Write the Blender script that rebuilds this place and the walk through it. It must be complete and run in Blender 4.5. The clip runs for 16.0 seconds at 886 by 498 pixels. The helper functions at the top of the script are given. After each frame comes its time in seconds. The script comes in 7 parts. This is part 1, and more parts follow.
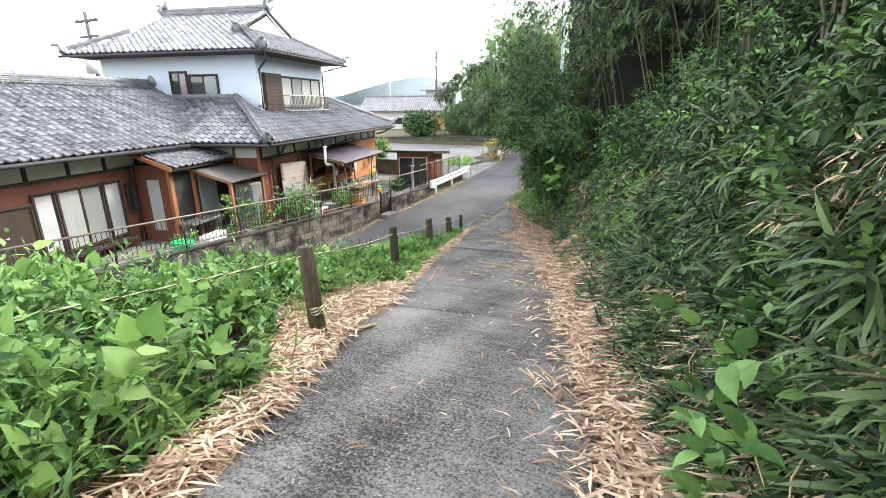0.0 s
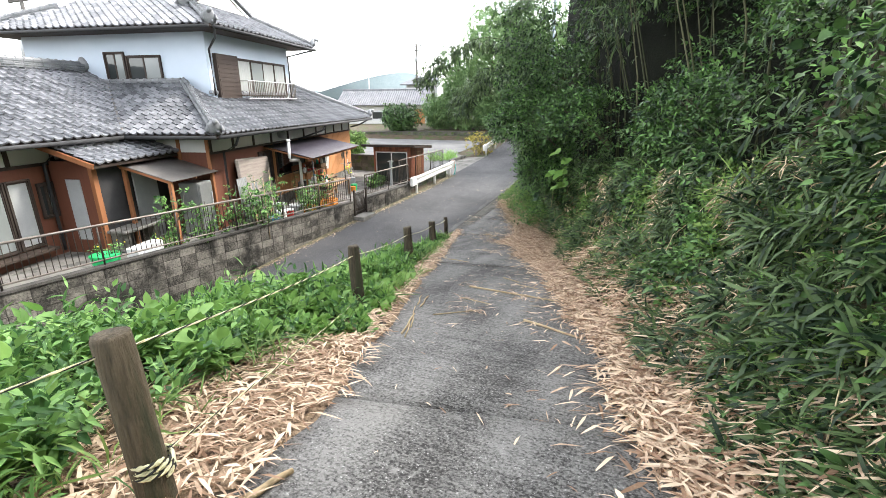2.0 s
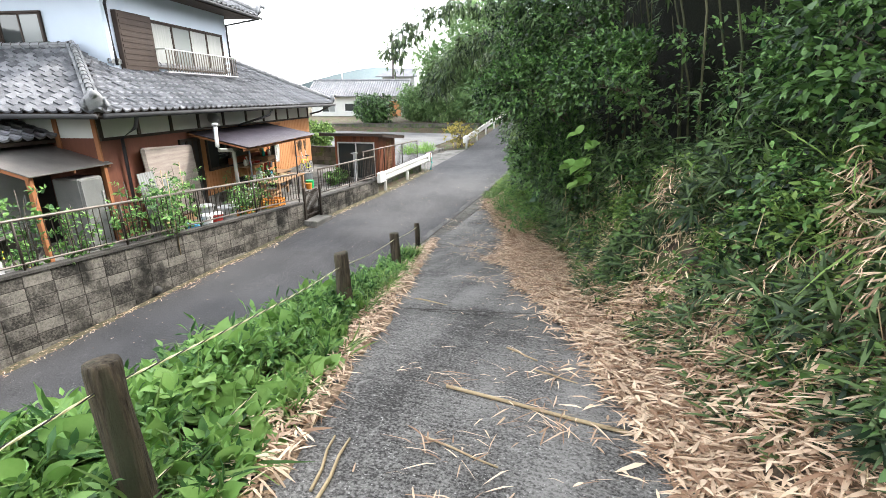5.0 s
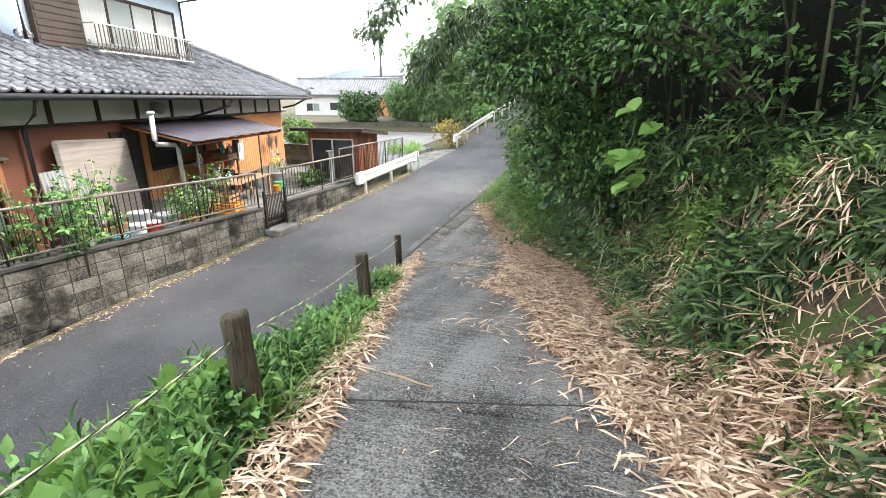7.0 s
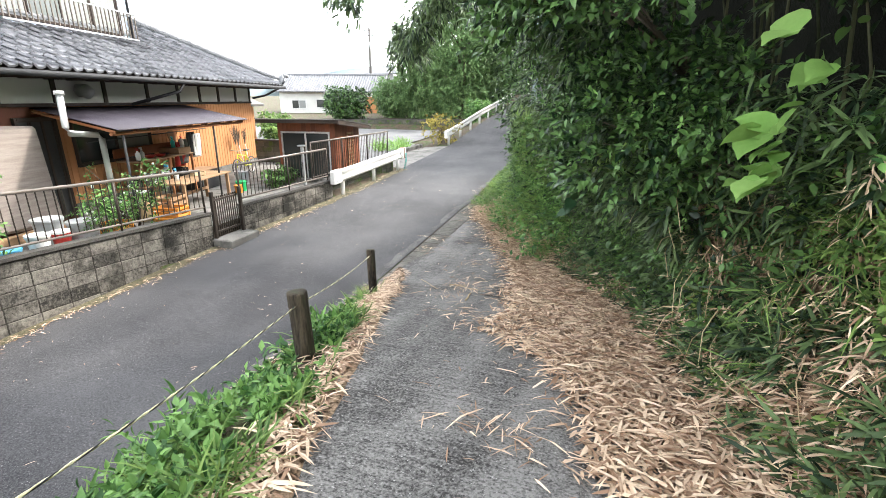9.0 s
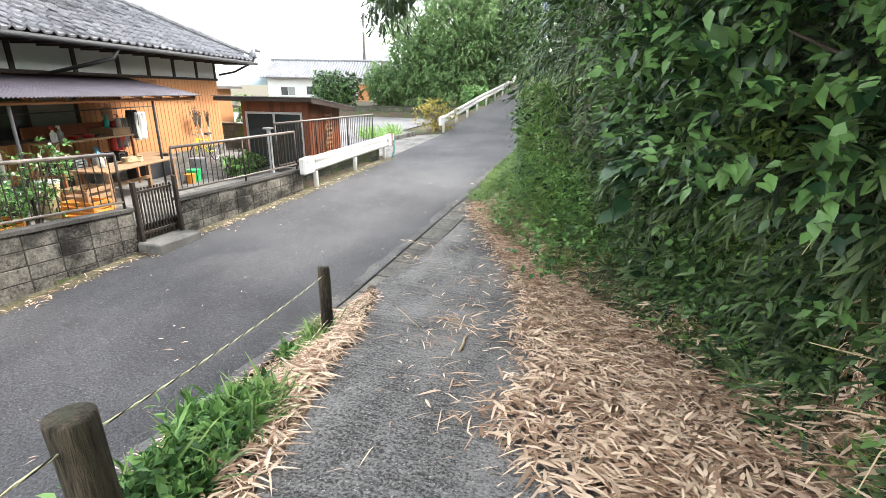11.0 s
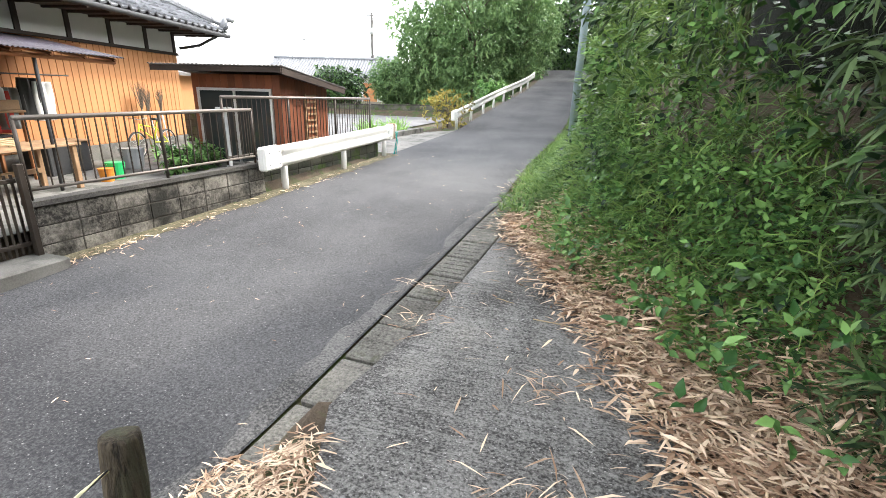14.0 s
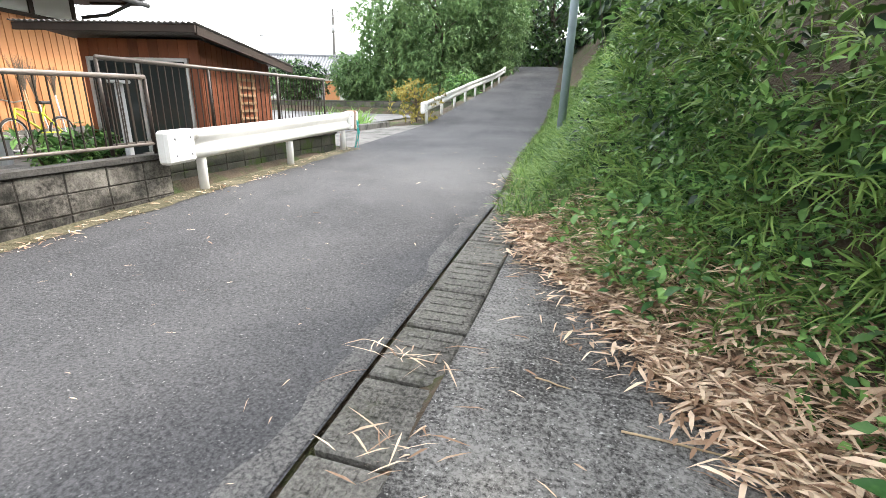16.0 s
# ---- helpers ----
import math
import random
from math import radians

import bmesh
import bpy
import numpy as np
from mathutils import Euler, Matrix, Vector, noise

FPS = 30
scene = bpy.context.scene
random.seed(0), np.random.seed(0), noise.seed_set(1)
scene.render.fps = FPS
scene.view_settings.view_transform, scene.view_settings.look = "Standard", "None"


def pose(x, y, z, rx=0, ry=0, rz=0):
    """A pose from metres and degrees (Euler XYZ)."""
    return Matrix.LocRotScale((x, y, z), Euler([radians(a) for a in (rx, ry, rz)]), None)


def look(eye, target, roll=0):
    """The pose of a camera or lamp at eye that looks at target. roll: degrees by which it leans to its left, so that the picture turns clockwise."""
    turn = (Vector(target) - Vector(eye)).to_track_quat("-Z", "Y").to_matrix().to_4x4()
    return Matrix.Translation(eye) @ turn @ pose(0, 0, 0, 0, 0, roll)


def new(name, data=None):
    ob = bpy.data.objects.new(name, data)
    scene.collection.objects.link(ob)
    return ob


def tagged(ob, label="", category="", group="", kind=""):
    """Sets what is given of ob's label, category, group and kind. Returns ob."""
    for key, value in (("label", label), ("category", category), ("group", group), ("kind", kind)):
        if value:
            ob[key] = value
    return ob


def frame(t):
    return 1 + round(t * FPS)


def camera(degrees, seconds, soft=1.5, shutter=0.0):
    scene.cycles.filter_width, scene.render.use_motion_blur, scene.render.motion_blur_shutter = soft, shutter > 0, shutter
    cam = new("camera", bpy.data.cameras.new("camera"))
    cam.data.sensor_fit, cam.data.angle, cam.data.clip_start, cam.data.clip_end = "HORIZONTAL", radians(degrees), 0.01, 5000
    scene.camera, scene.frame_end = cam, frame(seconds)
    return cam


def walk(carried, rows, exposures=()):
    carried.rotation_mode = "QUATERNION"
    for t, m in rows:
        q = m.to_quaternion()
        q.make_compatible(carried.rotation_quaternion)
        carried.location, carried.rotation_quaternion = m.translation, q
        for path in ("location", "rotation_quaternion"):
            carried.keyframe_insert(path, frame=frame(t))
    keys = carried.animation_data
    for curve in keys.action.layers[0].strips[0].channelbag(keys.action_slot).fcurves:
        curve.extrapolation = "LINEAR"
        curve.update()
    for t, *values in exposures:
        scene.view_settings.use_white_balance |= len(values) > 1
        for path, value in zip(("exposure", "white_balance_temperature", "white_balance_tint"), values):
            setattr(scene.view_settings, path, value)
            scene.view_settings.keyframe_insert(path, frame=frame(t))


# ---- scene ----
cam = camera(87.0, 16.0, 0.6)
METRES, EYE, TILT, LEAN, TURN = 16.0, 1.6, 0.0, 0.0, 24.0
ROWS = [
    (0.0, 0.0, 0.0, 0.0, -0.13, -17.2, 0.42),
    (0.5, -0.001, 0.0324, -0.0045, -0.68, -17.54, 0.45),
    (1.0, -0.0031, 0.0649, -0.0096, -1.28, -17.65, 0.34),
    (1.5, -0.0015, 0.0961, -0.0131, -1.9, -17.7, 0.46),
    (2.0, 0.0002, 0.128, -0.0192, -2.36, -17.63, 0.43),
    (2.5, 0.0035, 0.1589, -0.0246, -2.7, -17.63, 0.42),
    (3.0, 0.0057, 0.191, -0.0311, -3.14, -17.78, 0.42),
    (3.5, 0.0089, 0.224, -0.0367, -3.65, -17.86, 0.38),
    (4.0, 0.0133, 0.2551, -0.0408, -4.13, -17.98, 0.31),
    (6.5, 0.0294, 0.4108, -0.0702, -5.74, -18.03, -0.16),
    (7.0, 0.0334, 0.4419, -0.0745, -6.1, -17.84, -0.18),
    (7.5, 0.0377, 0.472, -0.0793, -6.43, -17.67, -0.09),
    (8.0, 0.0409, 0.5017, -0.0853, -6.74, -17.51, -0.12),
    (8.5, 0.0451, 0.5312, -0.0913, -6.92, -17.58, -0.17),
    (11.0, 0.0713, 0.6772, -0.1187, -7.45, -18.72, -0.91),
    (11.5, 0.0731, 0.7083, -0.1259, -7.12, -18.66, -1.02),
    (12.0, 0.0757, 0.7397, -0.132, -6.72, -18.56, -1.19),
    (12.5, 0.0772, 0.7711, -0.1388, -6.49, -18.56, -1.19),
    (13.0, 0.0799, 0.8027, -0.145, -6.37, -18.33, -1.32),
    (13.5, 0.0825, 0.8332, -0.1507, -6.39, -18.16, -1.3),
    (14.0, 0.0857, 0.8631, -0.1576, -6.39, -18.01, -1.48),
    (14.5, 0.0884, 0.8926, -0.1646, -6.51, -17.88, -1.59),
    (15.0, 0.0887, 0.9213, -0.1707, -6.73, -17.92, -1.56),
    (15.5, 0.0909, 0.9494, -0.1773, -7.37, -17.92, -1.56),
    (16.0, 0.0924, 0.9765, -0.1828, -10.47, -17.64, -1.44),
]
EXPOSURE = 2.0
WALK = [(t, pose(0, 0, EYE, TILT, LEAN, TURN) @ pose(METRES * x, METRES * y, METRES * z, 90 + pitch, roll, yaw)) for t, x, y, z, yaw, pitch, roll in ROWS]
walk(cam, WALK, [(0.0, EXPOSURE - 0.24), (4.0, EXPOSURE - 0.20), (7.0, EXPOSURE), (12.0, EXPOSURE + 0.12), (16.0, EXPOSURE + 0.02)])

# ---- light ----
SUN_AZ, SUN_EL = 44.0, 44.0          # degrees clockwise from +y, and above the horizon
world = bpy.data.worlds.new("world")
scene.world = world
world.use_nodes = True
wn, wl = world.node_tree.nodes, world.node_tree.links
sky = wn.new("ShaderNodeTexSky")
sky.sky_type, sky.sun_disc = "NISHITA", False
sky.sun_elevation, sky.sun_rotation = radians(SUN_EL), radians(SUN_AZ)
sky.air_density, sky.dust_density, sky.ozone_density = 1.0, 1.5, 1.0
haze = wn.new("ShaderNodeHueSaturation")
haze.inputs["Saturation"].default_value, haze.inputs["Value"].default_value = 0.2, 2.1
wl.new(sky.outputs[0], haze.inputs["Color"])
wl.new(haze.outputs[0], wn["Background"].inputs["Color"])
wn["Background"].inputs["Strength"].default_value = 0.15
sun = new("sun", bpy.data.lights.new("sun", "SUN"))
sun.data.energy, sun.data.angle, sun.data.color = 1.35, radians(4.0), (1.0, 0.94, 0.85)
sa, se = radians(SUN_AZ), radians(SUN_EL)
sun.matrix_world = look((0, 0, 40), Vector((0, 0, 40)) - Vector((math.sin(sa) * math.cos(se), math.cos(sa) * math.cos(se), math.sin(se))))


# ---- materials ----
def material(name, a, b, scale=4.0, rough=0.8, metal=0.0, fine=60.0, bump=0.3, dist=0.01, island=0.0, objvar=0.0, spots=None, spec=0.3, stretch=(1, 1, 1), trans=0.0, coords="Object", spot_scale=1.0, spot_edge=(0.5, 0.6), grain=0.7, streak=None, streak2=None, chips=None):
    """Two colours mixed by broad and fine noise, with relief; spots: a third colour in patches."""
    m = bpy.data.materials.new(name)
    m.use_nodes = True
    n, l = m.node_tree.nodes, m.node_tree.links
    bsdf = n["Principled BSDF"]
    tc = n.new("ShaderNodeTexCoord")
    mp = n.new("ShaderNodeMapping")
    mp.inputs["Scale"].default_value = stretch
    where = n.new("ShaderNodeNewGeometry").outputs["Position"] if coords == "World" else tc.outputs[coords]
    l.new(where, mp.inputs[0])

    def noise_tex(s, detail=4.0, rgh=0.6):
        t = n.new("ShaderNodeTexNoise")
        t.inputs["Scale"].default_value, t.inputs["Detail"].default_value, t.inputs["Roughness"].default_value = s, detail, rgh
        l.new(mp.outputs[0], t.inputs["Vector"])
        return t.outputs["Fac"]

    def mathn(op, x, y):
        t = n.new("ShaderNodeMath")
        t.operation = op
        for i, v in enumerate((x, y)):
            if isinstance(v, (int, float)):
                t.inputs[i].default_value = v
            else:
                l.new(v, t.inputs[i])
        return t.outputs[0]
    big, small = noise_tex(scale), noise_tex(fine, 3.0, 0.7)
    fac = mathn("ADD", mathn("MULTIPLY", big, 1.5), mathn("MULTIPLY", small, grain))
    fac = mathn("SUBTRACT", fac, 0.25 + grain / 2)
    for streak in [k for k in (streak, streak2) if k]:
        ms_ = n.new("ShaderNodeMapping")
        ms_.inputs["Rotation"].default_value[2], ms_.inputs["Scale"].default_value = radians(streak[0]), (streak[1], streak[2], 1)
        l.new(where, ms_.inputs[0])
        st = n.new("ShaderNodeTexNoise")
        st.inputs["Scale"].default_value, st.inputs["Detail"].default_value = 1.0, 3.0
        l.new(ms_.outputs[0], st.inputs["Vector"])
        fac = mathn("ADD", fac, mathn("MULTIPLY", mathn("SUBTRACT", st.outputs["Fac"], 0.5), streak[3]))
    if island:
        g = n.new("ShaderNodeNewGeometry")
        fac = mathn("ADD", fac, mathn("MULTIPLY", mathn("SUBTRACT", g.outputs["Random Per Island"], 0.5), island))
    if objvar:
        o = n.new("ShaderNodeObjectInfo")
        fac = mathn("ADD", fac, mathn("MULTIPLY", mathn("SUBTRACT", o.outputs["Random"], 0.5), objvar))
    mix = n.new("ShaderNodeMix")
    mix.data_type, mix.clamp_factor = "RGBA", True
    mix.inputs["A"].default_value, mix.inputs["B"].default_value = (*a, 1), (*b, 1)
    l.new(fac, mix.inputs["Factor"])
    col = mix.outputs["Result"]
    if spots:
        ramp = n.new("ShaderNodeMapRange")
        ramp.inputs["From Min"].default_value, ramp.inputs["From Max"].default_value = spot_edge
        l.new(noise_tex(spot_scale, 6.0, 0.65), ramp.inputs["Value"])
        m2 = n.new("ShaderNodeMix")
        m2.data_type = "RGBA"
        l.new(ramp.outputs[0], m2.inputs["Factor"])
        l.new(col, m2.inputs["A"])
        m2.inputs["B"].default_value = (*spots, 1)
        col = m2.outputs["Result"]
    if chips:
        r2 = n.new("ShaderNodeMapRange")
        r2.inputs["From Min"].default_value, r2.inputs["From Max"].default_value = chips[2], chips[3]
        l.new(noise_tex(chips[1], 1.0, 0.5), r2.inputs["Value"])
        m3 = n.new("ShaderNodeMix")
        m3.data_type = "RGBA"
        l.new(r2.outputs[0], m3.inputs["Factor"])
        l.new(col, m3.inputs["A"])
        m3.inputs["B"].default_value = (*chips[0], 1)
        col = m3.outputs["Result"]
    l.new(col, bsdf.inputs["Base Color"])
    bsdf.inputs["Roughness"].default_value, bsdf.inputs["Metallic"].default_value = rough, metal
    bsdf.inputs["Specular IOR Level"].default_value = spec
    if bump:
        bp = n.new("ShaderNodeBump")
        bp.inputs["Strength"].default_value, bp.inputs["Distance"].default_value = bump, dist
        l.new(mathn("ADD", mathn("MULTIPLY", big, 0.5), small), bp.inputs["Height"])
        l.new(bp.outputs[0], bsdf.inputs["Normal"])
    if trans:
        tr = n.new("ShaderNodeBsdfTranslucent")
        l.new(col, tr.inputs["Color"])
        ms = n.new("ShaderNodeMixShader")
        ms.inputs[0].default_value = trans
        l.new(bsdf.outputs[0], ms.inputs[1])
        l.new(tr.outputs[0], ms.inputs[2])
        l.new(ms.outputs[0], n["Material Output"].inputs["Surface"])
    return m


def glass_material(name, tint, rough=0.05):
    m = bpy.data.materials.new(name)
    m.use_nodes = True
    b = m.node_tree.nodes["Principled BSDF"]
    b.inputs["Base Color"].default_value = (*tint, 1)
    b.inputs["Roughness"].default_value, b.inputs["Specular IOR Level"].default_value = rough, 0.6
    return m


M_ASPHALT = material("asphalt", (0.028, 0.028, 0.030), (0.100, 0.099, 0.100), 0.5, 0.9, 0, 60, 0.8, 0.010, spots=(0.15, 0.147, 0.142), spot_scale=5.0, spot_edge=(0.66, 0.9), grain=3.0, streak=(-8, 1.1, 0.10, 0.7), chips=((0.24, 0.235, 0.225), 70, 0.68, 0.78))
M_SLAB = material("slab_concrete", (0.034, 0.032, 0.030), (0.235, 0.228, 0.213), 0.9, 0.92, 0, 62, 0.7, 0.010, spots=(0.29, 0.283, 0.265), spot_scale=14.0, spot_edge=(0.58, 0.76), grain=3.4, streak=(-20, 2.4, 34.0, 0.9), streak2=(-20, 2.6, 0.10, 1.4), chips=((0.40, 0.39, 0.365), 75, 0.66, 0.76))
M_SHOULDER = material("shoulder_chippings", (0.034, 0.034, 0.034), (0.165, 0.16, 0.152), 2.0, 0.92, 0, 60, 0.9, 0.01, grain=3.2)
M_LID = material("lid_concrete", (0.045, 0.043, 0.037), (0.22, 0.21, 0.185), 3, 0.92, 0, 50, 1.0, 0.008, objvar=0.3, grain=2.2, spots=(0.05, 0.055, 0.03), spot_scale=6.0, spot_edge=(0.55, 0.75), coords="World")
M_CONC = material("old_concrete", (0.09, 0.085, 0.076), (0.24, 0.23, 0.21), 1.5, 0.9, 0, 60, 0.6, 0.006, spots=(0.08, 0.08, 0.07), spot_scale=2.0)
M_BLOCK = material("concrete_block", (0.022, 0.020, 0.017), (0.215, 0.198, 0.170), 3.2, 0.92, 0, 26, 0.9, 0.012, objvar=0.6, spots=(0.016, 0.015, 0.012), spot_scale=1.5, spot_edge=(0.47, 0.62), grain=1.9, coords="World")
M_MORTAR = material("mortar", (0.014, 0.012, 0.010), (0.060, 0.054, 0.045), 3, 0.95, 0, 60, 0.6, 0.005, coords="World")
M_COPING = material("dark_coping", (0.026, 0.024, 0.022), (0.105, 0.098, 0.088), 2.0, 0.9, 0, 45, 0.7, 0.006, grain=1.6, coords="World")
M_MOSS = material("mossy_block", (0.03, 0.034, 0.024), (0.13, 0.125, 0.10), 2.2, 0.95, 0, 45, 0.8, 0.008, objvar=0.5, spots=(0.055, 0.085, 0.02), spot_scale=2.3, coords="World")
# depth of the thicket: its shade is put into a near-black colour
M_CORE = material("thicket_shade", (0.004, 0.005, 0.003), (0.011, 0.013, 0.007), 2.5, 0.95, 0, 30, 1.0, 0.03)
M_SOIL = material("soil", (0.035, 0.026, 0.018), (0.12, 0.09, 0.06), 2.5, 0.95, 0, 30, 1.0, 0.03, spots=(0.05, 0.075, 0.02), spot_scale=1.3)
M_GRAVEL = material("gravel_lot", (0.09, 0.09, 0.09), (0.19, 0.19, 0.188), 0.5, 0.95, 0, 40, 0.6, 0.01)
M_TILE = material("roof_tile", (0.060, 0.063, 0.070), (0.225, 0.23, 0.242), 7.0, 0.48, 0, 40, 0.25, 0.004, objvar=0.7, island=0.8, spec=0.45)
M_TILE_DARK = material("ridge_tile", (0.09, 0.095, 0.10), (0.24, 0.245, 0.25), 3, 0.45, 0, 50, 0.3, 0.004, island=0.5, spec=0.5)
M_PLASTER_B = material("pale_blue_plaster", (0.46, 0.53, 0.61), (0.54, 0.60, 0.67), 0.8, 0.85, 0, 80, 0.2, 0.003)
M_PLASTER_W = material("white_plaster", (0.52, 0.52, 0.49), (0.64, 0.64, 0.61), 0.9, 0.85, 0, 80, 0.2, 0.003)
M_ORANGE = material("ochre_siding", (0.40, 0.18, 0.072), (0.52, 0.25, 0.11), 0.7, 0.6, 0, 30, 0.2, 0.003, stretch=(1, 1, 0.15))
M_BROWN = material("brown_boards", (0.10, 0.036, 0.022), (0.17, 0.064, 0.037), 1.2, 0.65, 0, 40, 0.3, 0.003, stretch=(1, 1, 0.1))
M_TIMBER = material("dark_timber", (0.020, 0.014, 0.011), (0.055, 0.038, 0.029), 2, 0.7, 0, 50, 0.4, 0.004, stretch=(1, 1, 0.12))
M_ORTIMBER = material("orange_timber", (0.22, 0.085, 0.035), (0.36, 0.155, 0.068), 2, 0.65, 0, 50, 0.3, 0.003, stretch=(1, 1, 0.12))
M_REDWOOD = material("red_brown_boards", (0.11, 0.033, 0.016), (0.26, 0.085, 0.036), 1.4, 0.55, 0, 45, 0.4, 0.004, objvar=0.7, island=0.5, stretch=(1, 1, 0.1))
M_ALU = material("aluminium", (0.50, 0.50, 0.49), (0.62, 0.62, 0.61), 3, 0.4, 0.6, 60, 0.05, 0.001)
M_BRONZE = material("bronze_rail", (0.028, 0.022, 0.018), (0.065, 0.053, 0.043), 3, 0.42, 0.4, 60, 0.1, 0.001)
# rail brown made lighter: the highlight along its top is put into the colour
M_RAILTOP = material("highlit_rail", (0.10, 0.085, 0.07), (0.22, 0.19, 0.165), 4, 0.45, 0.3, 60, 0.1, 0.001)
M_GUARD = material("white_guardrail", (0.60, 0.59, 0.55), (0.76, 0.75, 0.72), 2.0, 0.5, 0, 50, 0.15, 0.002, spots=(0.36, 0.31, 0.22), spot_scale=3.2, spot_edge=(0.60, 0.76))
M_RUST = material("rusty_board", (0.28, 0.09, 0.03), (0.55, 0.5, 0.42), 5, 0.8, 0, 50, 0.3, 0.003)
M_GLASS = glass_material("window_glass", (0.03, 0.035, 0.035))
M_FROST = glass_material("frosted_glass", (0.19, 0.205, 0.20), 0.25)
M_CURTAIN = material("pale_curtain", (0.20, 0.21, 0.20), (0.33, 0.335, 0.32), 4, 0.9, 0, 40, 0.2, 0.003, stretch=(6, 6, 0.3))
M_SHUTTER = material("white_shutter", (0.30, 0.31, 0.31), (0.42, 0.43, 0.42), 2, 0.6, 0, 60, 0.1, 0.002)
M_AWN = material("smoke_corrugated_sheet", (0.030, 0.026, 0.034), (0.075, 0.066, 0.080), 1.5, 0.5, 0, 50, 0.1, 0.002, spec=0.25)
M_METALROOF = material("corrugated_iron", (0.10, 0.093, 0.086), (0.22, 0.205, 0.19), 2, 0.5, 0.4, 50, 0.1, 0.002)
M_GREY = material("grey_paint", (0.30, 0.31, 0.31), (0.42, 0.43, 0.43), 2, 0.5, 0, 60, 0.1, 0.002)
M_DULL = material("dull_grey_sheet", (0.10, 0.105, 0.10), (0.20, 0.205, 0.195), 2.5, 0.6, 0, 50, 0.2, 0.002)
M_EDGEMOSS = material("mossy_grit", (0.040, 0.042, 0.018), (0.17, 0.145, 0.095), 3.0, 0.95, 0, 30, 1.0, 0.02, grain=2.4)
M_DARK = material("dark_sheet", (0.022, 0.022, 0.024), (0.05, 0.05, 0.05), 2, 0.7, 0, 50, 0.2, 0.002)
M_POST = material("weathered_post", (0.014, 0.011, 0.008), (0.135, 0.108, 0.072), 9, 0.95, 0, 70, 1.0, 0.016, objvar=0.5, stretch=(1, 1, 0.10), spots=(0.050, 0.052, 0.030), spot_scale=6.0, grain=1.6)
M_FARROOF = material("far_roof_tile", (0.11, 0.115, 0.125), (0.24, 0.245, 0.255), 0.8, 0.8, 0, 12, 0.3, 0.01, spec=0.15)
M_ROPE_Y = material("yellow_rope", (0.58, 0.54, 0.26), (0.72, 0.70, 0.52), 9, 0.8, 0, 90, 0.3, 0.002)
M_ROPE_K = material("black_rope", (0.015, 0.015, 0.014), (0.05, 0.05, 0.045), 9, 0.8, 0, 90, 0.3, 0.002)
M_STRAW = material("dry_bamboo_leaf", (0.30, 0.185, 0.115), (0.82, 0.64, 0.46), 3, 0.7, 0, 60, 0.2, 0.002, island=1.6, trans=0.1)
M_STALK = material("dry_stalk", (0.28, 0.20, 0.11), (0.55, 0.44, 0.27), 3, 0.8, 0, 60, 0.2, 0.002, island=1.0)
M_LITTER = material("litter_bed", (0.07, 0.045, 0.028), (0.46, 0.33, 0.215), 9, 0.95, 0, 26, 1.0, 0.03, grain=3.0)
M_BROAD = material("broad_leaf", (0.008, 0.027, 0.009), (0.105, 0.205, 0.056), 0.6, 0.42, 0, 20, 0.1, 0.002, island=1.5, trans=0.08, spec=0.35)
M_BAMBOO = material("bamboo_leaf", (0.011, 0.027, 0.011), (0.112, 0.172, 0.064), 0.5, 0.5, 0, 20, 0.1, 0.002, island=1.5, trans=0.08, spec=0.3)
M_WEED = material("weed_leaf", (0.036, 0.105, 0.026), (0.215, 0.390, 0.110), 0.8, 0.5, 0, 20, 0.1, 0.002, island=1.4, trans=0.2)
M_HEART = material("dark_heart_leaf", (0.016, 0.050, 0.020), (0.062, 0.135, 0.052), 0.8, 0.42, 0, 20, 0.1, 0.002, island=1.0, trans=0.08, spec=0.35)
M_KUDZU = material("bright_vine_leaf", (0.13, 0.27, 0.055), (0.28, 0.45, 0.13), 0.8, 0.5, 0, 20, 0.1, 0.002, island=0.8, trans=0.3)
M_GRASS = material("grass_blade", (0.055, 0.125, 0.028), (0.24, 0.36, 0.095), 0.8, 0.55, 0, 20, 0.1, 0.002, island=1.1, trans=0.25)
M_FARLEAF = material("far_tree_leaf", (0.075, 0.15, 0.055), (0.25, 0.38, 0.15), 0.35, 0.55, 0, 10, 0.1, 0.002, island=0.8, trans=0.25)
M_BARK = material("bark", (0.06, 0.05, 0.035), (0.16, 0.13, 0.10), 3, 0.9, 0, 40, 0.6, 0.01)
M_CULM = material("bamboo_culm", (0.030, 0.038, 0.015), (0.10, 0.10, 0.05), 3, 0.6, 0, 40, 0.1, 0.003, island=0.8)
M_TATAMI = material("weathered_mat", (0.19, 0.155, 0.135), (0.36, 0.31, 0.275), 3, 0.9, 0, 70, 0.7, 0.006, stretch=(0.5, 0.5, 6))
M_PLANK = material("raw_plank", (0.20, 0.115, 0.060), (0.36, 0.235, 0.135), 3, 0.75, 0, 50, 0.3, 0.003)
M_STEELPOLE = material("blue_grey_pole", (0.20, 0.26, 0.28), (0.30, 0.36, 0.38), 3, 0.45, 0.2, 50, 0.1, 0.002)
M_UPOLE = material("pole_concrete", (0.06, 0.056, 0.052), (0.12, 0.113, 0.106), 3, 0.85, 0, 50, 0.2, 0.004)
M_HILL = material("far_hill", (0.13, 0.17, 0.18), (0.18, 0.22, 0.225), 0.05, 0.95, 0, 0.5, 0.3, 1.0)


def paint(name, c, rough=0.45):
    return material(name, tuple(v * 0.85 for v in c), c, 5, rough, 0, 60, 0.1, 0.001)


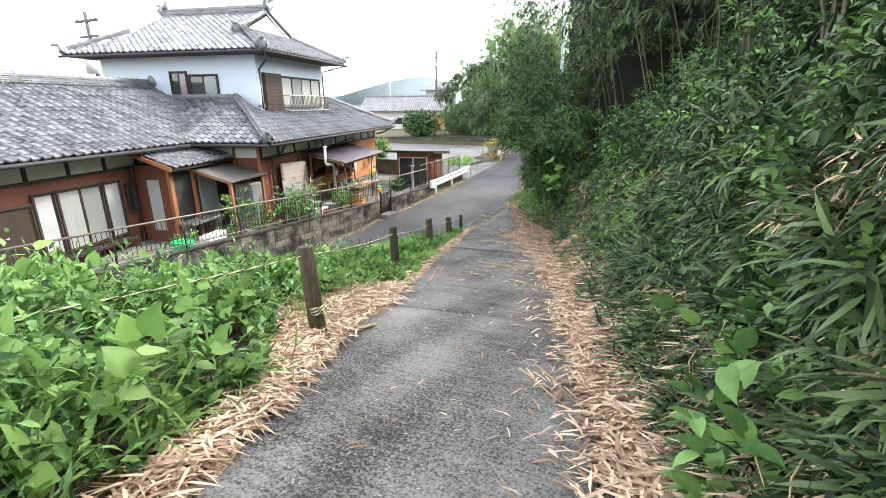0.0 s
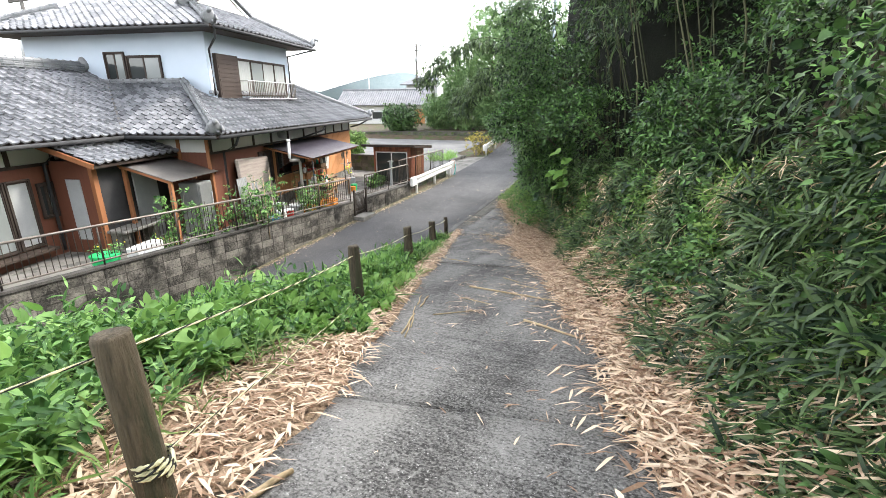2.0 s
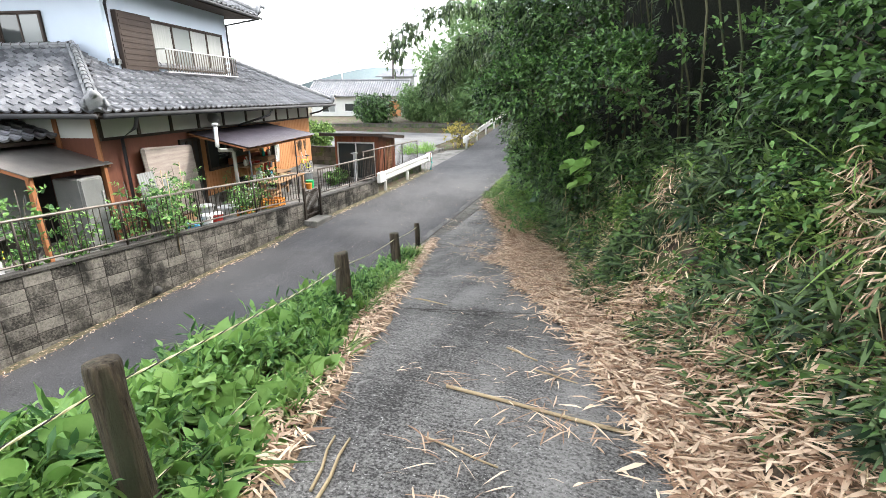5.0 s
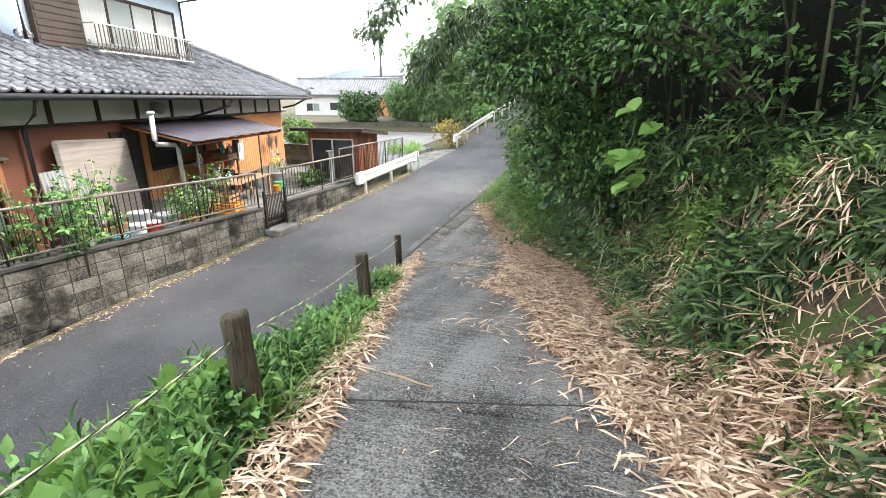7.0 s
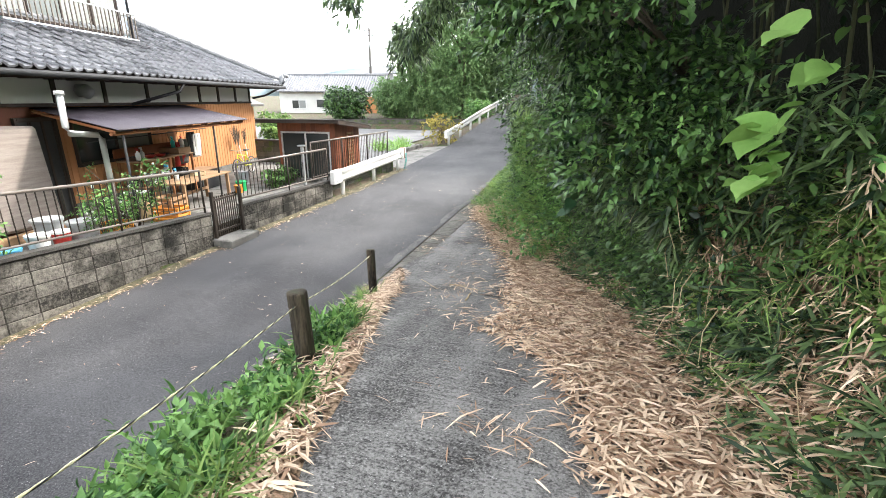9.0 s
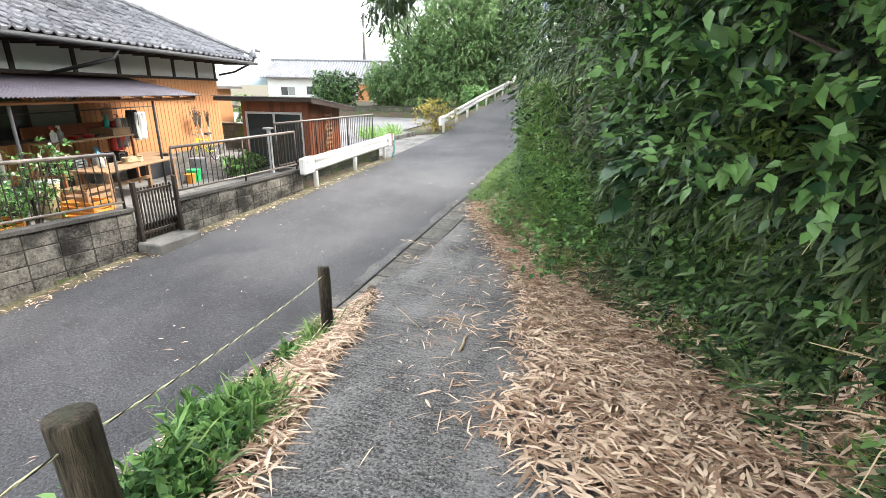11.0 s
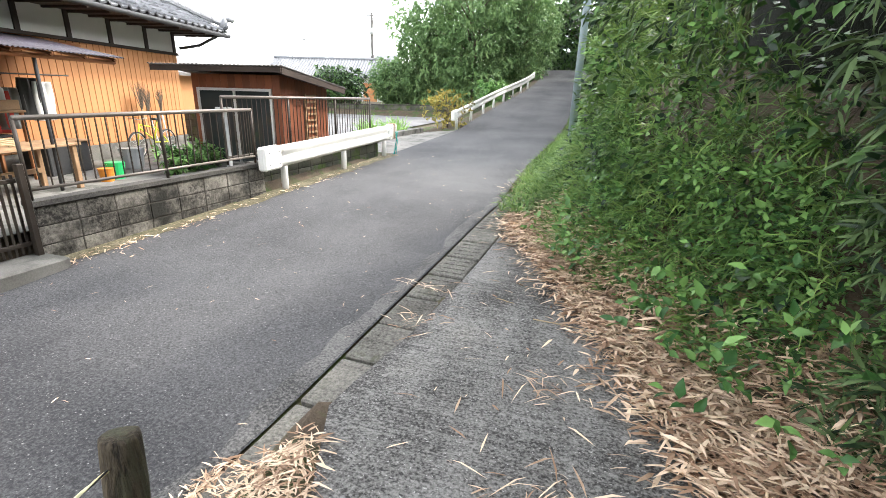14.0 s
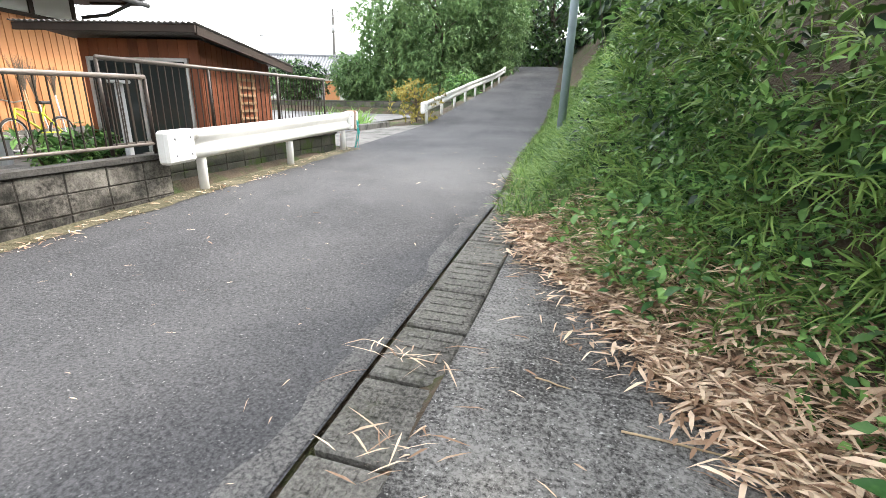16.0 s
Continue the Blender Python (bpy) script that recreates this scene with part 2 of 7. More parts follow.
M_RED, M_BLUE, M_GREEN, M_YEL, M_WHITE, M_BLACK, M_ORNG, M_TEAL = (paint("red_plastic", (0.5, 0.05, 0.04)), paint("blue_plastic", (0.10, 0.38, 0.62)), paint("green_plastic", (0.03, 0.50, 0.16)),
    paint("yellow_plastic", (0.72, 0.55, 0.05)), paint("white_plastic", (0.70, 0.70, 0.68)), paint("black_plastic", (0.03, 0.03, 0.03)), paint("orange_plastic", (0.65, 0.25, 0.04)), paint("teal_plastic", (0.03, 0.42, 0.36)))


# ---- mesh helpers ----
def mesh(name, verts, faces, mat, parent=None, smooth=False, label=""):
    me = bpy.data.meshes.new(name)
    me.from_pydata([tuple(v) for v in verts], [], faces)
    me.materials.append(mat)
    if smooth:
        me.polygons.foreach_set("use_smooth", [True] * len(me.polygons))
    me.update()
    ob = new(name, me)
    if parent:
        ob.parent = parent
    if label:
        ob["label"] = label
    return ob


def part(name, bm, mat, parent=None, label="", smooth=False):
    me = bpy.data.meshes.new(name)
    bmesh.ops.recalc_face_normals(bm, faces=bm.faces)
    bm.to_mesh(me)
    bm.free()
    me.materials.append(mat)
    if smooth:
        me.polygons.foreach_set("use_smooth", [True] * len(me.polygons))
    ob = new(name, me)
    if parent:
        ob.parent = parent
    if label:
        ob["label"] = label
    return ob


def empty(name, m=None):
    ob = new(name)
    ob.empty_display_size = 0.2
    if m is not None:
        ob.matrix_basis = m
    return ob


def box(bm, lo, hi, bevel=0.0, m=None):
    """An axis-aligned box from corner to corner, with bevelled edges, into bm."""
    lo, hi = Vector(lo), Vector(hi)
    b2 = bmesh.new()
    bmesh.ops.create_cube(b2, size=1)
    for v in b2.verts:
        v.co = Vector([(lo[i] + hi[i]) / 2 + v.co[i] * (hi[i] - lo[i]) for i in range(3)])
    if bevel:
        bmesh.ops.bevel(b2, geom=b2.edges[:], offset=bevel, segments=1, affect="EDGES")
    if m is not None:
        bmesh.ops.transform(b2, matrix=m, verts=b2.verts)
    tmp = bpy.data.meshes.new("tmp")
    b2.to_mesh(tmp)
    b2.free()
    bm.from_mesh(tmp)
    bpy.data.meshes.remove(tmp)
    return bm


def boxpart(name, lo, hi, mat, parent=None, bevel=0.006, label="", m=None):
    return part(name, box(bmesh.new(), lo, hi, bevel, m), mat, parent, label)


def tube(bm, pts, radii, n=8, cap=True):
    """A round tube through points, with a radius at each."""
    pts = [Vector(p) for p in pts]
    if isinstance(radii, (int, float)):
        radii = [radii] * len(pts)
    rings = []
    for i, p in enumerate(pts):
        d = (pts[min(i + 1, len(pts) - 1)] - pts[max(i - 1, 0)]).normalized()
        a = d.orthogonal().normalized() if abs(d.z) > 0.9 else d.cross(Vector((0, 0, 1))).normalized()
        b = d.cross(a)
        rings.append([bm.verts.new(p + (a * math.cos(2 * math.pi * k / n) + b * math.sin(2 * math.pi * k / n)) * radii[i]) for k in range(n)])
    for r, s in zip(rings, rings[1:]):
        for k in range(n):
            bm.faces.new((r[k], r[(k + 1) % n], s[(k + 1) % n], s[k]))
    if cap:
        bm.faces.new(rings[0][::-1])
        bm.faces.new(rings[-1])
    return bm


def tubepart(name, pts, radii, mat, parent=None, n=8, label="", smooth=True):
    return part(name, tube(bmesh.new(), pts, radii, n), mat, parent, label, smooth)


# ---- the lie of the land ----
def road_z(y):
    return np.interp(y, [-40, 15.2, 19.3, 25, 31, 43, 56, 70, 90], [-2.70 - 55.2 * 0.062, -2.70, -2.45, -2.30, -2.12, -0.55, 1.45, 1.5, 1.2])


def road_l(y):
    return np.interp(y, [-40, 2, 10, 16, 19, 25, 31, 38, 45, 52, 60, 72, 90], [-12.8, -10.35, -9.9, -9.5, -9.15, -9.25, -9.45, -9.2, -8.7, -8.6, -9.4, -13.0, -22.0])


def road_r(y):
    return np.interp(y, [-40, 2, 12, 15, 20, 24, 30, 37, 42, 52, 60, 72, 90], [-9.1, -6.7, -6.25, -5.92, -5.62, -5.72, -5.6, -5.4, -5.4, -5.3, -5.8, -9.0, -18.0])


def slab_z(y):
    return np.interp(y, [-8, 0, 3, 5, 7.1, 9.2, 10.6, 13.8, 15, 16, 17.5, 19], [1.96, 0.36, -0.24, -0.62, -1.0, -1.41, -1.66, -2.30, -2.48, -2.57, -2.56, -2.47])


def slab_l(y):
    return np.interp(y, [-8, 0.2, 0.9, 2.5, 3.94, 5.4, 7, 8.1, 10.5, 12.5, 13.5, 14.4, 15.0, 19.2], [1.6, -1.25, -1.45, -1.98, -2.31, -2.77, -3.24, -3.51, -4.17, -4.77, -5.02, -5.25, -5.53, -5.25])


def slab_r(y):
    return np.interp(y, [-8, 0.2, 1.72, 3.16, 5.29, 6.34, 7.29, 8.93, 10.02, 11.67, 12.5, 14, 15.3, 16.1, 17.2, 18.4, 19.2], [3.2, 0.42, 0.03, -0.36, -0.83, -1.19, -1.45, -1.99, -2.29, -3.02, -3.35, -3.70, -3.92, -4.05, -4.50, -5.15, -5.29])


def toe(y):
    return np.interp(y, [-40, -8, 0, 2.9, 5.6, 8.3, 10.3, 12, 13.7, 15.3, 17, 18, 20, 24, 30, 37, 52, 60, 72, 90], [14, 4.0, 0.75, 0.0, -0.62, -1.28, -1.90, -2.15, -2.25, -2.95, -4.05, -4.65, -5.25, -5.30, -5.15, -5.0, -4.8, -5.2, -8.0, -17.0])


def bank_h(d, y):
    """Height of the hillside at d metres in from its foot."""
    k = np.interp(y, [-20, 14, 18, 24, 34, 50, 80], [1.0, 1.0, 0.75, 0.62, 0.6, 0.7, 0.8])
    ledge = np.interp(d, [0, 0.3, 0.6, 1.0, 1.6, 3.2, 4.6, 8, 30, 90], [0, 0.32, 0.85, 1.35, 1.6, 1.95, 4.4, 6.0, 9.0, 10.0])
    steep = np.interp(d, [0, 0.3, 0.6, 1.0, 1.6, 3.0, 8, 30, 90], [0, 0.32, 0.85, 1.5, 2.3, 3.6, 6.0, 9.0, 10.0])
    w = np.interp(y, [-6, -3, 15, 17.5], [0.0, 1.0, 1.0, 0.0])
    return k * (w * ledge + (1 - w) * steep)


YARD = -2.32


def wall_x(y):
    return -9.58 - (15.45 - y) * 0.0575


def ground_z(x, y):
    """Height of the ground at x, y (arrays)."""
    x, y = np.broadcast_arrays(np.asarray(x, float), np.asarray(y, float))
    zr, rl, rr = road_z(y), road_l(y), road_r(y)
    base = np.where(y < 19, slab_z(y), zr)
    out = np.where(x > toe(y), base + bank_h(x - toe(y), y), base)
    # verge between the road and the footpath
    edge = slab_l(y)
    width = np.maximum(edge - (rr + 0.1), 0.05)
    s = np.clip((edge - x) / width, 0, 1)
    flat = np.clip(np.interp(y, [-6, 3, 5, 7, 9, 12, 13.5], [3.0, 3.0, 2.0, 1.2, 0.75, 0.4, 0.12]) / width, 0, 0.8)
    drop = np.where(s < flat, 0.06 * s / flat, 0.06 + 0.94 * np.clip((s - flat) / (1 - flat), 0, 1) ** 0.85)
    verge = slab_z(y) - (slab_z(y) - zr + 0.04) * drop
    out = np.where((x < edge) & (y < 15.2), verge, out)
    out = np.where((x < rr + 0.4) & (y >= 15.2), zr - 0.05, out)
    out = np.where((x < rr + 0.1) & (y < 15.2), zr - 0.05, out)
    out = np.where((x > edge + 0.08) & (x < np.minimum(slab_r(y) + 0.28, toe(y))) & (y < 19), out - 0.09, out)
    # west of the road
    lot = np.interp(y, [-40, 24.2, 26, 31, 43.6, 44.2, 70, 120, 400], [YARD, YARD, -2.28, -2.28, -2.25, -1.62, -1.5, -1.0, 2.0])
    west = np.where(y < 24.3, lot, zr - 0.06 + (lot - zr + 0.06) * np.clip((rl - 0.5 - x) / 1.6, 0, 1))
    out = np.where(x < rl - np.where(y < 24.3, 0.18, 0.3), west, out)
    return out


def noise_at(x, y, s, seed=0.0):
    """Cheap smooth noise in -1..1 for arrays."""
    x, y = np.asarray(x) * s + seed, np.asarray(y) * s - seed * 1.7
    return (np.sin(x * 1.7 + 1.3 * np.sin(y * 1.1)) + np.sin(y * 2.3 + 1.7 * np.sin(x * 0.9 + 2)) + np.sin((x + y) * 1.1 + np.sin(x * 2.7 - y))) / 3


def grid_mesh(name, X, Y, Z, mat, smooth=True):
    ny, nx = X.shape
    idx = np.arange(nx * ny).reshape(ny, nx)
    q = np.stack([idx[:-1, :-1], idx[:-1, 1:], idx[1:, 1:], idx[1:, :-1]], -1).reshape(-1, 4)
    return mesh(name, np.stack([X, Y, Z], -1).reshape(-1, 3).tolist(), q.tolist(), mat, smooth=smooth)


xs = np.concatenate([[-600, -300, -160, -90, -60, -45, -35, -28], np.arange(-24, -13, 1.0), np.arange(-13, 5, 0.2), [5.5, 6, 7, 8, 10, 13, 17, 25, 40, 70, 150, 400]])
ys = np.concatenate([[-200, -80, -40, -25, -15, -10, -8, -6], np.arange(-5, 27, 0.25), np.arange(27, 60, 1.0), [62, 66, 72, 80, 90, 110, 150, 220, 400, 800]])
GX, GY = np.meshgrid(xs, ys)
ground = tagged(grid_mesh("ground", GX, GY, ground_z(GX, GY) + 0.02 * noise_at(GX, GY, 3.0), M_SOIL), "brown soil and leaf mould under the plants", "ground", kind="structure")

# road, a strip with a slight camber
yy = np.concatenate([np.arange(-30, 34, 0.5), np.arange(34, 90, 1.0)])
tt = np.linspace(0, 1, 9)
YY, TT = np.meshgrid(yy, tt, indexing="ij")
RX = road_l(YY) * (1 - TT) + road_r(YY) * TT
road = tagged(grid_mesh("road", RX, YY, road_z(YY) + 0.03 * np.sin(np.pi * TT), M_ASPHALT), "worn grey asphalt lane with pale scuffs", "road", kind="structure")

# footpath: concrete bays with a joint between them
def bay(y0, y1):
    yb = np.linspace(y0, y1, max(2, int((y1 - y0) / 0.25)))
    YB, TB = np.meshgrid(yb, np.linspace(0, 1, 11), indexing="ij")
    l, r = slab_l(YB), np.minimum(slab_r(YB) + 0.35, toe(YB) + 0.1)
    wob = 0.05 * noise_at(YB, YB * 0, 3.1) * np.clip(14 - YB, 0, 1)
    XB = (l + wob) * (1 - TB) + r * TB
    YS = YB + 0.24 * (XB - (l + r) / 2) * np.clip((14 - YB) / 2, 0, 1)
    ob = grid_mesh("concrete_bay", XB, YS, slab_z(YS) + 0.012, M_SLAB)
    mod = ob.modifiers.new("thick", "SOLIDIFY")
    mod.thickness, mod.offset = 0.12, -1
    return ob


footpath = tagged(empty("footpath"), "sloping concrete footpath, dark with wear and pale aggregate", "path", kind="structure")
for y0, y1 in ((-7.5, -0.63), (-0.6, 4.105), (4.13, 8.965), (9.0, 13.89), (13.91, 19.2)):
    bay(y0, y1).parent = footpath

# soil-filled joint across the path
JX = np.linspace(-3.85, -2.20, 24)
JY = 8.71 + (9.34 - 8.71) * np.linspace(0, 1, 24) + 0.006 * noise_at(JX, JX * 0, 9.0)
XJ, TJ = np.meshgrid(JX, np.linspace(-1, 1, 4), indexing="ij")
YJ = JY[:, None] + TJ * (0.014 + 0.005 * noise_at(JX, JX * 0 + 4, 13.0))[:, None]
tagged(grid_mesh("path_joint", XJ, YJ, slab_z(YJ) + 0.0155 - 0.003 * TJ ** 2, M_MORTAR), "dark soil-filled joint across the concrete path", "joint", kind="structure")

# pale chippings along the road's edge
ysh = np.arange(-10, 24.0, 0.12)
wob = np.interp(ysh, [12.5, 15, 20, 24], [0.11, 0.15, 0.13, 0.08]) + 0.04 * noise_at(ysh, ysh * 0, 2.2) + 0.05 * noise_at(ysh, ysh * 0 + 3, 7.0)
YSH, TSH = np.meshgrid(ysh, np.linspace(0, 1, 5), indexing="ij")
XSH = road_r(YSH) - wob[:, None] * (1 - TSH) - 0.012
tagged(grid_mesh("road_shoulder", XSH, YSH, road_z(YSH) + 0.03 * np.sin(np.pi * (XSH - road_l(YSH)) / (road_r(YSH) - road_l(YSH))) + 0.004 + 0.004 * np.sin(np.pi * TSH), M_SHOULDER), "pale gritty strip along the edge of the lane", "road edge", kind="structure")


# mossy grit along the foot of the yard walls
ym = np.arange(-4, 24.2, 0.15)
wm = 0.16 + 0.06 * noise_at(ym, ym * 0, 1.4) + 0.05 * noise_at(ym, ym * 0 + 2, 5.0) + np.interp(ym, [15, 19, 24], [0.0, 0.06, 0.16])
YM, TM = np.meshgrid(ym, np.linspace(0, 1, 6), indexing="ij")
XM = road_l(YM) - 0.03 + wm[:, None] * TM
tagged(grid_mesh("verge_strip", XM, YM, road_z(YM) + 0.012 + 0.03 * np.sin(np.pi * (XM - road_l(YM)) / (road_r(YM) - road_l(YM))) + 0.02 * (1 - TM) ** 2 - 0.006 * (TM > 0.9), M_EDGEMOSS), "mossy grit and silt along the foot of the block wall", "verge", kind="structure")

# ---- dwelling house ----
HOUSE = pose(-10.92, 11.27, 0, 0, 0, 12.5)
house = tagged(empty("house", HOUSE), "two-storey house with grey pantile roofs, pale blue plaster and ochre boards", "house")


def house_point(u, v, z):
    return HOUSE @ Vector((u, v, z))


def tile_proto():
    """Half-wave pantile, 0.27 wide and 0.27 long, lying in x (across) and y (up the slope)."""
    w, ln = 0.272, 0.30
    prof = [(0, 0.040), (0.10, 0.075), (0.26, 0.045), (0.5, 0.004), (0.8, 0.012), (1.0, 0.036)]
    v = [(p * w, 0, h + 0.036) for p, h in prof] + [(p * w, ln, h) for p, h in prof] + [(p * w, 0, h - 0.004) for p, h in prof]
    n = len(prof)
    f = [(i, i + 1, n + i + 1, n + i) for i in range(n - 1)] + [(2 * n + i, 2 * n + i + 1, i + 1, i) for i in range(n - 1)]
    return np.array(v), f


TILE_V, TILE_F = tile_proto()
ROOF_COUNT = [0]


def slope(roof, o, e, s, length, rise_len, inside, single=0):
    """Covers a slope with tiles. o: its lower corner, e: along the eave, s: up the slope; inside(a, b) tells what is covered. single: so many tiles become parts."""
    o, e, s = Vector(o), Vector(e).normalized(), Vector(s).normalized()
    n = e.cross(s)
    R = np.array([list(e), list(s), list(n)])
    cells = []
    for j in range(int(rise_len / 0.25) + 1):
        for i in range(int(length / 0.25) + 1):
            a, b = i * 0.25, j * 0.25
            if inside(a + 0.12, b + 0.12):
                cells.append((a, b))
    pick = set()
    if single:
        pick = set(cells[:single])
    V, F = [], []
    proto = None
    for a, b in cells:
        p = np.array(o + e * a + s * b) + np.array([random.uniform(-0.006, 0.006) for _ in range(3)])
        if (a, b) in pick:
            if proto is None:
                proto = bpy.data.meshes.new("roof_tile")
                proto.from_pydata([tuple(x) for x in TILE_V], [], TILE_F)
                proto.materials.append(M_TILE)
            ob = new("roof_tile", proto)
            ob.parent = roof
            ob.matrix_basis = Matrix.Translation(p) @ Matrix((e, s, n)).transposed().to_4x4()
        else:
            k = len(V) * len(TILE_V)
            V.append(TILE_V @ R + p)
            F += [tuple(i + k for i in f) for f in TILE_F]
    if V:
        ob = mesh("tile_course", np.concatenate(V), F, M_TILE, roof)
        ob["kind"] = "stuff"


def slab_part(name, pts, thick, mat, parent):
    """A flat slab from a polygon, thickened downwards."""
    bm = bmesh.new()
    top = [bm.verts.new(p) for p in pts]
    bot = [bm.verts.new((p[0], p[1], p[2] - thick)) for p in pts]
    bm.faces.new(top)
    bm.faces.new(bot[::-1])
    for i in range(len(pts)):
        j = (i + 1) % len(pts)
        bm.faces.new((top[i], bot[i], bot[j], top[j]))
    return part(name, bm, mat, parent)


def ridge(roof, a, b, layers=3, end_a=False, end_b=True, width=0.2):
    """A stacked ridge from a to b: flat courses, round caps and lumpy end tiles."""
    a, b = Vector(a), Vector(b)
    d = (b - a).normalized()
    L = (b - a).length
    side = d.cross(Vector((0, 0, 1))).normalized()
    up = side.cross(d)
    m = Matrix((d, side, up)).transposed().to_4x4()
    m.translation = a
    bm = bmesh.new()
    for k in range(layers):
        step = 0.28
        for i in range(int(L / step)):
            w = width / 2 + 0.015 * (k % 2) + random.uniform(-0.004, 0.004)
            box(bm, (i * step + 0.004, -w, 0.02 + k * 0.055), ((i + 1) * step - 0.004, w, 0.066 + k * 0.055), 0, m)
    h = 0.03 + layers * 0.055
    for i in range(int(L / 0.25)):
        tube(bm, [m @ Vector((i * 0.25, 0, h)), m @ Vector((i * 0.25 + 0.21, 0, h)), m @ Vector((i * 0.25 + 0.215, 0, h + 0.005)), m @ Vector((i * 0.25 + 0.25, 0, h + 0.005))], [0.06, 0.06, 0.075, 0.075], 8, False)
    part("ridge_cap", bm, M_TILE_DARK, roof)
    for flag, x in ((end_a, 0.0), (end_b, L)):
        if flag:
            bm = bmesh.new()
            bmesh.ops.create_icosphere(bm, subdivisions=2, radius=0.19)
            for v in bm.verts:
                v.co *= 1 + 0.3 * noise.noise(v.co * 14)
                v.co.x *= 0.45
                v.co.z *= 1.25
            tube(bm, [(0.05, 0, 0.16), (0.10, 0, 0.22), (0.22, 0, 0.24)], [0.06, 0.065, 0.06], 8)
            for k in (-1, 1):
                tube(bm, [(0.0, 0.14 * k, -0.12), (0.06, 0.2 * k, -0.02), (0.03, 0.16 * k, 0.1)], [0.05, 0.05, 0.02], 6)
            if x == 0.0:
                bmesh.ops.rotate(bm, verts=bm.verts, matrix=Matrix.Rotation(math.pi, 3, "Z"))
            bmesh.ops.transform(bm, matrix=m @ Matrix.Translation((x, 0, h - 0.03)), verts=bm.verts)
            part("ridge_end_tile", bm, M_TILE_DARK, roof, smooth=True)


K = 0.5                       # rise per metre of every roof
SL = math.sqrt(1 + K * K)

# lower hipped roof: eaves u -10..0, v 0..13.07
roof = part("roof", box(bmesh.new(), (-9.9, 0.1, 0.40), (-0.1, 12.97, 0.46)), M_TIMBER, house, "grey pantile hipped roof")
E0 = 0.50
slab_part("roof_deck", [(0, 0, E0), (0, 13.07, E0), (-5, 8.07, E0 + 2.5), (-5, 5, E0 + 2.5)], 0.09, M_TIMBER, roof)
slab_part("roof_deck", [(0, 0, E0), (-5, 5, E0 + 2.5), (-10, 0, E0)], 0.09, M_TIMBER, roof)
slab_part("roof_deck", [(0, 13.07, E0), (-10, 13.07, E0), (-5, 8.07, E0 + 2.5)], 0.09, M_TIMBER, roof)


def not_upper(u, v):
    return not (-8.2 < u < -1.75 and 2.8 < v < 7.95)


slope(roof, (0.06, 0, E0 - 0.02), (0, 1, 0), (-1, 0, K), 13.07, 5.6, lambda a, b: b / SL < min(a, 13.07 - a, 5) and not_upper(-b / SL, a), 300)
slope(roof, (-10, -0.06, E0 - 0.02), (1, 0, 0), (0, 1, K), 10.0, 5.6, lambda a, b: b / SL < min(a, 10 - a) and not_upper(a - 10, b / SL) and b / SL > (-2.7 - (a - 10)) - 0.05)
ridge(roof, (-2.62, 2.62, E0 + 1.36), (-0.06, 0.06, E0 + 0.06), 2)
ridge(roof, (-4.9, 8.17, E0 + 2.48), (-0.06, 13.01, E0 + 0.06), 2)
ridge(roof, (-1.80, 2.70, E0 + 1.02), (-1.80, 8.0, E0 + 1.02), 1, end_b=False, width=0.12)
ridge(roof, (-7, 2.68, E0 + 1.38), (-2.6, 2.68, E0 + 1.38), 1, end_b=False, width=0.12)
ridge(roof, (-5, 8.0, E0 + 2.5), (-5, 8.3, E0 + 2.5), 2)

# wing roof: ridge along v at u -6.2
wing = part("wing_roof", box(bmesh.new(), (-9.6, -9.4, 0.40), (-2.8, 0.2, 0.46)), M_TIMBER, house, "grey pantile gabled roof")
slab_part("roof_deck", [(-2.7, -9.6, E0), (-2.7, 0, E0), (-6.2, 3.5, E0 + 1.75), (-6.2, -9.6, E0 + 1.75)], 0.09, M_TIMBER, wing)
slab_part("roof_deck", [(-9.7, -9.6, E0), (-6.2, -9.6, E0 + 1.75), (-6.2, 3.5, E0 + 1.75), (-9.7, 3.5, E0)], 0.09, M_TIMBER, wing)
slope(wing, (-2.64, -9.6, E0 - 0.02), (0, 1, 0), (-1, 0, K), 13.2, 3.95, lambda a, b: a - 9.6 < b / SL - 0.0 and b / SL < 3.5, 0)
ridge(wing, (-6.2, -9.4, E0 + 1.76), (-6.2, 2.75, E0 + 1.76), 4, end_b=True, width=0.3)
tubepart("valley_gutter", [(-2.72, 0.0, E0 + 0.06), (-5.9, 3.2, E0 + 1.66)], 0.035, M_METALROOF, wing)

# upper hip-and-gable roof: eaves u -9.4..-1.0, v 1.9..8.95
UE, V0, V1, U1, U0 = 3.45, 1.95, 8.90, -1.0, -9.1
RV = (V0 + V1) / 2
UP = part("upper_roof", box(bmesh.new(), (U0 + 0.1, V0 + 0.1, UE - 0.10), (U1 - 0.1, V1 - 0.1, UE - 0.05)), M_TIMBER, house, "grey pantile hip-and-gable roof")
KH = 0.49
RZ = UE + KH * (RV - V0)
SH = math.sqrt(1 + KH * KH)
GU = -2.75                     # east gable
GB = UE + KH * (U1 - GU)
slab_part("roof_deck", [(U0, V0, UE), (U1, V0, UE), (GU, V0 + (U1 - GU), GB), (GU, RV, RZ), (-7.6, RV, RZ), (-7.6, V0 + 1.8, UE + KH * 1.8)], 0.08, M_TIMBER, UP)
slab_part("roof_deck", [(U1, V1, UE), (U0, V1, UE), (-7.6, V1 - 1.8, UE + KH * 1.8), (-7.6, RV, RZ), (GU, RV, RZ), (GU, V1 - (U1 - GU), GB)], 0.08, M_TIMBER, UP)
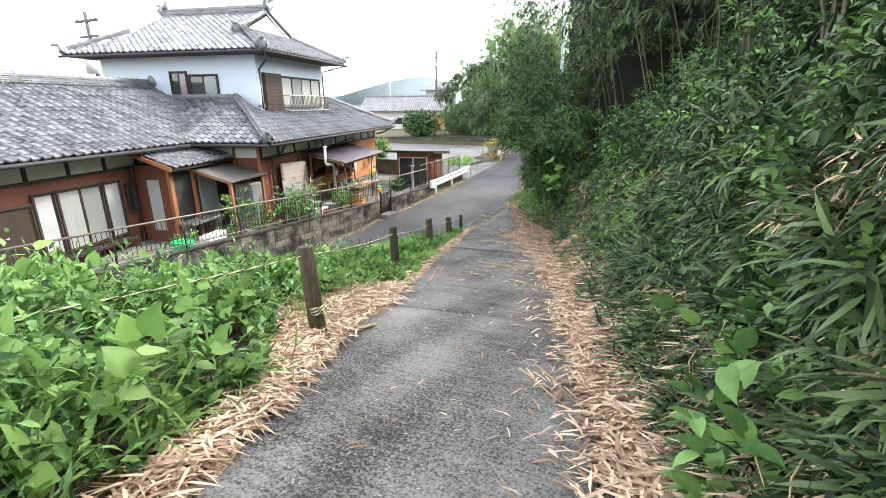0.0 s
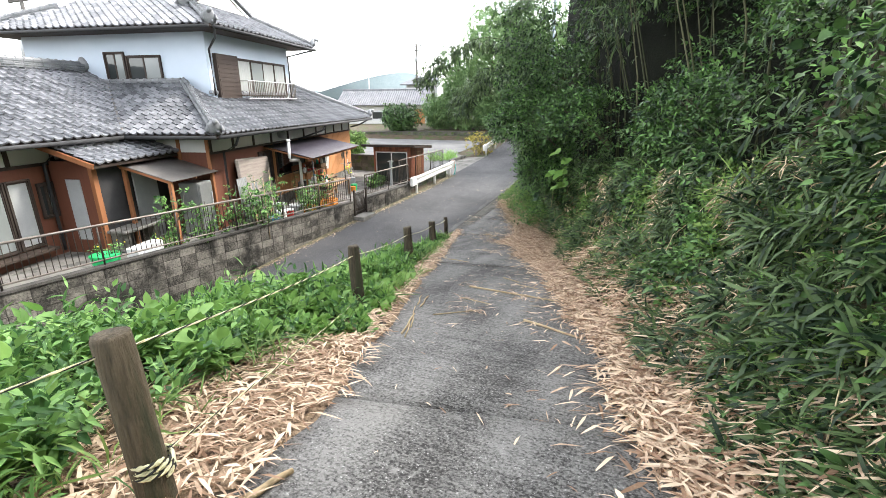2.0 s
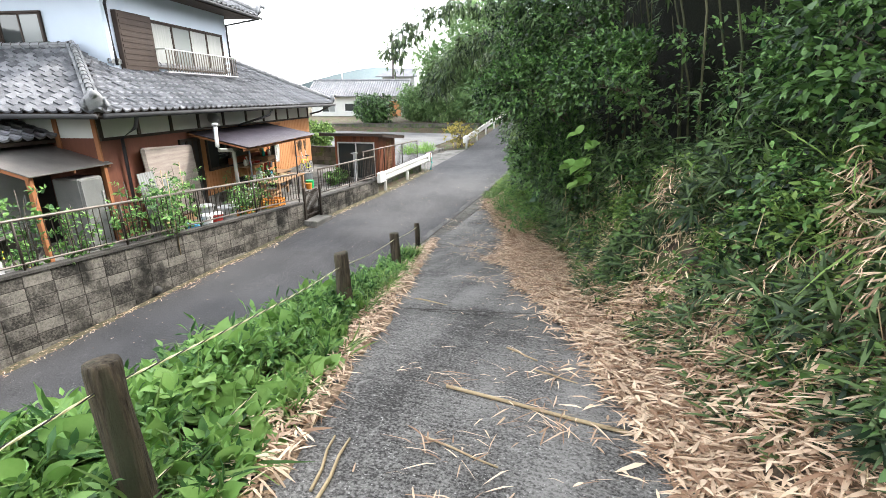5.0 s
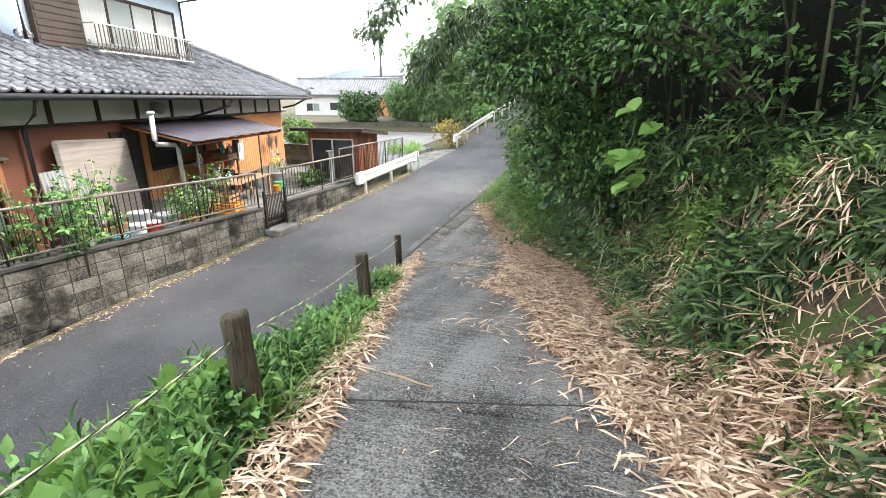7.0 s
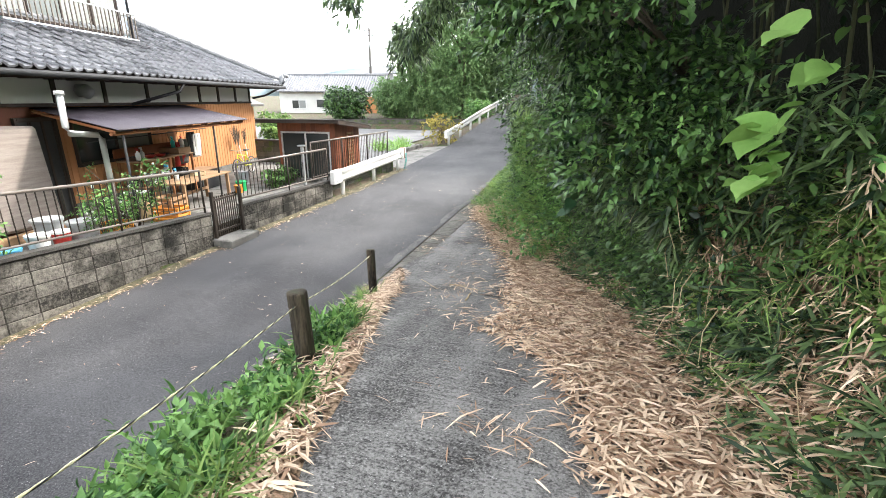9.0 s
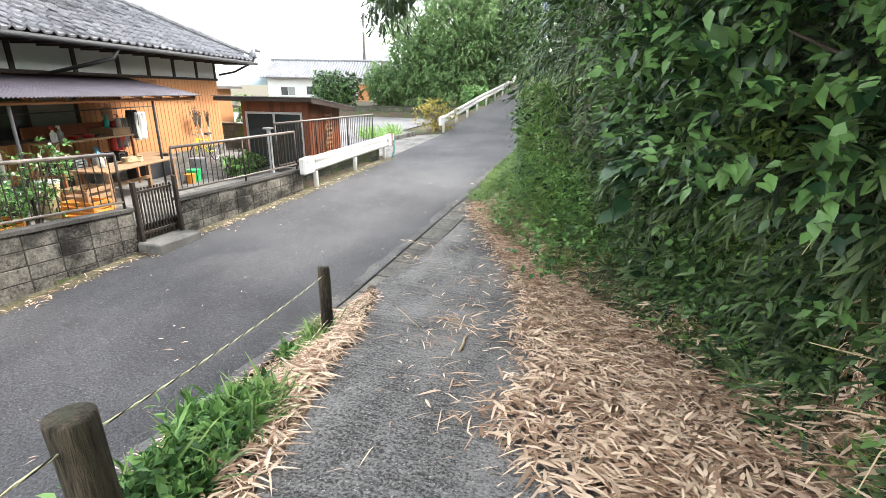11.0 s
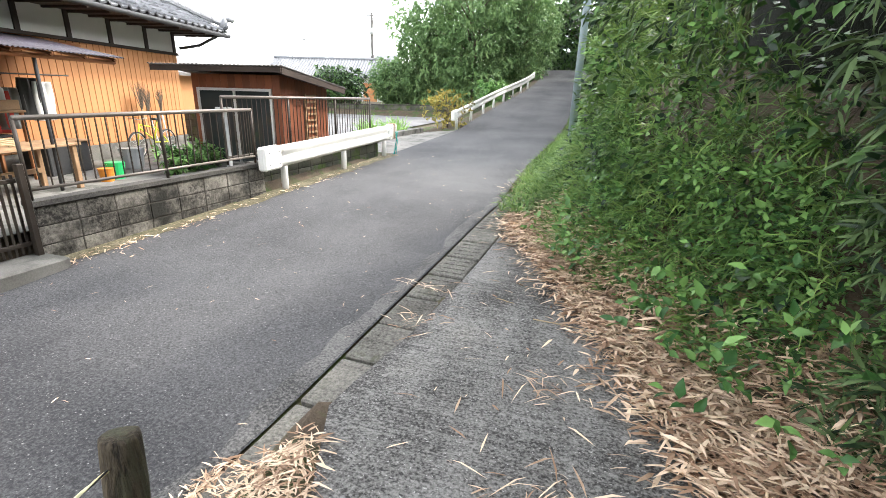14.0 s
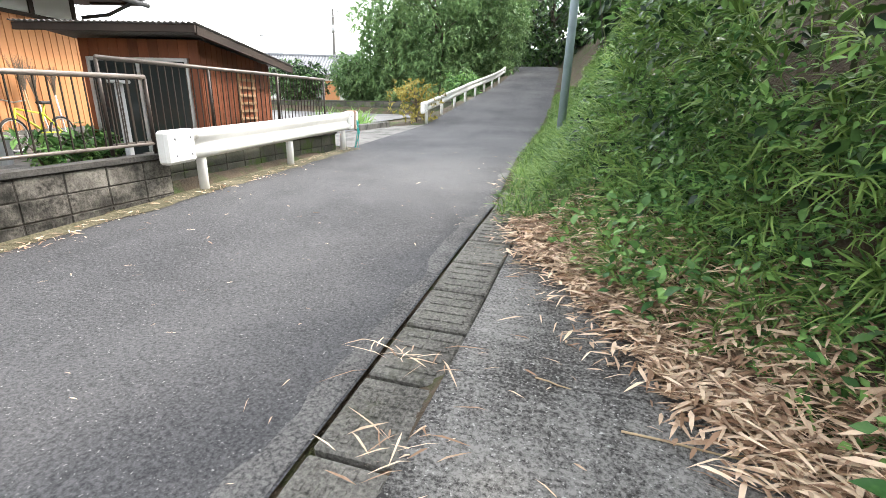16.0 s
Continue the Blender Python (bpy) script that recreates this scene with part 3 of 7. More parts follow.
slab_part("roof_deck", [(U1, V0, UE), (U1, V1, UE), (GU, V1 - (U1 - GU), GB), (GU, V0 + (U1 - GU), GB)], 0.08, M_TIMBER, UP)
slab_part("roof_deck", [(U0, V1, UE), (U0, V0, UE), (-7.6, V0 + 1.8, UE + KH * 1.8), (-7.6, V1 - 1.8, UE + KH * 1.8)], 0.08, M_TIMBER, UP)
slope(UP, (U0, V0 - 0.06, UE - 0.02), (1, 0, 0), (0, 1, KH), U1 - U0, (RV - V0) * SH, lambda a, b: b / SH < (U1 - U0 - a) + (9 if b / SH > U1 - GU and a + U0 < GU + 0.25 else 0) and b / SH < a + (9 if b / SH > 1.8 and a > 1.8 else 0))
slope(UP, (U1 + 0.06, V0, UE - 0.02), (0, 1, 0), (-1, 0, KH), V1 - V0, (U1 - GU) * SH, lambda a, b: b / SH < min(a, V1 - V0 - a, U1 - GU))
ridge(UP, (-7.45, RV, RZ), (GU + 0.15, RV, RZ), 4, True, True, 0.26)
for vv, sg in ((V0, 1), (V1, -1)):
    ridge(UP, (GU, vv + sg * (U1 - GU), GB + 0.03), (U1 - 0.05, vv + sg * 0.05, UE + 0.05), 2)
    ridge(UP, (GU + 0.05, RV - sg * 0.1, RZ - 0.02), (GU + 0.05, vv + sg * (U1 - GU) * 0.8, GB - 0.03), 1, end_b=True, width=0.16)
ridge(UP, (-7.6, V0 + 1.8, UE + KH * 1.8), (U0 + 0.05, V0 + 0.05, UE + 0.05), 2)
slab_part("gable_plaster", [(GU + 0.02, V0 + 2.1, GB + 0.12), (GU + 0.02, V1 - 2.1, GB + 0.12), (GU + 0.02, RV, RZ - 0.12)], 0.03, M_PLASTER_W, UP)
for x in (-7.3, GU + 0.0):
    tubepart("fish_finial", [(x, RV, RZ + 0.3), (x + 0.02, RV, RZ + 0.45), (x + 0.07, RV, RZ + 0.58), (x + 0.0, RV, RZ + 0.66)], [0.10, 0.085, 0.05, 0.015], M_TILE_DARK, UP, 8)

# upper storey
boxpart("upper_wall", (-8.3, 2.75, 1.3), (-1.8, 8.05, 3.38), M_PLASTER_B, house, 0.0, "pale blue plaster upper storey")


def window(parent, plane, a0, a1, z0, z1, off, panes=2, frame_mat=M_TIMBER, pane_mats=(M_GLASS,), depth=0.07, fw=0.05, name="window"):
    """A sliding window. plane 'u' or 'v': the axis that it faces, at off; a0..a1 along the wall."""
    sgn = 1 if plane == "u" else -1

    def bx(a, b, z, w, d0, d1):
        if plane == "u":
            return (off + min(d0, d1) * 1, a, z), (off + max(d0, d1) * 1, b, w)
        return (a, off - max(d0, d1), z), (b, off - min(d0, d1), w)
    bm = bmesh.new()
    for a, b, z, w in ((a0, a0 + fw, z0, z1), (a1 - fw, a1, z0, z1), (a0 + fw, a1 - fw, z1 - fw, z1), (a0 + fw, a1 - fw, z0, z0 + fw)):
        box(bm, *bx(a, b, z, w, 0.003, depth), 0.006)
    win = part(name, bm, frame_mat, parent)
    wd = (a1 - a0 - 2 * fw) / panes
    for i in range(panes):
        a, b, k = a0 + fw + i * wd, a0 + fw + (i + 1) * wd, 0.012 * (i % 2)
        lo, hi = bx(a + 0.03, b - 0.03, z0 + fw + 0.03, z1 - fw - 0.03, 0.02 + k, 0.026 + k)
        boxpart("pane", lo, hi, pane_mats[i % len(pane_mats)], win, 0.0)
        bm = bmesh.new()
        for p, q, z, w in ((a, a + 0.03, z0 + fw, z1 - fw), (b - 0.03, b, z0 + fw, z1 - fw), (a + 0.03, b - 0.03, z1 - fw - 0.03, z1 - fw), (a + 0.03, b - 0.03, z0 + fw, z0 + fw + 0.03)):
            box(bm, *bx(p, q, z, w, 0.012 + k, 0.042 + k), 0.003)
        part("sash", bm, frame_mat, win)
    return win


window(house, "v", -5.36, -4.62, 1.95, 2.84, 2.75, 2, M_TIMBER, (M_GLASS, M_FROST))
window(house, "v", -4.58, -3.36, 1.94, 2.72, 2.75, 2, M_TIMBER, (M_GLASS, M_FROST))
window(house, "u", 4.25, 7.65, 1.50, 2.72, -1.8, 4, M_TIMBER, (M_CURTAIN, M_FROST, M_CURTAIN, M_CURTAIN))
bm = bmesh.new()
box(bm, (-1.797, 3.02, 1.42), (-1.66, 4.2, 2.76), 0.01)
shut = part("shutter_box", bm, M_TIMBER, house, "dark brown slatted shutter case")
for k in range(9):
    boxpart("slat", (-1.66, 3.06, 1.52 + k * 0.135), (-1.645, 4.16, 1.60 + k * 0.135), M_TIMBER, shut, 0.003)
bm = bmesh.new()
box(bm, (-1.42, 4.2, 1.98), (-1.38, 7.75, 2.01), 0.004)
box(bm, (-1.42, 4.2, 1.40), (-1.38, 7.75, 1.43), 0.004)
rail = part("window_rail", bm, M_ALU, house, "pale aluminium window guard rail")
for k in range(30):
    boxpart("bar", (-1.41, 4.22 + k * 0.12, 1.43), (-1.39, 4.24 + k * 0.12, 1.98), M_RAILTOP, rail, 0.0)
for vv in (4.2, 7.75):
    boxpart("bracket", (-1.79, vv - 0.02, 1.97), (-1.38, vv + 0.02, 2.0), M_ALU, rail, 0.002)


def gutter(pts, parent, r=0.05):
    return tubepart("gutter", pts, r, M_DARK, parent, 8, "dark round eaves gutter")


gutter([(0.10, 0.05, 0.42), (0.10, 13.05, 0.42)], house)
gutter([(-2.6, -9.5, 0.42), (-2.6, -0.1, 0.42)], house)
gutter([(-2.6, -0.1, 0.42), (0.05, -0.1, 0.42)], house)
gutter([(U1 + 0.1, V0, UE - 0.08), (U1 + 0.1, V1, UE - 0.08)], house, 0.045)
gutter([(U0, V0 - 0.1, UE - 0.08), (U1, V0 - 0.1, UE - 0.08)], house, 0.045)
for pts in ([(U1 + 0.05, V0 + 0.1, UE - 0.1), (U1 - 0.1, V0 + 0.3, UE - 0.35), (-1.72, 2.8, UE - 0.6), (-1.72, 2.82, 1.5)], [(U1 + 0.05, V1 - 0.1, UE - 0.1), (-1.74, 8.0, UE - 0.4), (-1.74, 8.0, 1.5)],
            [(0.08, 0.9, 0.4), (-0.1, 1.0, 0.15), (-0.75, 1.35, -0.1), (-0.78, 1.35, -2.3)], [(0.08, 7.0, 0.4), (0.0, 6.9, 0.2), (-0.75, 6.2, -0.1)], [(0.08, 12.6, 0.4), (-0.4, 12.5, 0.15), (-0.78, 12.25, 0.05)],
            [(-2.62, -1.9, 0.4), (-2.9, -1.9, 0.2), (-3.32, -1.85, -0.1), (-3.32, -1.85, -2.2)]):
    tubepart("downpipe", pts, 0.035, M_DARK, house, 8)

# ground storey: east wall of the main block at u -0.85, wing wall at u -3.4
WZ0, WZ1, BAND = -2.35, 0.42, -0.06
boxpart("wall", (-9.2, 0.85, BAND), (-0.85, 12.2, WZ1), M_PLASTER_W, house, 0.0, "white plaster band under the eaves")
boxpart("wall", (-9.2, 4.2, WZ0 + 0.35), (-0.86, 12.19, BAND), M_ORANGE, house, 0.0, "ochre grooved siding")
boxpart("wall", (-9.2, 0.86, WZ0), (-0.855, 4.2, BAND), M_BROWN, house, 0.0, "brown boarded wall")
boxpart("plinth", (-9.15, 4.2, WZ0 - 0.1), (-0.83, 12.22, WZ0 + 0.35), M_CONC, house, 0.01)
boxpart("wall", (-9.0, -9.2, BAND + 0.02), (-3.4, 0.84, WZ1), M_PLASTER_W, house, 0.0)
boxpart("wall", (-8.99, -9.19, WZ0 - 0.6), (-3.41, 0.83, BAND + 0.02), M_BROWN, house, 0.0, "brown boarded wall")
for vv in np.arange(4.3, 12.2, 0.152):
    boxpart("siding_board", (-0.862, vv, WZ0 + 0.36), (-0.845, vv + 0.138, BAND - 0.004), M_ORANGE, house, 0.004)
for vv in (0.9, 2.0, 3.15, 4.3, 5.55, 6.9, 8.1, 9.1, 10.1, 11.15, 12.13):
    boxpart("stud", (-0.853, vv - 0.05, BAND + 0.002), (-0.82, vv + 0.05, WZ1), M_TIMBER, house, 0.004)
boxpart("rail_board", (-0.853, 0.86, BAND - 0.06), (-0.80, 12.22, BAND), M_TIMBER, house, 0.004)
for vv in np.arange(-8.9, 0.6, 1.05):
    boxpart("stud", (-3.405, vv - 0.05, BAND + 0.022), (-3.37, vv + 0.05, WZ1), M_TIMBER, house, 0.004)
boxpart("rail_board", (-3.405, -9.1, BAND - 0.05), (-3.35, 0.8, BAND + 0.02), M_TIMBER, house, 0.004)
for uu in (-2.7, -1.8, -0.9):
    boxpart("stud", (uu - 0.05, 0.815, BAND - 0.6), (uu + 0.05, 0.853, WZ1), M_ORTIMBER, house, 0.004)
bm = bmesh.new()
for i in range(26):
    a = 0.13 + i * 0.5
    box(bm, (-0.84, a, 0.36), (0.0, a + 0.06, 0.40), 0)
part("rafter", bm, M_TIMBER, house)["kind"] = "stuff"
tubepart("vent_hood", [(-0.85, 4.9, 0.18), (-0.72, 4.9, 0.18), (-0.62, 4.9, 0.12)], [0.13, 0.14, 0.12], M_GREY, house, 10)

# wing openings
window(house, "u", -4.72, -4.15, -1.95, -0.35, -3.4, 1, M_TIMBER, (M_SHUTTER,))
window(house, "u", -4.13, -2.85, -1.95, -0.35, -3.4, 2, M_TIMBER, (M_CURTAIN, M_FROST))
window(house, "u", -2.83, -2.25, -1.95, -0.35, -3.4, 1, M_TIMBER, (M_SHUTTER,))
window(house, "u", -7.2, -4.74, -1.95, -0.55, -3.4, 3, M_TIMBER, (M_TIMBER, M_TIMBER, M_TIMBER))
boxpart("veranda_sill", (-3.39, -7.2, -2.05), (-3.05, -2.2, -1.98), M_TIMBER, house)
window(house, "u", -2.12, -1.72, -1.35, -0.5, -3.4, 2, M_TIMBER, (M_GLASS, M_FROST))

# entrance annex with its own little roof
boxpart("annex_wall", (-3.39, -1.62, WZ0), (-2.2, 0.8, -0.02), M_DARK, house, 0.0, "dark sheet-clad annex")
boxpart("annex_front", (-3.38, -1.70, WZ0), (-2.2, -1.63, -0.02), M_BROWN, house, 0.004)
boxpart("corner_post", (-2.28, -1.74, WZ0), (-2.17, -1.60, -0.02), M_ORTIMBER, house)
boxpart("annex_panel", (-2.98, -1.725, WZ0 + 0.4), (-2.58, -1.703, -0.45), M_GREY, house, 0.004)
annex_roof = slab_part("annex_roof", [(-3.3, -1.98, 0.40), (-1.85, -1.98, -0.08), (-1.85, 0.84, -0.08), (-3.3, 0.84, 0.40)], 0.07, M_TIMBER, house)
slope(annex_roof, (-1.80, -1.98, -0.06), (0, 1, 0), (-1.45, 0, 0.48), 2.8, 1.5, lambda a, b: True)
boxpart("barge_board", (-1.62, -2.03, -0.06), (0.0, -1.98, 0.06), M_ORTIMBER, annex_roof, 0.004, m=Matrix.Translation((-1.82, 0, -0.1)) @ Matrix.Rotation(math.atan2(0.48, 1.45), 4, "Y"))


def corrugated(name, o, a, b, mat, parent, pitch=0.076, amp=0.012, thick=0.004):
    """A corrugated sheet from corner o along a (ridges repeat) and b (ridges run)."""
    o, a, b = Vector(o), Vector(a), Vector(b)
    n = a.cross(b).normalized()
    k = int(a.length / pitch * 6)
    V = []
    for i in range(k + 1):
        h = n * amp * math.sin(2 * math.pi * i / 6)
        V += [o + a * (i / k) + h, o + a * (i / k) + b + h]
    F = [(2 * i, 2 * i + 2, 2 * i + 3, 2 * i + 1) for i in range(k)]
    ob = mesh(name, V, F, mat, parent, True)
    md = ob.modifiers.new("thick", "SOLIDIFY")
    md.thickness = thick
    return ob


porch = part("porch", box(bmesh.new(), (-2.19, -0.92, -0.30), (-2.12, 0.9, -0.22)), M_ORTIMBER, house, "lean-to porch with a weathered sheet roof")
slab_part("porch_sheet", [(-2.18, -0.98, -0.16), (-0.72, -0.98, -0.58), (-0.72, 0.92, -0.58), (-2.18, 0.92, -0.16)], 0.02, M_METALROOF, porch)
for vv in (-0.95, 0.0, 0.87):
    boxpart("porch_rafter", (0, vv - 0.02, -0.09), (1.5, vv + 0.02, -0.025), M_ORTIMBER, porch, 0.003, m=Matrix.Translation((-2.18, 0, -0.16)) @ Matrix.Rotation(math.atan2(0.42, 1.46), 4, "Y"))
for uu, vv in ((-0.85, -0.88), (-0.85, 0.80), (-2.1, -0.88)):
    boxpart("porch_post", (uu - 0.045, vv - 0.045, WZ0 - 0.05), (uu + 0.045, vv + 0.045, -0.56 + (0.32 if uu < -2 else 0)), M_ORTIMBER, porch)
boxpart("porch_door", (-2.19, -0.6, WZ0), (-2.14, 0.2, -0.42), M_GREY, porch, 0.01, "grey metal door with a handle")
tubepart("porch_door_handle", [(-2.12, 0.05, -1.3), (-2.09, 0.05, -1.3), (-2.09, 0.05, -1.15)], 0.012, M_ALU, porch)

# smoke-coloured awning over the work place
awning = part("awning", box(bmesh.new(), (-0.84, 3.72, -0.24), (-0.78, 9.25, -0.16), 0.004), M_ORTIMBER, house, "dark translucent corrugated awning on orange timber")
corrugated("awning_sheet", (1.16, 3.2, -0.47), (-0.0, 4.6, 0), (-2.0, 0.5, 0.33), M_AWN, awning, 0.066, 0.011)
for vv in np.linspace(3.25, 7.7, 9):
    tubepart("awning_rafter", [(1.08, vv, -0.515), (-0.84, vv + 0.48, -0.20)], 0.025, M_ORTIMBER, awning, 4, smooth=False)
tubepart("awning_beam", [(1.02, 3.2, -0.545), (1.02, 7.75, -0.545)], 0.03, M_ORTIMBER, awning, 4, smooth=False)
for vv in (3.5, 6.4):
    tubepart("awning_post", [(1.0, vv, -0.55), (0.98, vv, -2.42)], 0.022, M_DARK, awning, 6)

# openings and pieces on the east wall
window(house, "u", 4.45, 6.7, -1.30, -0.35, -0.845, 2, M_TIMBER, (M_GLASS, M_FROST))
window(house, "u", 3.30, 4.15, -2.2, -0.30, -0.845, 3, M_TIMBER, (M_DARK, M_DARK, M_DARK), name="lattice_door")

# ---- yard walls ----
def block_wall(name, p0, p1, z0a, z0b, z1a, z1b, mat, label, course=0.195, length=0.395, thick=0.12, capmat=M_COPING):
    """A wall of concrete blocks from p0 to p1; feet at z0, top at z1."""
    p0, p1 = Vector((*p0, 0)), Vector((*p1, 0))
    d = (p1 - p0).normalized()
    L = (p1 - p0).length
    ang = math.degrees(math.atan2(d.y, d.x))
    wall = tagged(empty(name, pose(p0.x, p0.y, 0, 0, 0, ang)), label, "wall")
    bm = bmesh.new()
    vs = [bm.verts.new(c) for c in ((0, 0.008, z0a - 0.3), (L, 0.008, z0b - 0.3), (L, 0.008, z1a * 0 + z1b), (0, 0.008, z1a))]
    back = [bm.verts.new((v.co.x, thick - 0.008, v.co.z)) for v in vs]
    bm.faces.new(vs)
    bm.faces.new(back[::-1])
    for i in range(4):
        j = (i + 1) % 4
        bm.faces.new((vs[j], vs[i], back[i], back[j]))
    part("mortar_core", bm, M_MORTAR, wall)
    proto = bpy.data.meshes.new("block")
    b = box(bmesh.new(), (0, 0, 0), (length - 0.010, thick, course - 0.011), 0.006)
    b.to_mesh(proto)
    b.free()
    proto.materials.append(mat)
    n = int(L / length) + 1
    slope_ang = math.atan2(z1b - z1a, L)
    for r in range(12):
        for i in range(n):
            x0 = i * length
            x1 = min(x0 + length, L)
            if x1 - x0 < 0.06:
                continue
            zt = z1a + (z1b - z1a) * x0 / L - 0.05 - r * course
            zb = z0a + (z0b - z0a) * (x0 + x1) / 2 / L
            if zt < zb + 0.02:
                continue
            ob = new("block", proto)
            ob.parent = wall
            ob.matrix_basis = Matrix.Translation((x0, random.uniform(-0.004, 0.004), zt - course)) @ Matrix.Rotation(-slope_ang, 4, "Y") @ Matrix.Diagonal(((x1 - x0) / length, 1, 1, 1))
    bm = bmesh.new()
    cap = [bm.verts.new(c) for c in ((-0.02, -0.025, z1a - 0.045), (L + 0.02, -0.025, z1b - 0.045), (L + 0.02, thick + 0.025, z1b - 0.045), (-0.02, thick + 0.025, z1a - 0.045))]
    r = bmesh.ops.extrude_face_region(bm, geom=[bm.faces.new(cap)])
    for v in r["geom"]:
        if isinstance(v, bmesh.types.BMVert):
            v.co.z += 0.05
    part("coping", bm, capmat, wall)
    return wall


def fence(name, p0, p1, za, zb, h, label, step=0.105, lower=0.06):
    """A metal fence: two rails, posts and upright bars."""
    p0, p1 = Vector((*p0, za)), Vector((*p1, zb))
    d = p1 - p0
    f = tagged(empty(name), label, "fence")
    up = Vector((0, 0, 1))
    tubepart("top_rail", [p0 + up * h, p1 + up * h], 0.024, M_RAILTOP, f, 8, "dark brown top rail, its highlight put into a lighter colour")
    tubepart("bottom_rail", [p0 + up * lower, p1 + up * lower], 0.018, M_RAILTOP, f, 6)
    n = int(d.length / step)
    for i in range(1, n):
        p = p0 + d * (i / n)
        tubepart("bar", [p + up * lower, p + up * (h - 0.02)], 0.0075, M_BRONZE, f, 4, smooth=False)
    k = max(1, round(d.length / 1.6))
    for i in range(k + 1):
        p = p0 + d * (i / k)
        tubepart("post", [p - up * 0.05, p + up * (h - 0.015)], 0.019, M_BRONZE, f, 6)
    return f


wx0, wx1 = wall_x(1.0), wall_x(15.45)
block_wall("block_wall", (wx0, 1.0), (wx1, 15.45), float(road_z(1.0)), float(road_z(15.45)), -1.46, -2.0, M_BLOCK, "weathered grey concrete block wall with dark stains")
block_wall("block_wall", (-9.50, 16.22), (-9.20, 19.30), float(road_z(16.2)), float(road_z(19.3)), -2.0, -1.96, M_BLOCK, "short weathered concrete block wall beside the gate")
block_wall("mossy_block_wall", (-9.42, 19.34), (-9.42, 23.9), float(road_z(19.3)), float(road_z(24.1)), -1.98, -1.98, M_MOSS, "low mossy block wall behind the guardrail")
fence("metal_fence", (wall_x(1.0) - 0.06, 1.0), (wx1 - 0.06, 15.38), -1.42, -1.95, 0.74, "long bronze metal fence on the block wall")
fence("metal_fence", (-9.56, 16.26), (-9.27, 19.2), -1.95, -1.91, 0.74, "short bronze metal fence on the block wall")
fence("metal_fence", (-9.52, 18.9), (-9.48, 23.6), -1.92, -1.92, 0.92, "taller bronze metal fence before the shed")

# gate
gate = tagged(empty("metal_gate"), "small black slatted metal gate between the block walls", "gate")
for q in ((-9.56, 15.50), (-9.50, 16.18)):
    boxpart("gate_post", (q[0] - 0.03, q[1] - 0.03, -2.7), (q[0] + 0.03, q[1] + 0.03, -1.62), M_BRONZE, gate)
for k in range(11):
    y = 15.56 + k * 0.056
    boxpart("slat", (-9.565, y, -2.5), (-9.55, y + 0.024, -1.72), M_BRONZE, gate, 0.002)
for z in (-2.42, -1.80):
    boxpart("gate_rail", (-9.58, 15.53, z), (-9.54, 16.16, z + 0.04), M_BRONZE, gate, 0.004)
boxpart("gate_step", (-9.62, 15.42, -2.85), (-9.18, 16.25, -2.52), M_CONC, None, 0.02)
tagged(bpy.data.objects["gate_step"], "concrete step below the metal gate", "step")

# ---- guardrails ----
def guardrail(pts, label, post_every=2.0):
    """A white W-beam guardrail through points on the ground."""
    g = tagged(empty("guardrail"), label, "guardrail")
    prof = [(0.0, 0.40), (0.035, 0.44), (0.04, 0.50), (0.0, 0.55), (0.0, 0.59), (0.04, 0.64), (0.035, 0.71), (0.0, 0.74)]
    pts = [Vector(p) for p in pts]
    V, F = [], []
    for i, p in enumerate(pts):
        d = (pts[min(i + 1, len(pts) - 1)] - pts[max(i - 1, 0)])
        s = Vector((d.y, -d.x, 0)).normalized()
        V += [p + s * (a * 1.2 + 0.06) + Vector((0, 0, z)) for a, z in prof]
    n = len(prof)
    for i in range(len(pts) - 1):
        F += [(i * n + k, (i + 1) * n + k, (i + 1) * n + k + 1, i * n + k + 1) for k in range(n - 1)]
    beam = mesh("beam", V, F, M_GUARD, g, True)
    md = beam.modifiers.new("thick", "SOLIDIFY")
    md.thickness = 0.006
    L = sum((b - a).length for a, b in zip(pts, pts[1:]))
    run, nxt = 0.0, 0.35
    for a, b in zip(pts, pts[1:]):
        seg = (b - a).length
        while nxt < run + seg + 0.01 and nxt < L - 0.1:
            p = a + (b - a) * ((nxt - run) / seg)
            tubepart("post", [p - Vector((0, 0, 0.15)), p + Vector((0, 0, 0.70))], 0.056, M_GUARD, g, 10)
            nxt += post_every
        run += seg
    for p, q in ((pts[0], pts[1]), (pts[-1], pts[-2])):
        d = (q - p).normalized()
        s = Vector((d.y, -d.x, 0)).normalized()
        if s.x < 0:
            s = -s
        m = Matrix((d, s, Vector((0, 0, 1)))).transposed().to_4x4()
        m.translation = p
        e = boxpart("end_sleeve", (-0.28, -0.02, 0.39), (0.16, 0.125, 0.75), M_GUARD, g, 0.03, m=m)
        for z in (0.48, 0.66):
            for x in (-0.15, 0.08):
                tubepart("bolt", [m @ Vector((x, 0.12, z)), m @ Vector((x, 0.135, z))], 0.014, M_GREY, e, 8)
    return g


gy = np.linspace(19.35, 23.95, 8)
guardrail([(-9.12 - 0.01 * (y - 19), y, float(road_z(y))) for y in gy], "white steel guardrail with rusty end board")
gy = np.linspace(31.0, 47.0, 20)
guardrail([(float(road_l(y)) - 0.12, y, float(road_z(y))) for y in gy], "long white steel guardrail climbing with the lane")

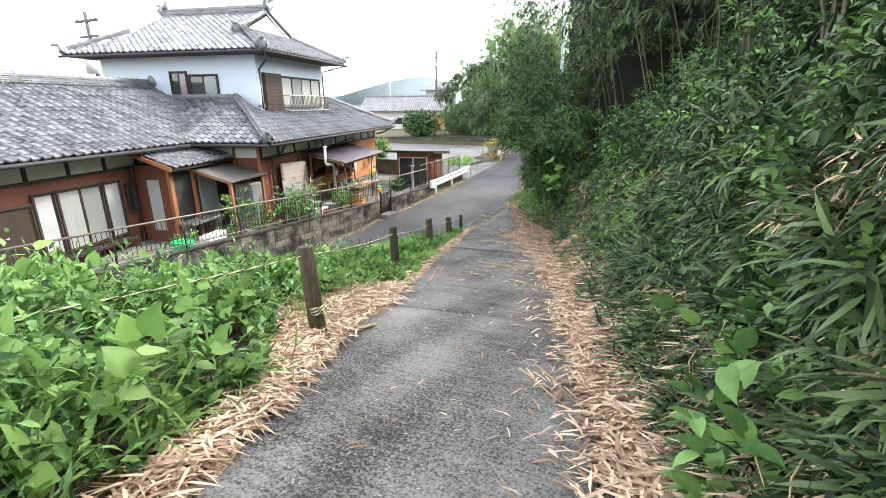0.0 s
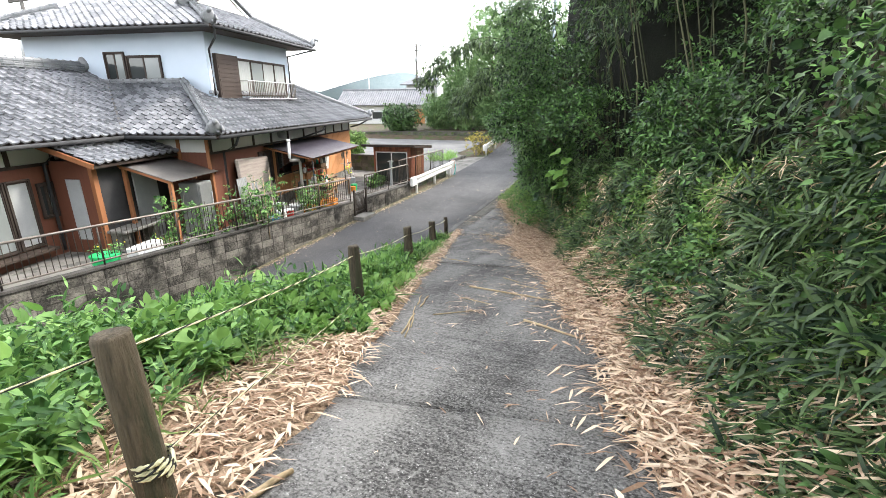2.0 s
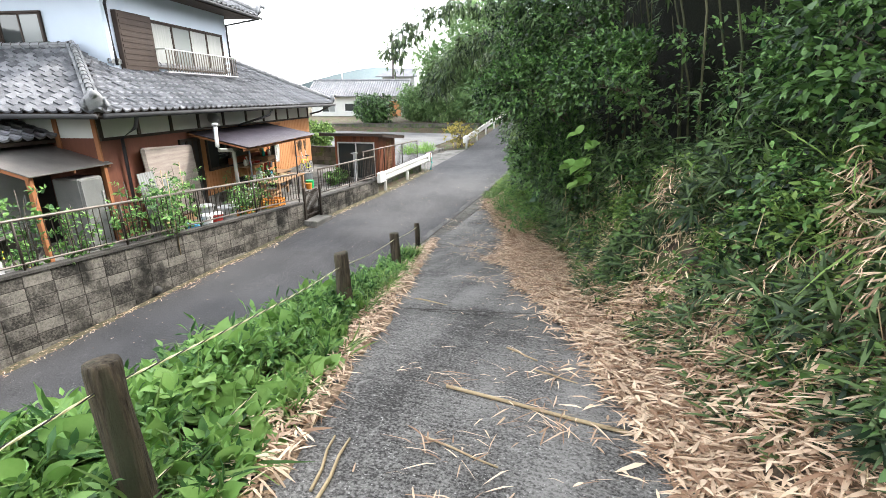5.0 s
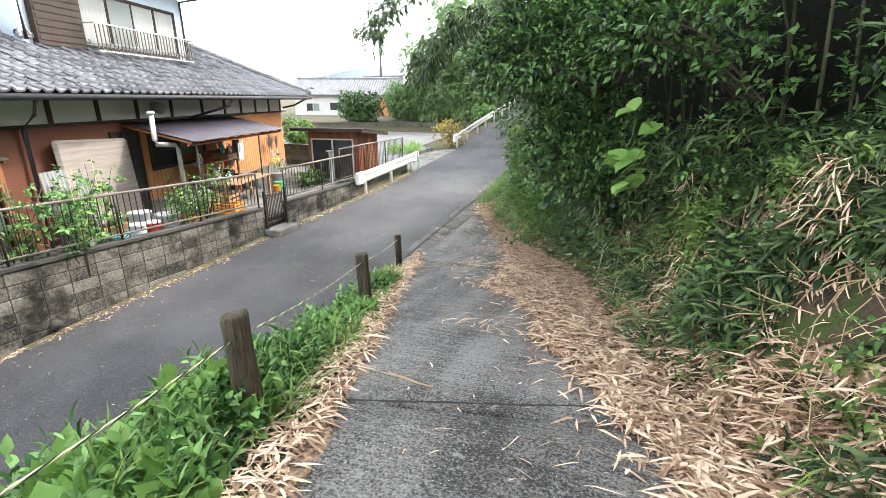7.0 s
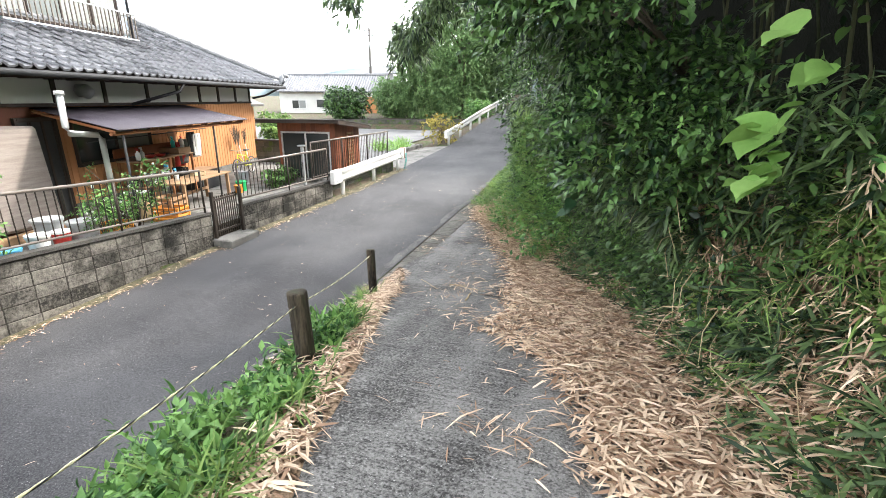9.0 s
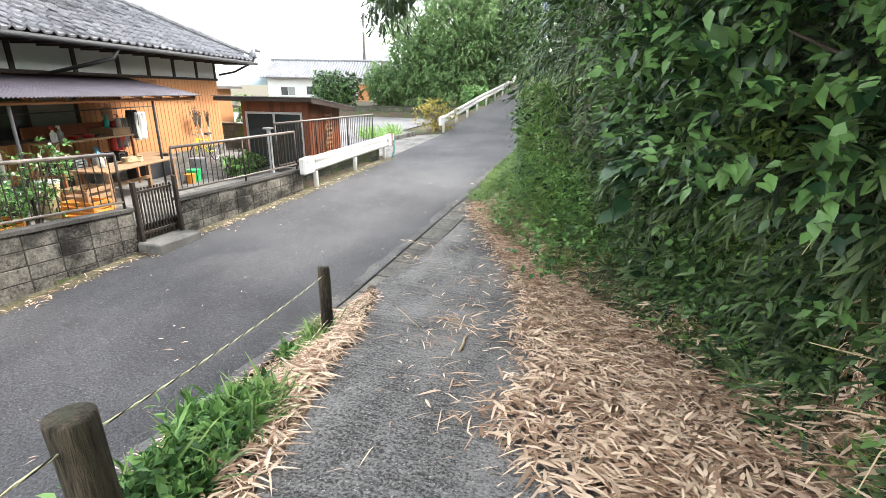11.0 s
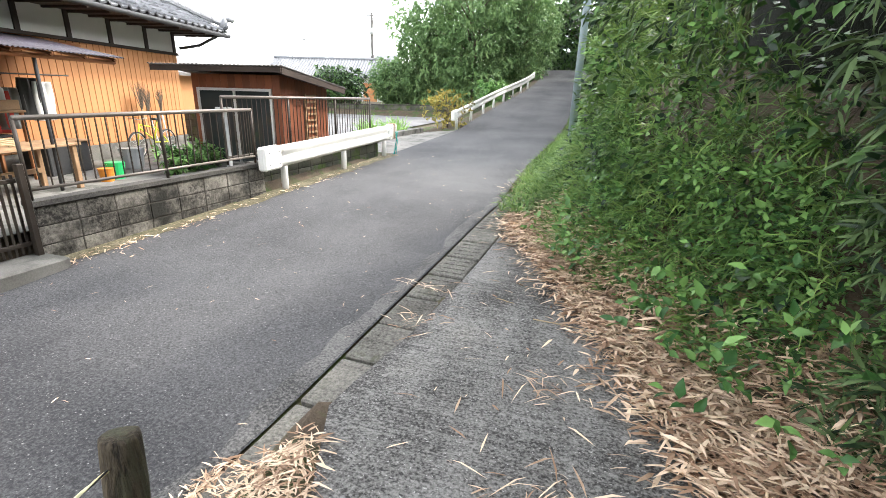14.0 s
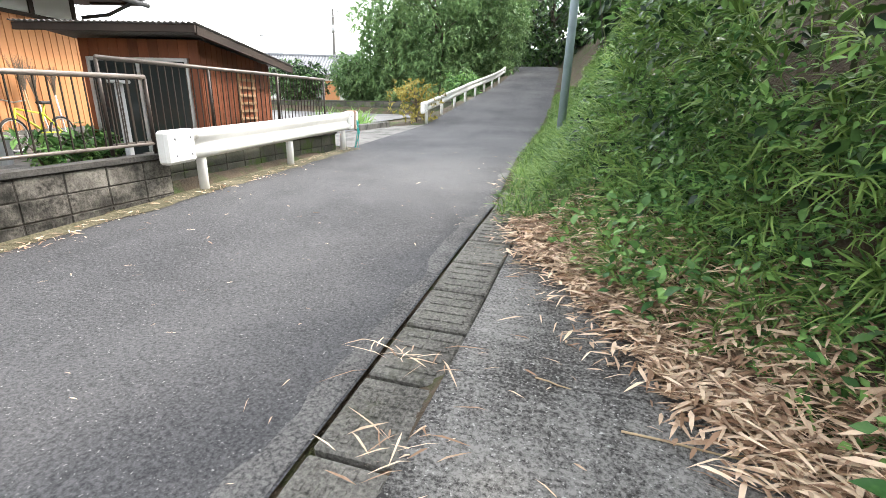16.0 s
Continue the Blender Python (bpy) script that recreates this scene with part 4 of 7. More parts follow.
# ---- wooden posts and rope ----
POSTS = [(-2.55, -0.35, 1.05, 0.34), (-2.45, 2.80, 0.53, -0.22), (-3.33, 5.70, -0.09, -0.85), (-4.06, 8.40, -0.64, -1.38), (-4.82, 11.2, -1.28, -2.0), (-5.58, 13.97, -1.88, -2.60)]


def wooden_post(x, y, zt, zb, r, lean, worn):
    bm = bmesh.new()
    h = zt - zb
    top = Vector((x, y, zt))
    base = Vector((x + lean[0] * h, y + lean[1] * h, zb - 0.25))
    tube(bm, [base.lerp(top, k) for k in (0, 0.3, 0.6, 0.85, 0.985, 1.0)], [r * 1.02, r, r, r * 0.99, r * 0.98, r * 0.92], 14)
    for v in bm.verts:
        v.co += Vector((noise.noise(v.co * 9), noise.noise(v.co * 9 + Vector((5, 5, 5))), noise.noise(v.co * 17) * 0.6)) * worn
    return tagged(part("wooden_post", bm, M_POST, None, smooth=True), "weathered round timber post by the path", "post", "timber posts along the path")


ROPE_AT = []
for i, (x, y, zt, zb) in enumerate(POSTS):
    wooden_post(x, y, zt, zb, (0.06, 0.066, 0.062, 0.070, 0.074, 0.056)[i], ((0, 0), (0.12, -0.02), (0.05, 0.0), (0.06, 0.02), (0.06, 0.0), (0.14, -0.22))[i], (0.004, 0.004, 0.016, 0.020, 0.008, 0.008)[i])
    ROPE_AT.append(Vector((x, y - 0.0, zt - (0.10, 0.07, 0.10, 0.13, 0.10, 0.08)[i])))


def rope(name, pts, r, label):
    """A twisted two-coloured rope through points."""
    rp = tagged(empty(name), label, "rope")
    dense = []
    for a, b in zip(pts, pts[1:]):
        n = max(2, int((b - a).length / 0.03))
        sag = 0.012 * (b - a).length
        dense += [a.lerp(b, k / n) - Vector((0, 0, sag * 4 * (k / n) * (1 - k / n))) for k in range(n)]
    dense.append(pts[-1])
    for s, mt in enumerate((M_ROPE_Y, M_ROPE_K, M_ROPE_Y)):
        bm = bmesh.new()
        tube(bm, [p + Vector((math.cos(i * 1.15 + s * 2.09), 0.5 * math.sin(i * 1.15 + s * 2.09), math.sin(i * 1.15 + s * 2.09))) * r * 0.6 for i, p in enumerate(dense)], r * 0.62, 5)
        part("strand", bm, mt, rp, smooth=True)
    return rp


rope("barrier_rope", ROPE_AT, 0.0048, "yellow and black twisted barrier rope between the posts")
c = Vector((-2.45 + 0.06, 2.8, 0.0))
rope("barrier_rope", [Vector((x + 0.05, y - 0.02, zb + 0.22)) for x, y, zt, zb in POSTS[1:]], 0.0045, "slack lower barrier rope near the ground")
rope("rope_coil", [c + Vector((0.068 * math.cos(a), 0.068 * math.sin(a), 0.004 * a - 0.04)) for a in np.linspace(0, 6.28 * 3, 60)], 0.009, "yellow and black rope wound round a timber post")

# ---- gutter lids beside the road ----
drain = tagged(empty("drain_cover_row"), "row of mossy concrete gutter lids beside the lane", "drain", kind="structure")


def lid_mesh(slots):
    bm = box(bmesh.new(), (0, 0, -0.06), (0.335, 0.472, 0.0), 0.012)
    for r in range(4 if slots else 5):
        for k in range(2 if slots else 6):
            if slots:
                box(bm, (0.05 + k * 0.13, 0.07 + r * 0.1, 0.0), (0.165 + k * 0.13, 0.115 + r * 0.1, 0.007), 0.003)
            else:
                box(bm, (0.03 + k * 0.05, 0.05 + r * 0.085, 0.0), (0.065 + k * 0.05, 0.10 + r * 0.085, 0.004), 0.002)
    me = bpy.data.meshes.new("drain_lid")
    bmesh.ops.recalc_face_normals(bm, faces=bm.faces)
    bm.to_mesh(me)
    bm.free()
    me.materials.append(M_LID)
    return me


LIDS = (lid_mesh(False), lid_mesh(True))
for i in range(14):
    y = 13.72 + i * 0.5
    ob = new("drain_lid", LIDS[1 if i in (6, 7, 8, 10) else 0])
    ob.parent = drain
    xr = float(road_r(y))
    ang = math.atan2(float(road_r(y + 0.5)) - xr, 0.5)
    tilt = math.atan2(float(road_z(y + 0.5)) - float(road_z(y)), 0.5)
    wide = min(max((float(slab_l(y + 0.25)) - float(road_r(y + 0.25)) - 0.03) / 0.345, 0.95), 1.35)
    ob.matrix_basis = Matrix.Translation((xr + 0.028, y, float(road_z(y)) + 0.016 + random.uniform(-0.003, 0.003))) @ Matrix.Rotation(-ang + random.uniform(-0.008, 0.008), 4, "Z") @ Matrix.Rotation(tilt, 4, "X") @ Matrix.Diagonal((wide, 1, 1, 1))


# ---- shed ----
shed = tagged(empty("shed"), "red-brown boarded garden shed with a corrugated roof", "shed")
SX0, SX1, SY0, SY1 = -11.55, -9.82, 20.9, 23.1
shed.matrix_basis = Matrix.Translation((-9.4, 20.3, 0)) @ Matrix.Rotation(radians(9.0), 4, "Z") @ Matrix.Translation((9.4, -20.3, 0))
SZ = -2.3
boxpart("core", (SX0 + 0.02, SY0 + 0.02, SZ), (SX1 - 0.02, SY1 - 0.02, -0.78), M_REDWOOD, shed, 0.0)
for x in np.arange(SX0, SX1 - 0.05, 0.145):
    boxpart("board", (x, SY0 - 0.012, SZ), (x + 0.14, SY0 + 0.016, -0.62), M_REDWOOD, shed, 0.003)
for y in np.arange(SY0 + 0.01, SY1 - 0.05, 0.145):
    zt = -0.62 - (y - SY0) * 0.09
    boxpart("board", (SX1 - 0.016, y, SZ), (SX1 + 0.012, y + 0.14, zt), M_REDWOOD, shed, 0.003)
corrugated("shed_roof", (SX0 - 0.35, SY0 - 0.65, -0.49), (SX1 - SX0 + 0.72, 0, 0), (0, SY1 - SY0 + 0.95, -0.30), M_METALROOF, shed, 0.076, 0.012)
boxpart("fascia", (SX0 - 0.33, SY0 - 0.62, -0.60), (SX1 + 0.35, SY0 - 0.58, -0.51), M_TIMBER, shed, 0.004)
boxpart("fascia", (SX1 + 0.31, SY0 - 0.56, -0.11), (SX1 + 0.35, SY1 + 0.28, 0), M_TIMBER, shed, 0.004, m=Matrix.Translation((0, 20.3, -0.51)) @ Matrix.Rotation(math.atan2(-0.30, 3.15), 4, "X") @ Matrix.Translation((0, -20.3, 0)))
bm = bmesh.new()
for x0, x1, z0, z1 in ((-11.45, -11.40, -2.2, -0.86), (-10.02, -9.97, -2.2, -0.86), (-11.40, -10.02, -0.91, -0.86), (-10.73, -10.68, -2.2, -0.91)):
    box(bm, (x0, SY0 - 0.05, z0), (x1, SY0 - 0.005, z1), 0.005)
sw = part("window", bm, M_ALU, shed, "pale aluminium sliding window")
for x0, x1 in ((-11.40, -10.73), (-10.68, -10.02)):
    boxpart("pane", (x0, SY0 - 0.03, -2.2), (x1, SY0 - 0.022, -0.91), M_GLASS, sw, 0.0)
lad = part("trellis", box(bmesh.new(), (SX1 + 0.013, 21.86, -2.0), (SX1 + 0.04, 21.90, -0.93), 0.003), M_PLANK, shed, "pale wooden trellis")
boxpart("upright", (SX1 + 0.013, 22.34, -2.0), (SX1 + 0.04, 22.38, -0.93), M_PLANK, lad, 0.003)
for k in range(9):
    boxpart("rung", (SX1 + 0.04, 21.84, -1.95 + k * 0.12), (SX1 + 0.055, 22.40, -1.91 + k * 0.12), M_PLANK, lad, 0.003)
boxpart("front_sill", (-11.5, SY0 - 0.2, -2.32), (-9.9, SY0 - 0.02, -2.2), M_CONC, shed, 0.01)

# concrete yard apron, gravel lot, retaining wall
yard = tagged(mesh("yard", [(-30, -12, YARD + 0.02), (-11.22, -12, YARD + 0.02), (-9.65, 15.4, YARD + 0.02), (-9.55, 24.2, YARD + 0.02), (-30, 24.2, YARD + 0.02)], [(0, 1, 2, 3, 4)], M_CONC), "pale concrete yard round the house", "yard", kind="structure")
drive = tagged(grid_mesh("driveway", *(lambda Y, T: (road_l(Y) * (1 - T) - 10.9 * T, Y, (road_z(Y) + 0.0) * (1 - T) + -2.26 * T))(*np.meshgrid(np.linspace(24.3, 31.0, 14), np.linspace(0.0, 1, 6), indexing="ij")), M_CONC), "pale concrete driveway", "driveway", kind="structure")
lot = tagged(mesh("lot", [(-30, 24.3, -2.22), (-10.9, 24.3, -2.24), (-10.9, 31, -2.24), (-12.2, 33, -2.22), (-13, 43.8, -2.2), (-34, 43.8, -2.2)], [(0, 1, 2, 3, 4, 5)], M_GRAVEL), "grey gravel parking lot", "lot", kind="structure")
block_wall("retaining_wall", (-32, 43.9), (-10.4, 43.9), -2.3, -2.2, -1.72, -1.35, M_MOSS, "long low stone retaining wall behind the lot", 0.28, 0.6)
boxpart("kerb", (-11.0, 28.4, -2.3), (-10.8, 31.0, -2.08), M_CONC, None, 0.02)
tagged(bpy.data.objects["kerb"], "dark concrete kerb of the planting bed", "kerb", kind="structure")
block_wall("garden_wall", (-18, 24.0), (-12.4, 24.0), -2.3, -2.3, -1.45, -1.45, M_MOSS, "dark garden block wall behind the shed", 0.2, 0.4)

# ---- far house ----
far = tagged(empty("far_house"), "long white single-storey house with a grey tiled roof", "house")
far.matrix_basis = Matrix.Translation((-25.4, 59.4, 0)) @ Matrix.Rotation(radians(15.2), 4, "Z") @ Matrix.Diagonal((0.79, 1, 1, 1)) @ Matrix.Translation((26.1, -61.1, 0.05))
boxpart("wall", (-41.5, 62, -2.6), (-26.6, 68, 0.9), M_PLASTER_W, far, 0.0)
boxpart("infill", (-29.0, 61.96, -2.6), (-27.2, 61.999, 0.2), M_ORANGE, far, 0.0)
V, F = [], []
n = 84
for i in range(n + 1):
    x, h = -42.1 + 16.0 * i / n, 0.13 * (i % 2)
    V += [(x, 61.1, 0.72 + h), (x, 65, 2.62 + h), (x, 68.9, 0.72 + h)]
for i in range(n):
    a = 3 * i
    F += [(a, a + 3, a + 4, a + 1), (a + 1, a + 4, a + 5, a + 2)]
rf = mesh("roof", V, F, M_FARROOF, far)
md = rf.modifiers.new("thick", "SOLIDIFY")
md.thickness = 0.12
tubepart("ridge_cap", [(-42.1, 65, 2.7), (-26.1, 65, 2.7)], 0.16, M_FARROOF, rf, 8)
boxpart("wall", (-26.58, 62.6, -2.6), (-23.8, 67, -0.2), M_GREY, far, 0.0)
for x0, x1, z0, z1 in ((-39.8, -37.6, -1.2, -0.1), (-36.2, -32.6, -1.1, 0.0), (-30.6, -29.1, -1.9, -0.1), (-26.0, -25.0, -2.0, -0.6)):
    window(far, "v", x0, x1, z0, z1, 62.0 if x1 < -26.6 else 62.6, 2, M_ALU, (M_GLASS, M_FROST), fw=0.1)
f2 = tagged(empty("far_house"), "distant house with a grey hipped roof", "house")
boxpart("wall", (-46, 95, -1), (-39, 101, 4.6), M_GREY, f2, 0.0)
slab_part("roof", [(-47, 94, 4.6), (-38, 94, 4.6), (-40, 98, 6.2), (-45, 98, 6.2)], 0.2, M_FARROOF, f2)
f3 = tagged(empty("far_house"), "white house behind the wing roof", "house")
boxpart("wall", (-44, 30, -2.4), (-38, 38, 3.2), M_PLASTER_W, f3, 0.0)
slab_part("roof", [(-37.6, 29.4, 3.2), (-37.6, 38.6, 3.2), (-41, 38.6, 4.6), (-41, 29.4, 4.6)], 0.2, M_METALROOF, f3)
slab_part("roof", [(-44.4, 38.6, 3.2), (-44.4, 29.4, 3.2), (-41, 29.4, 4.6), (-41, 38.6, 4.6)], 0.2, M_METALROOF, f3)
f4 = tagged(empty("neighbour_outbuilding"), "ochre outbuilding behind the shed", "house")
boxpart("wall", (-25.5, 29, -2.3), (-20.6, 31, -0.3), M_ORANGE, f4, 0.0)
slab_part("roof", [(-20.2, 28.5, -0.25), (-20.2, 31.4, -0.25), (-23, 31.4, 0.7), (-23, 28.5, 0.7)], 0.12, M_METALROOF, f4)
slab_part("roof", [(-26, 31.4, -0.25), (-26, 28.5, -0.25), (-23, 28.5, 0.7), (-23, 31.4, 0.7)], 0.12, M_METALROOF, f4)

# ---- poles ----
def utility_pole(x, y, z0, z1, r=0.14):
    p = tagged(empty("utility_pole"), "distant concrete utility pole with crossarms and a transformer", "pole")
    tubepart("shaft", [(x, y, z0), (x, y, z1)], [r * 1.3, r * 0.8], M_UPOLE, p, 10)
    for z, w in ((z1 - 0.5, 1.0), (z1 - 1.3, 0.8)):
        boxpart("crossarm", (x - w, y - 0.06, z), (x + w, y + 0.06, z + 0.12), M_UPOLE, p, 0.01)
    for k in (-0.8, 0, 0.8):
        tubepart("insulator", [(x + k, y, z1 - 0.4), (x + k, y, z1 - 0.15)], 0.07, M_GREY, p, 6)
    tubepart("transformer", [(x + 0.1, y - 0.3, z1 - 3.2), (x + 0.1, y - 0.3, z1 - 2.3)], 0.3, M_GREY, p, 10)
    return p


utility_pole(-39.4, 86, -1.5, 11.3, 0.22)
utility_pole(-29.5, 18, -2.3, 6.6, 0.11)
lamp = tagged(empty("street_lamp"), "distant thin street lamp", "lamp post")
tubepart("shaft", [(-40.4, 70, -1.5), (-40.4, 70, 5.5), (-41.2, 70, 5.7)], 0.11, M_GREY, lamp, 8)
boxpart("lamp_head", (-41.7, 69.9, 5.62), (-41.1, 70.1, 5.74), M_GREY, lamp, 0.03)
pole = tagged(empty("roadside_pole"), "blue-grey steel pole on the grassy bank with a wire stay", "pole")
tubepart("shaft", [(-4.95, 26.4, -2.2), (-4.85, 26.4, 6.0)], [0.10, 0.085], M_STEELPOLE, pole, 12)
tubepart("stay_wire", [(-4.9, 26.4, 3.6), (-3.6, 33.0, -0.4)], 0.012, M_DARK, pole, 4)

# ---- leaves ----
def leaf_mesh(name, base, d, nrm, L, W, mat, narrow=False, parent=None, label="", cat="", top=True, bend=0.25, big=False):
    """Many leaves in one mesh. base, d, nrm: arrays (n, 3); L, W: arrays (n)."""
    d = d / np.linalg.norm(d, axis=1, keepdims=True)
    side = np.cross(d, nrm)
    side /= np.linalg.norm(side, axis=1, keepdims=True) + 1e-9
    up = np.cross(side, d)
    L, W = L[:, None], W[:, None]
    if narrow:
        pts = [base, base + d * L * 0.3 - side * W / 2 + up * L * 0.03, base + d * L * 0.3 + side * W / 2 + up * L * 0.03, base + d * L * 0.68 - side * W * 0.38 - up * L * bend * 0.35, base + d * L * 0.68 + side * W * 0.38 - up * L * bend * 0.35, base + d * L * 0.97 - up * L * bend]
        tri = [(0, 2, 1), (1, 2, 3), (2, 4, 3), (3, 4, 5)]
    elif big:
        rim = ((-0.06, 0.26), (0.12, 0.47), (0.38, 0.5), (0.66, 0.34), (0.86, 0.13))
        pts = [base, base + d * L * 0.35 - up * L * 0.02, base + d * L * 0.68 - up * L * bend * 0.2, base + d * L - up * L * bend * 0.7]
        pts += [base + d * L * a - side * W * b + up * W * 0.1 * (b * 2) - up * L * bend * 0.4 * a * a for a, b in rim]
        pts += [base + d * L * a + side * W * b + up * W * 0.1 * (b * 2) - up * L * bend * 0.4 * a * a for a, b in rim]
        tri = [(0, 5, 4), (0, 1, 5), (1, 6, 5), (1, 2, 6), (2, 7, 6), (2, 8, 7), (2, 3, 8), (0, 9, 10), (0, 10, 1), (1, 10, 11), (1, 11, 2), (2, 11, 12), (2, 12, 13), (2, 13, 3)]
    else:
        pts = [base, base + d * L * 0.38 - side * W / 2 + up * W * 0.12, base + d * L * 0.38 + side * W / 2 + up * W * 0.12, base + d * L * 0.45, base + d * L * 0.72 - side * W * 0.3 + up * W * 0.02, base + d * L * 0.72 + side * W * 0.3 + up * W * 0.02, base + d * L - up * L * bend * 0.6]
        tri = [(0, 3, 1), (0, 2, 3), (1, 3, 4), (3, 2, 5), (3, 6, 4), (3, 5, 6)]
    n, k = len(base), len(pts)
    V = np.stack(pts, 1).reshape(-1, 3)
    T = (np.arange(n)[:, None, None] * k + np.array(tri)[None]).reshape(-1)
    me = bpy.data.meshes.new(name)
    me.vertices.add(len(V))
    me.vertices.foreach_set("co", V.astype(np.float32).reshape(-1))
    me.loops.add(len(T))
    me.loops.foreach_set("vertex_index", T.astype(np.int32))
    me.polygons.add(len(T) // 3)
    me.polygons.foreach_set("loop_start", np.arange(0, len(T), 3, dtype=np.int32))
    me.update(calc_edges=True)
    me.materials.append(mat)
    ob = new(name, me)
    if parent:
        ob.parent = parent
    if top:
        tagged(ob, label, cat, kind="stuff")
    return ob


RNG = np.random.default_rng(7)


def unit(a):
    return a / (np.linalg.norm(a, axis=1, keepdims=True) + 1e-9)


def sprigs(P, D, per, stem, L, W, spread=0.8, droop=0.3, fan=False):
    """Leaves set along short stems. P: feet, D: directions; returns base, d, nrm, L, W."""
    n = len(P)
    side = unit(np.cross(D, RNG.normal(size=(n, 3))))
    B, DD, NN, LL, WW = [], [], [], [], []
    st = stem * RNG.uniform(0.6, 1.3, n)
    sz = RNG.uniform(0.75, 1.25, n)
    for j in range(per):
        f = (0.75 + 0.25 * j / per) if fan else (j + 0.6) / per
        sg = 1 if j % 2 else -1
        b = P + D * (st * f)[:, None]
        b[:, 2] -= droop * st * f * f
        turn = RNG.uniform(0.5, 1.2, n)[:, None]
        dd = unit(D * (1 - spread * 0.6) + side * sg * spread * turn + RNG.normal(size=(n, 3)) * 0.28)
        if j == per - 1:
            dd = unit(D + RNG.normal(size=(n, 3)) * 0.2)
        dd[:, 2] -= droop * 0.8
        B.append(b)
        DD.append(unit(dd))
        NN.append(unit(np.array([0, 0, 1.0]) + RNG.normal(size=(n, 3)) * 0.45 + D * 0.25))
        s = sz * RNG.uniform(0.75, 1.2, n)
        LL.append(L * s)
        WW.append(W * s)
    return np.concatenate(B), np.concatenate(DD), np.concatenate(NN), np.concatenate(LL), np.concatenate(WW)


def face_x(y, h):
    """The hillside's outer face of leaves at height h over its foot."""
    k = np.interp(y, [-20, 14, 18, 24, 34, 50, 80], [1.0, 1.0, 0.75, 0.62, 0.6, 0.7, 0.8])
    d = np.interp(h / k, [0, 0.32, 0.85, 1.5, 2.3, 3.6, 6.0, 9.0], [0, 0.3, 0.6, 1.0, 1.6, 3.0, 8.0, 30.0])
    lim = np.interp(h, [0, 0.3, 1.0, 1.9, 3.0, 4.5, 6.0, 8.0], [0.0, 0.05, 0.45, 1.05, 1.45, 1.95, 2.3, 2.6])
    lim = lim * np.interp(y, [-5, 1, 3, 8, 11, 12.3, 14, 16, 18, 20, 26, 34], [0.35, 0.25, 0.0, 0.0, 0.05, 0.7, 0.55, 0.3, 0.1, 0.0, 0.0, 0.1])
    grow = lim + d * np.where((y > 1) & (y < 12), np.interp(h, [0, 0.9, 1.7, 2.6], [0.0, 0.06, 0.42, 1.0]), np.interp(h, [0, 0.5, 1.5, 2.5], [0.0, 0.15, 0.7, 1.0])) * np.interp(y, [1.5, 3.5, 10.5, 12.2, 17, 21], [0.75, 0.3, 0.25, 1.0, 1.0, 0.5])
    return toe(y) + d - grow


def base_z(y):
    return np.where(y < 19, slab_z(y), road_z(y))


def straw_patch(y, h):
    """Where the lower bank lies bare under dry leaves (above zero)."""
    return noise_at(y * 0.9, h * 1.2, 1.25, 5.0) + 0.55 * noise_at(y, h, 3.1, 9.0) - 0.08 - 0.16 * h - 0.8 * np.interp(y, [3.0, 5.0], [1, 0]) - 1.5 * (y > 13.0)


def on_face(n, y0, y1, h0, h1, depth=0.45, clump=1.3, keep=0.0):
    """Random feet of sprigs on the hillside, in clumps, and the outward directions there."""
    y = RNG.uniform(y0, y1, n)
    h = RNG.uniform(h0, h1, n)
    k = noise_at(y * 1.3, h * 1.3, clump) + 0.6 * noise_at(y, h, clump * 2.7, 3.0)
    ok = k > keep - 1.2 + RNG.uniform(-0.4, 0.4, n)
    ok &= straw_patch(y, h) < RNG.uniform(0.0, 0.45, n)
    hollow = np.interp(y, [0.5, 3.0, 11.0, 12.2, 16.5, 18.5], [0.65, 0.97, 0.97, 0.4, 0.4, 0.2]) * np.interp(h, [1.4, 2.1, 9.0], [0.0, 1.0, 1.0])
    ok &= RNG.uniform(0, 1, n) > hollow * np.clip(0.9 - 0.9 * (k + noise_at(y, h, 2.9, 4.0)), 0.32, 1)
    y, h, k = y[ok], h[ok], k[ok]
    low = np.interp(h, [0.0, 0.6, 2.0], [0.0, 0.25, 1.0])
    fine = noise_at(y, h, 6.5, 1.0)
    x = face_x(y, h) - (np.interp(y, [0, 2, 11, 13], [0.3, 0.46, 0.46, 0.26]) * k + 0.10 * fine) * low + 0.09 * (1 - low) + RNG.uniform(0, 1, len(y)) ** 1.6 * depth * (0.12 + 0.88 * low)
    P = np.stack([x, y, base_z(y) + h], 1)
    D = unit(np.stack([-np.ones(len(y)), -0.28 + 0 * y, 0.25 + 0 * y], 1) + RNG.normal(size=(len(y), 3)) * 0.5)
    return P, D


# beds of matted litter under the loose leaves
def bed(name, y0, y1, lo, hi, label):
    Y, T = np.meshgrid(np.arange(y0, y1, 0.12), np.linspace(0, 1, 12), indexing="ij")
    a, b = lo(Y), hi(Y)
    X = a + (b - a) * T
    edge = np.minimum(T, 1 - T) * 8
    Z = np.maximum(ground_z(X, Y), np.where(X > slab_l(Y), slab_z(Y), -99)) + np.clip(edge, 0, 1) * (0.022 + 0.018 * noise_at(X, Y, 7.0)) - 0.012 * (edge < 0.1)
    return tagged(grid_mesh(name, X, Y, Z, M_LITTER), label, "leaf litter", kind="structure")


